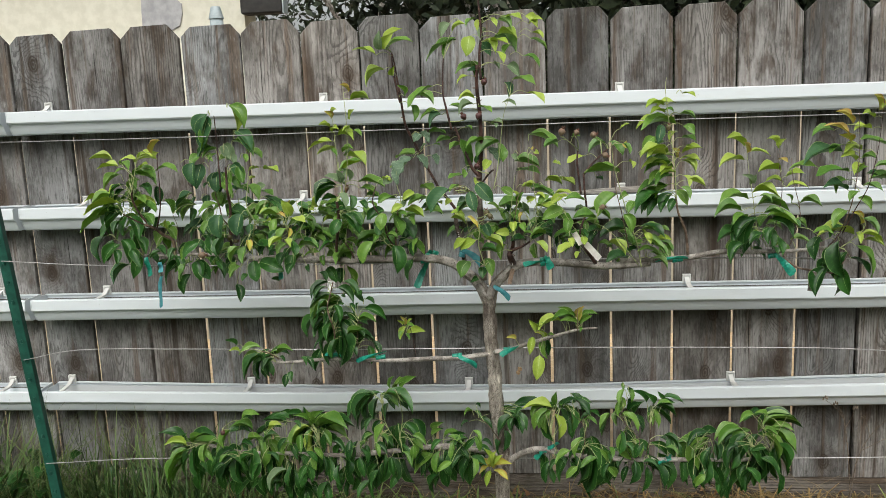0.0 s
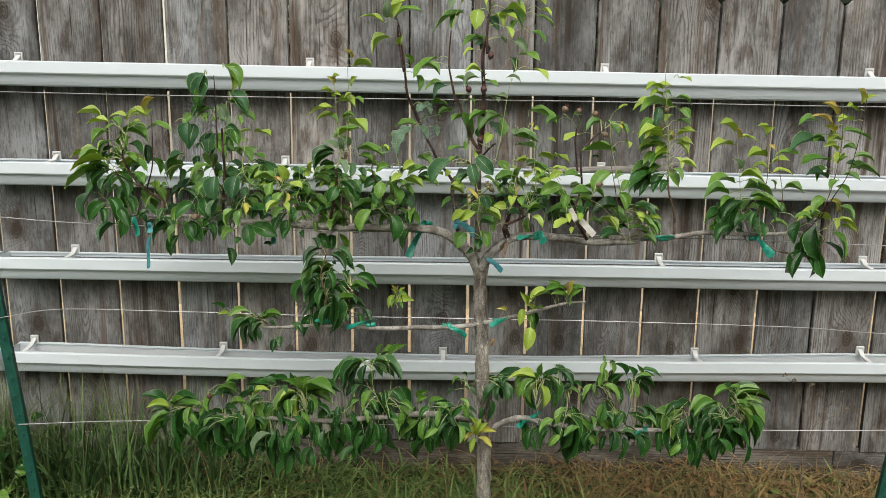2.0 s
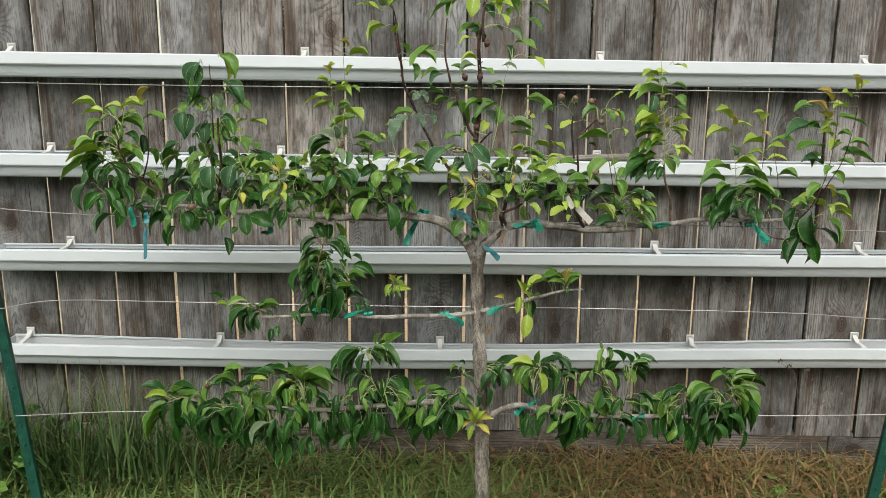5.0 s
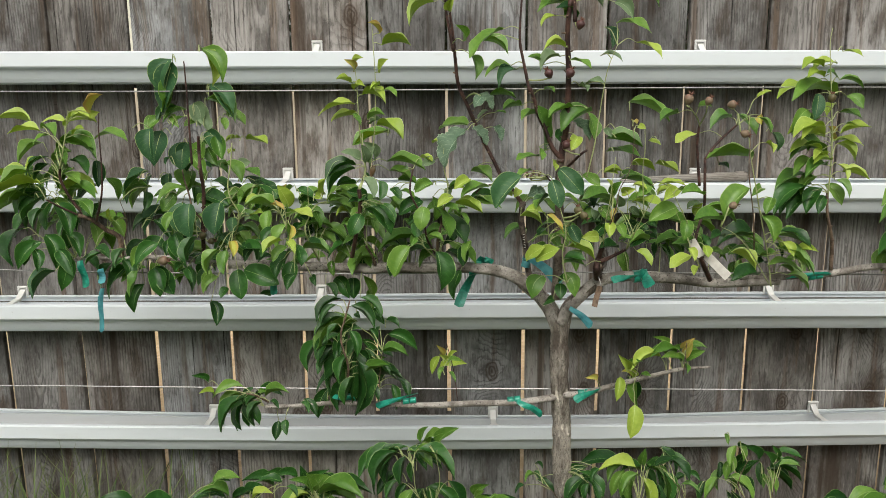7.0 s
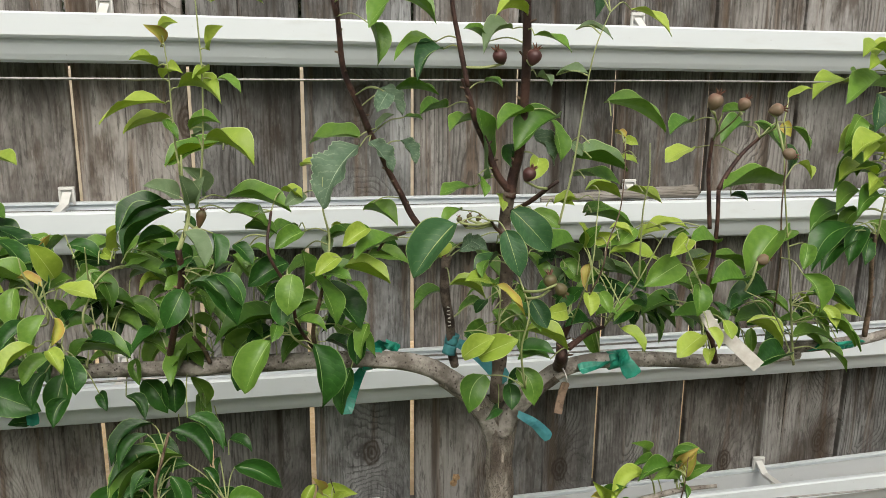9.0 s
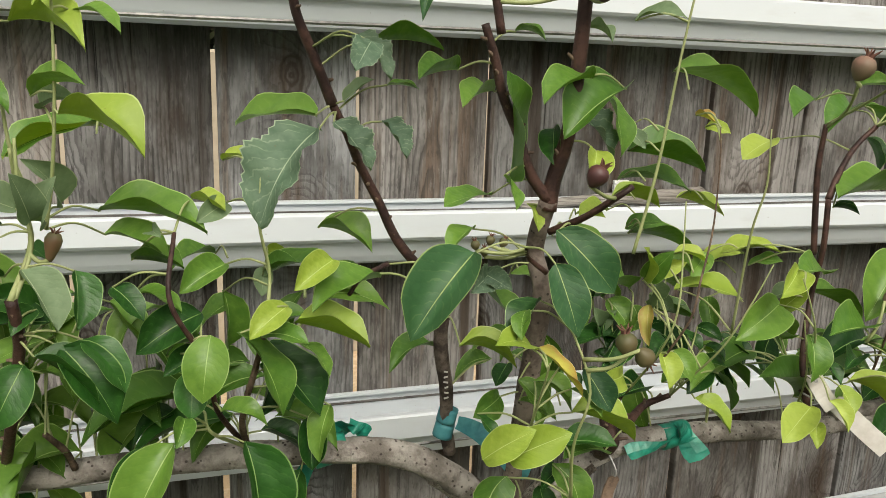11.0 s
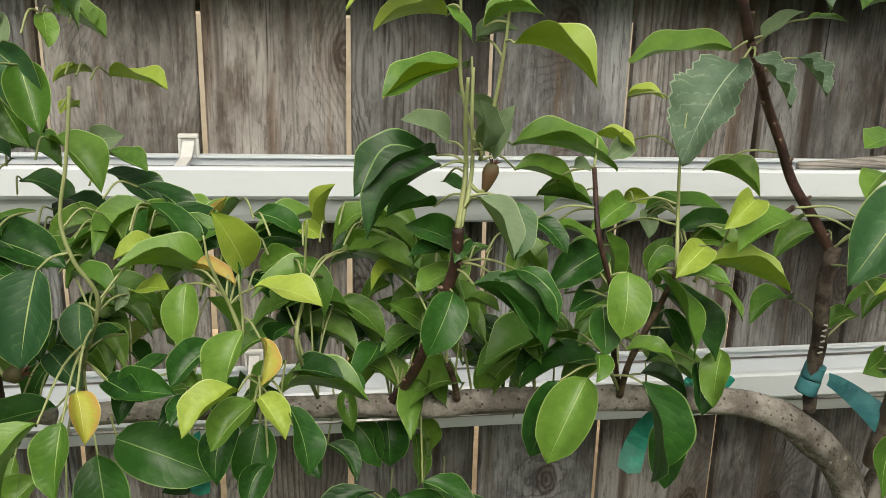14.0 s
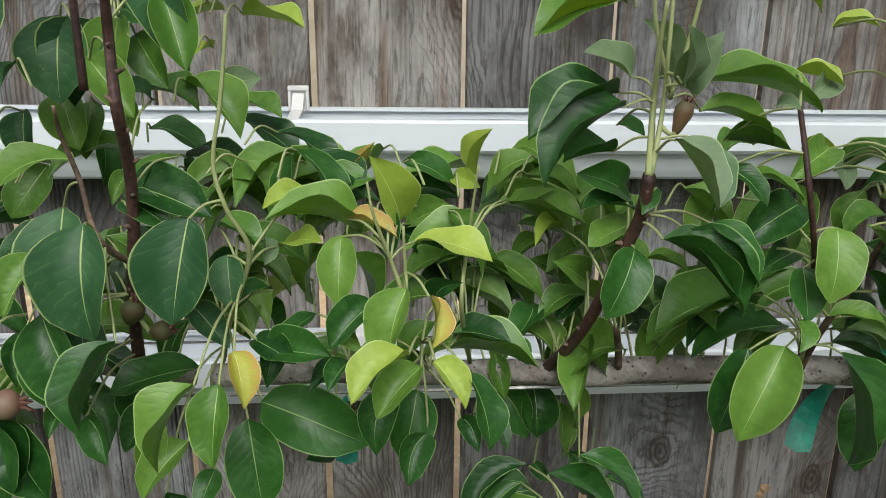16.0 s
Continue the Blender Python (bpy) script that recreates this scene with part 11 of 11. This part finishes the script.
def far_tree(x, y, h, r, label):
    t = thing("tree", label, "tree", "trees beyond the fence", at=(x, y, GZ - 0.04))
    part("trunk", tubed([(0, 0, 0), (0.05, 0, h * 0.35), (0, 0.05, h * 0.8)], 0.14, 0.05, sides=9, lumpy=0.2), BARK, t, smooth=True)
    for k in range(5):
        a = k * 1.3
        part("limb", tubed([(0.02, 0, h * 0.3), (r * 0.4 * math.cos(a), r * 0.4 * math.sin(a), h * 0.55), (r * 0.8 * math.cos(a), r * 0.8 * math.sin(a), h * 0.75)], 0.05, 0.015, sides=6), BARK, t)
    verts, faces, uvs = [], [], []
    while len(faces) < 7000:
        p = Vector((gr.gauss(0, 1), gr.gauss(0, 1), gr.gauss(0, 1))).normalized() * gr.uniform(0.45, 1.0) ** 0.5
        if noise.noise(p * 2.3 + Vector((x, y, 0))) < -0.18:
            continue
        q = Vector((p.x * r, p.y * r, h * 0.56 + p.z * h * 0.46))
        u = Vector((gr.gauss(0, 1), gr.gauss(0, 1), gr.gauss(0, 1))).normalized()
        v = u.cross(Vector((gr.gauss(0, 1), gr.gauss(0, 1), gr.gauss(0, 1)))).normalized()
        s = gr.uniform(0.05, 0.1)
        first = len(verts)
        verts += [q, q + u * s + v * s * 0.45, q + u * s * 2, q + u * s - v * s * 0.45]
        faces.append((first, first + 1, first + 2, first + 3))
        uvs += [0.5, 0, 0, 0.5, 0.5, 1, 1, 0.5]
    me = bpy.data.meshes.new("crown")
    me.from_pydata(verts, [], faces)
    me.uv_layers.new(name="UVMap").data.foreach_set("uv", uvs)
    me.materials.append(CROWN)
    ob = new("crown", me)
    ob.parent = t
    tagged(ob, "dense dark green leafy crown", kind="stuff")


for x, y, h, r in ((-0.6, 10.5, 4.2, 1.6), (1.6, 8.6, 3.8, 1.5), (3.9, 8.2, 4.0, 1.7), (6.4, 9.0, 4.4, 1.9), (0.6, 13.0, 5.0, 2.0), (3.0, 12.5, 5.2, 2.1), (9.2, 10.5, 5.0, 2.2), (-2.2, 13.5, 5.5, 2.4), (5.2, 13.0, 5.6, 2.3), (2.6, 9.6, 4.6, 1.8), (0.4, 9.2, 4.3, 1.7), (5.1, 9.4, 4.6, 1.8)):
    far_tree(x, y, h, r, "dark leafy tree behind the fence")
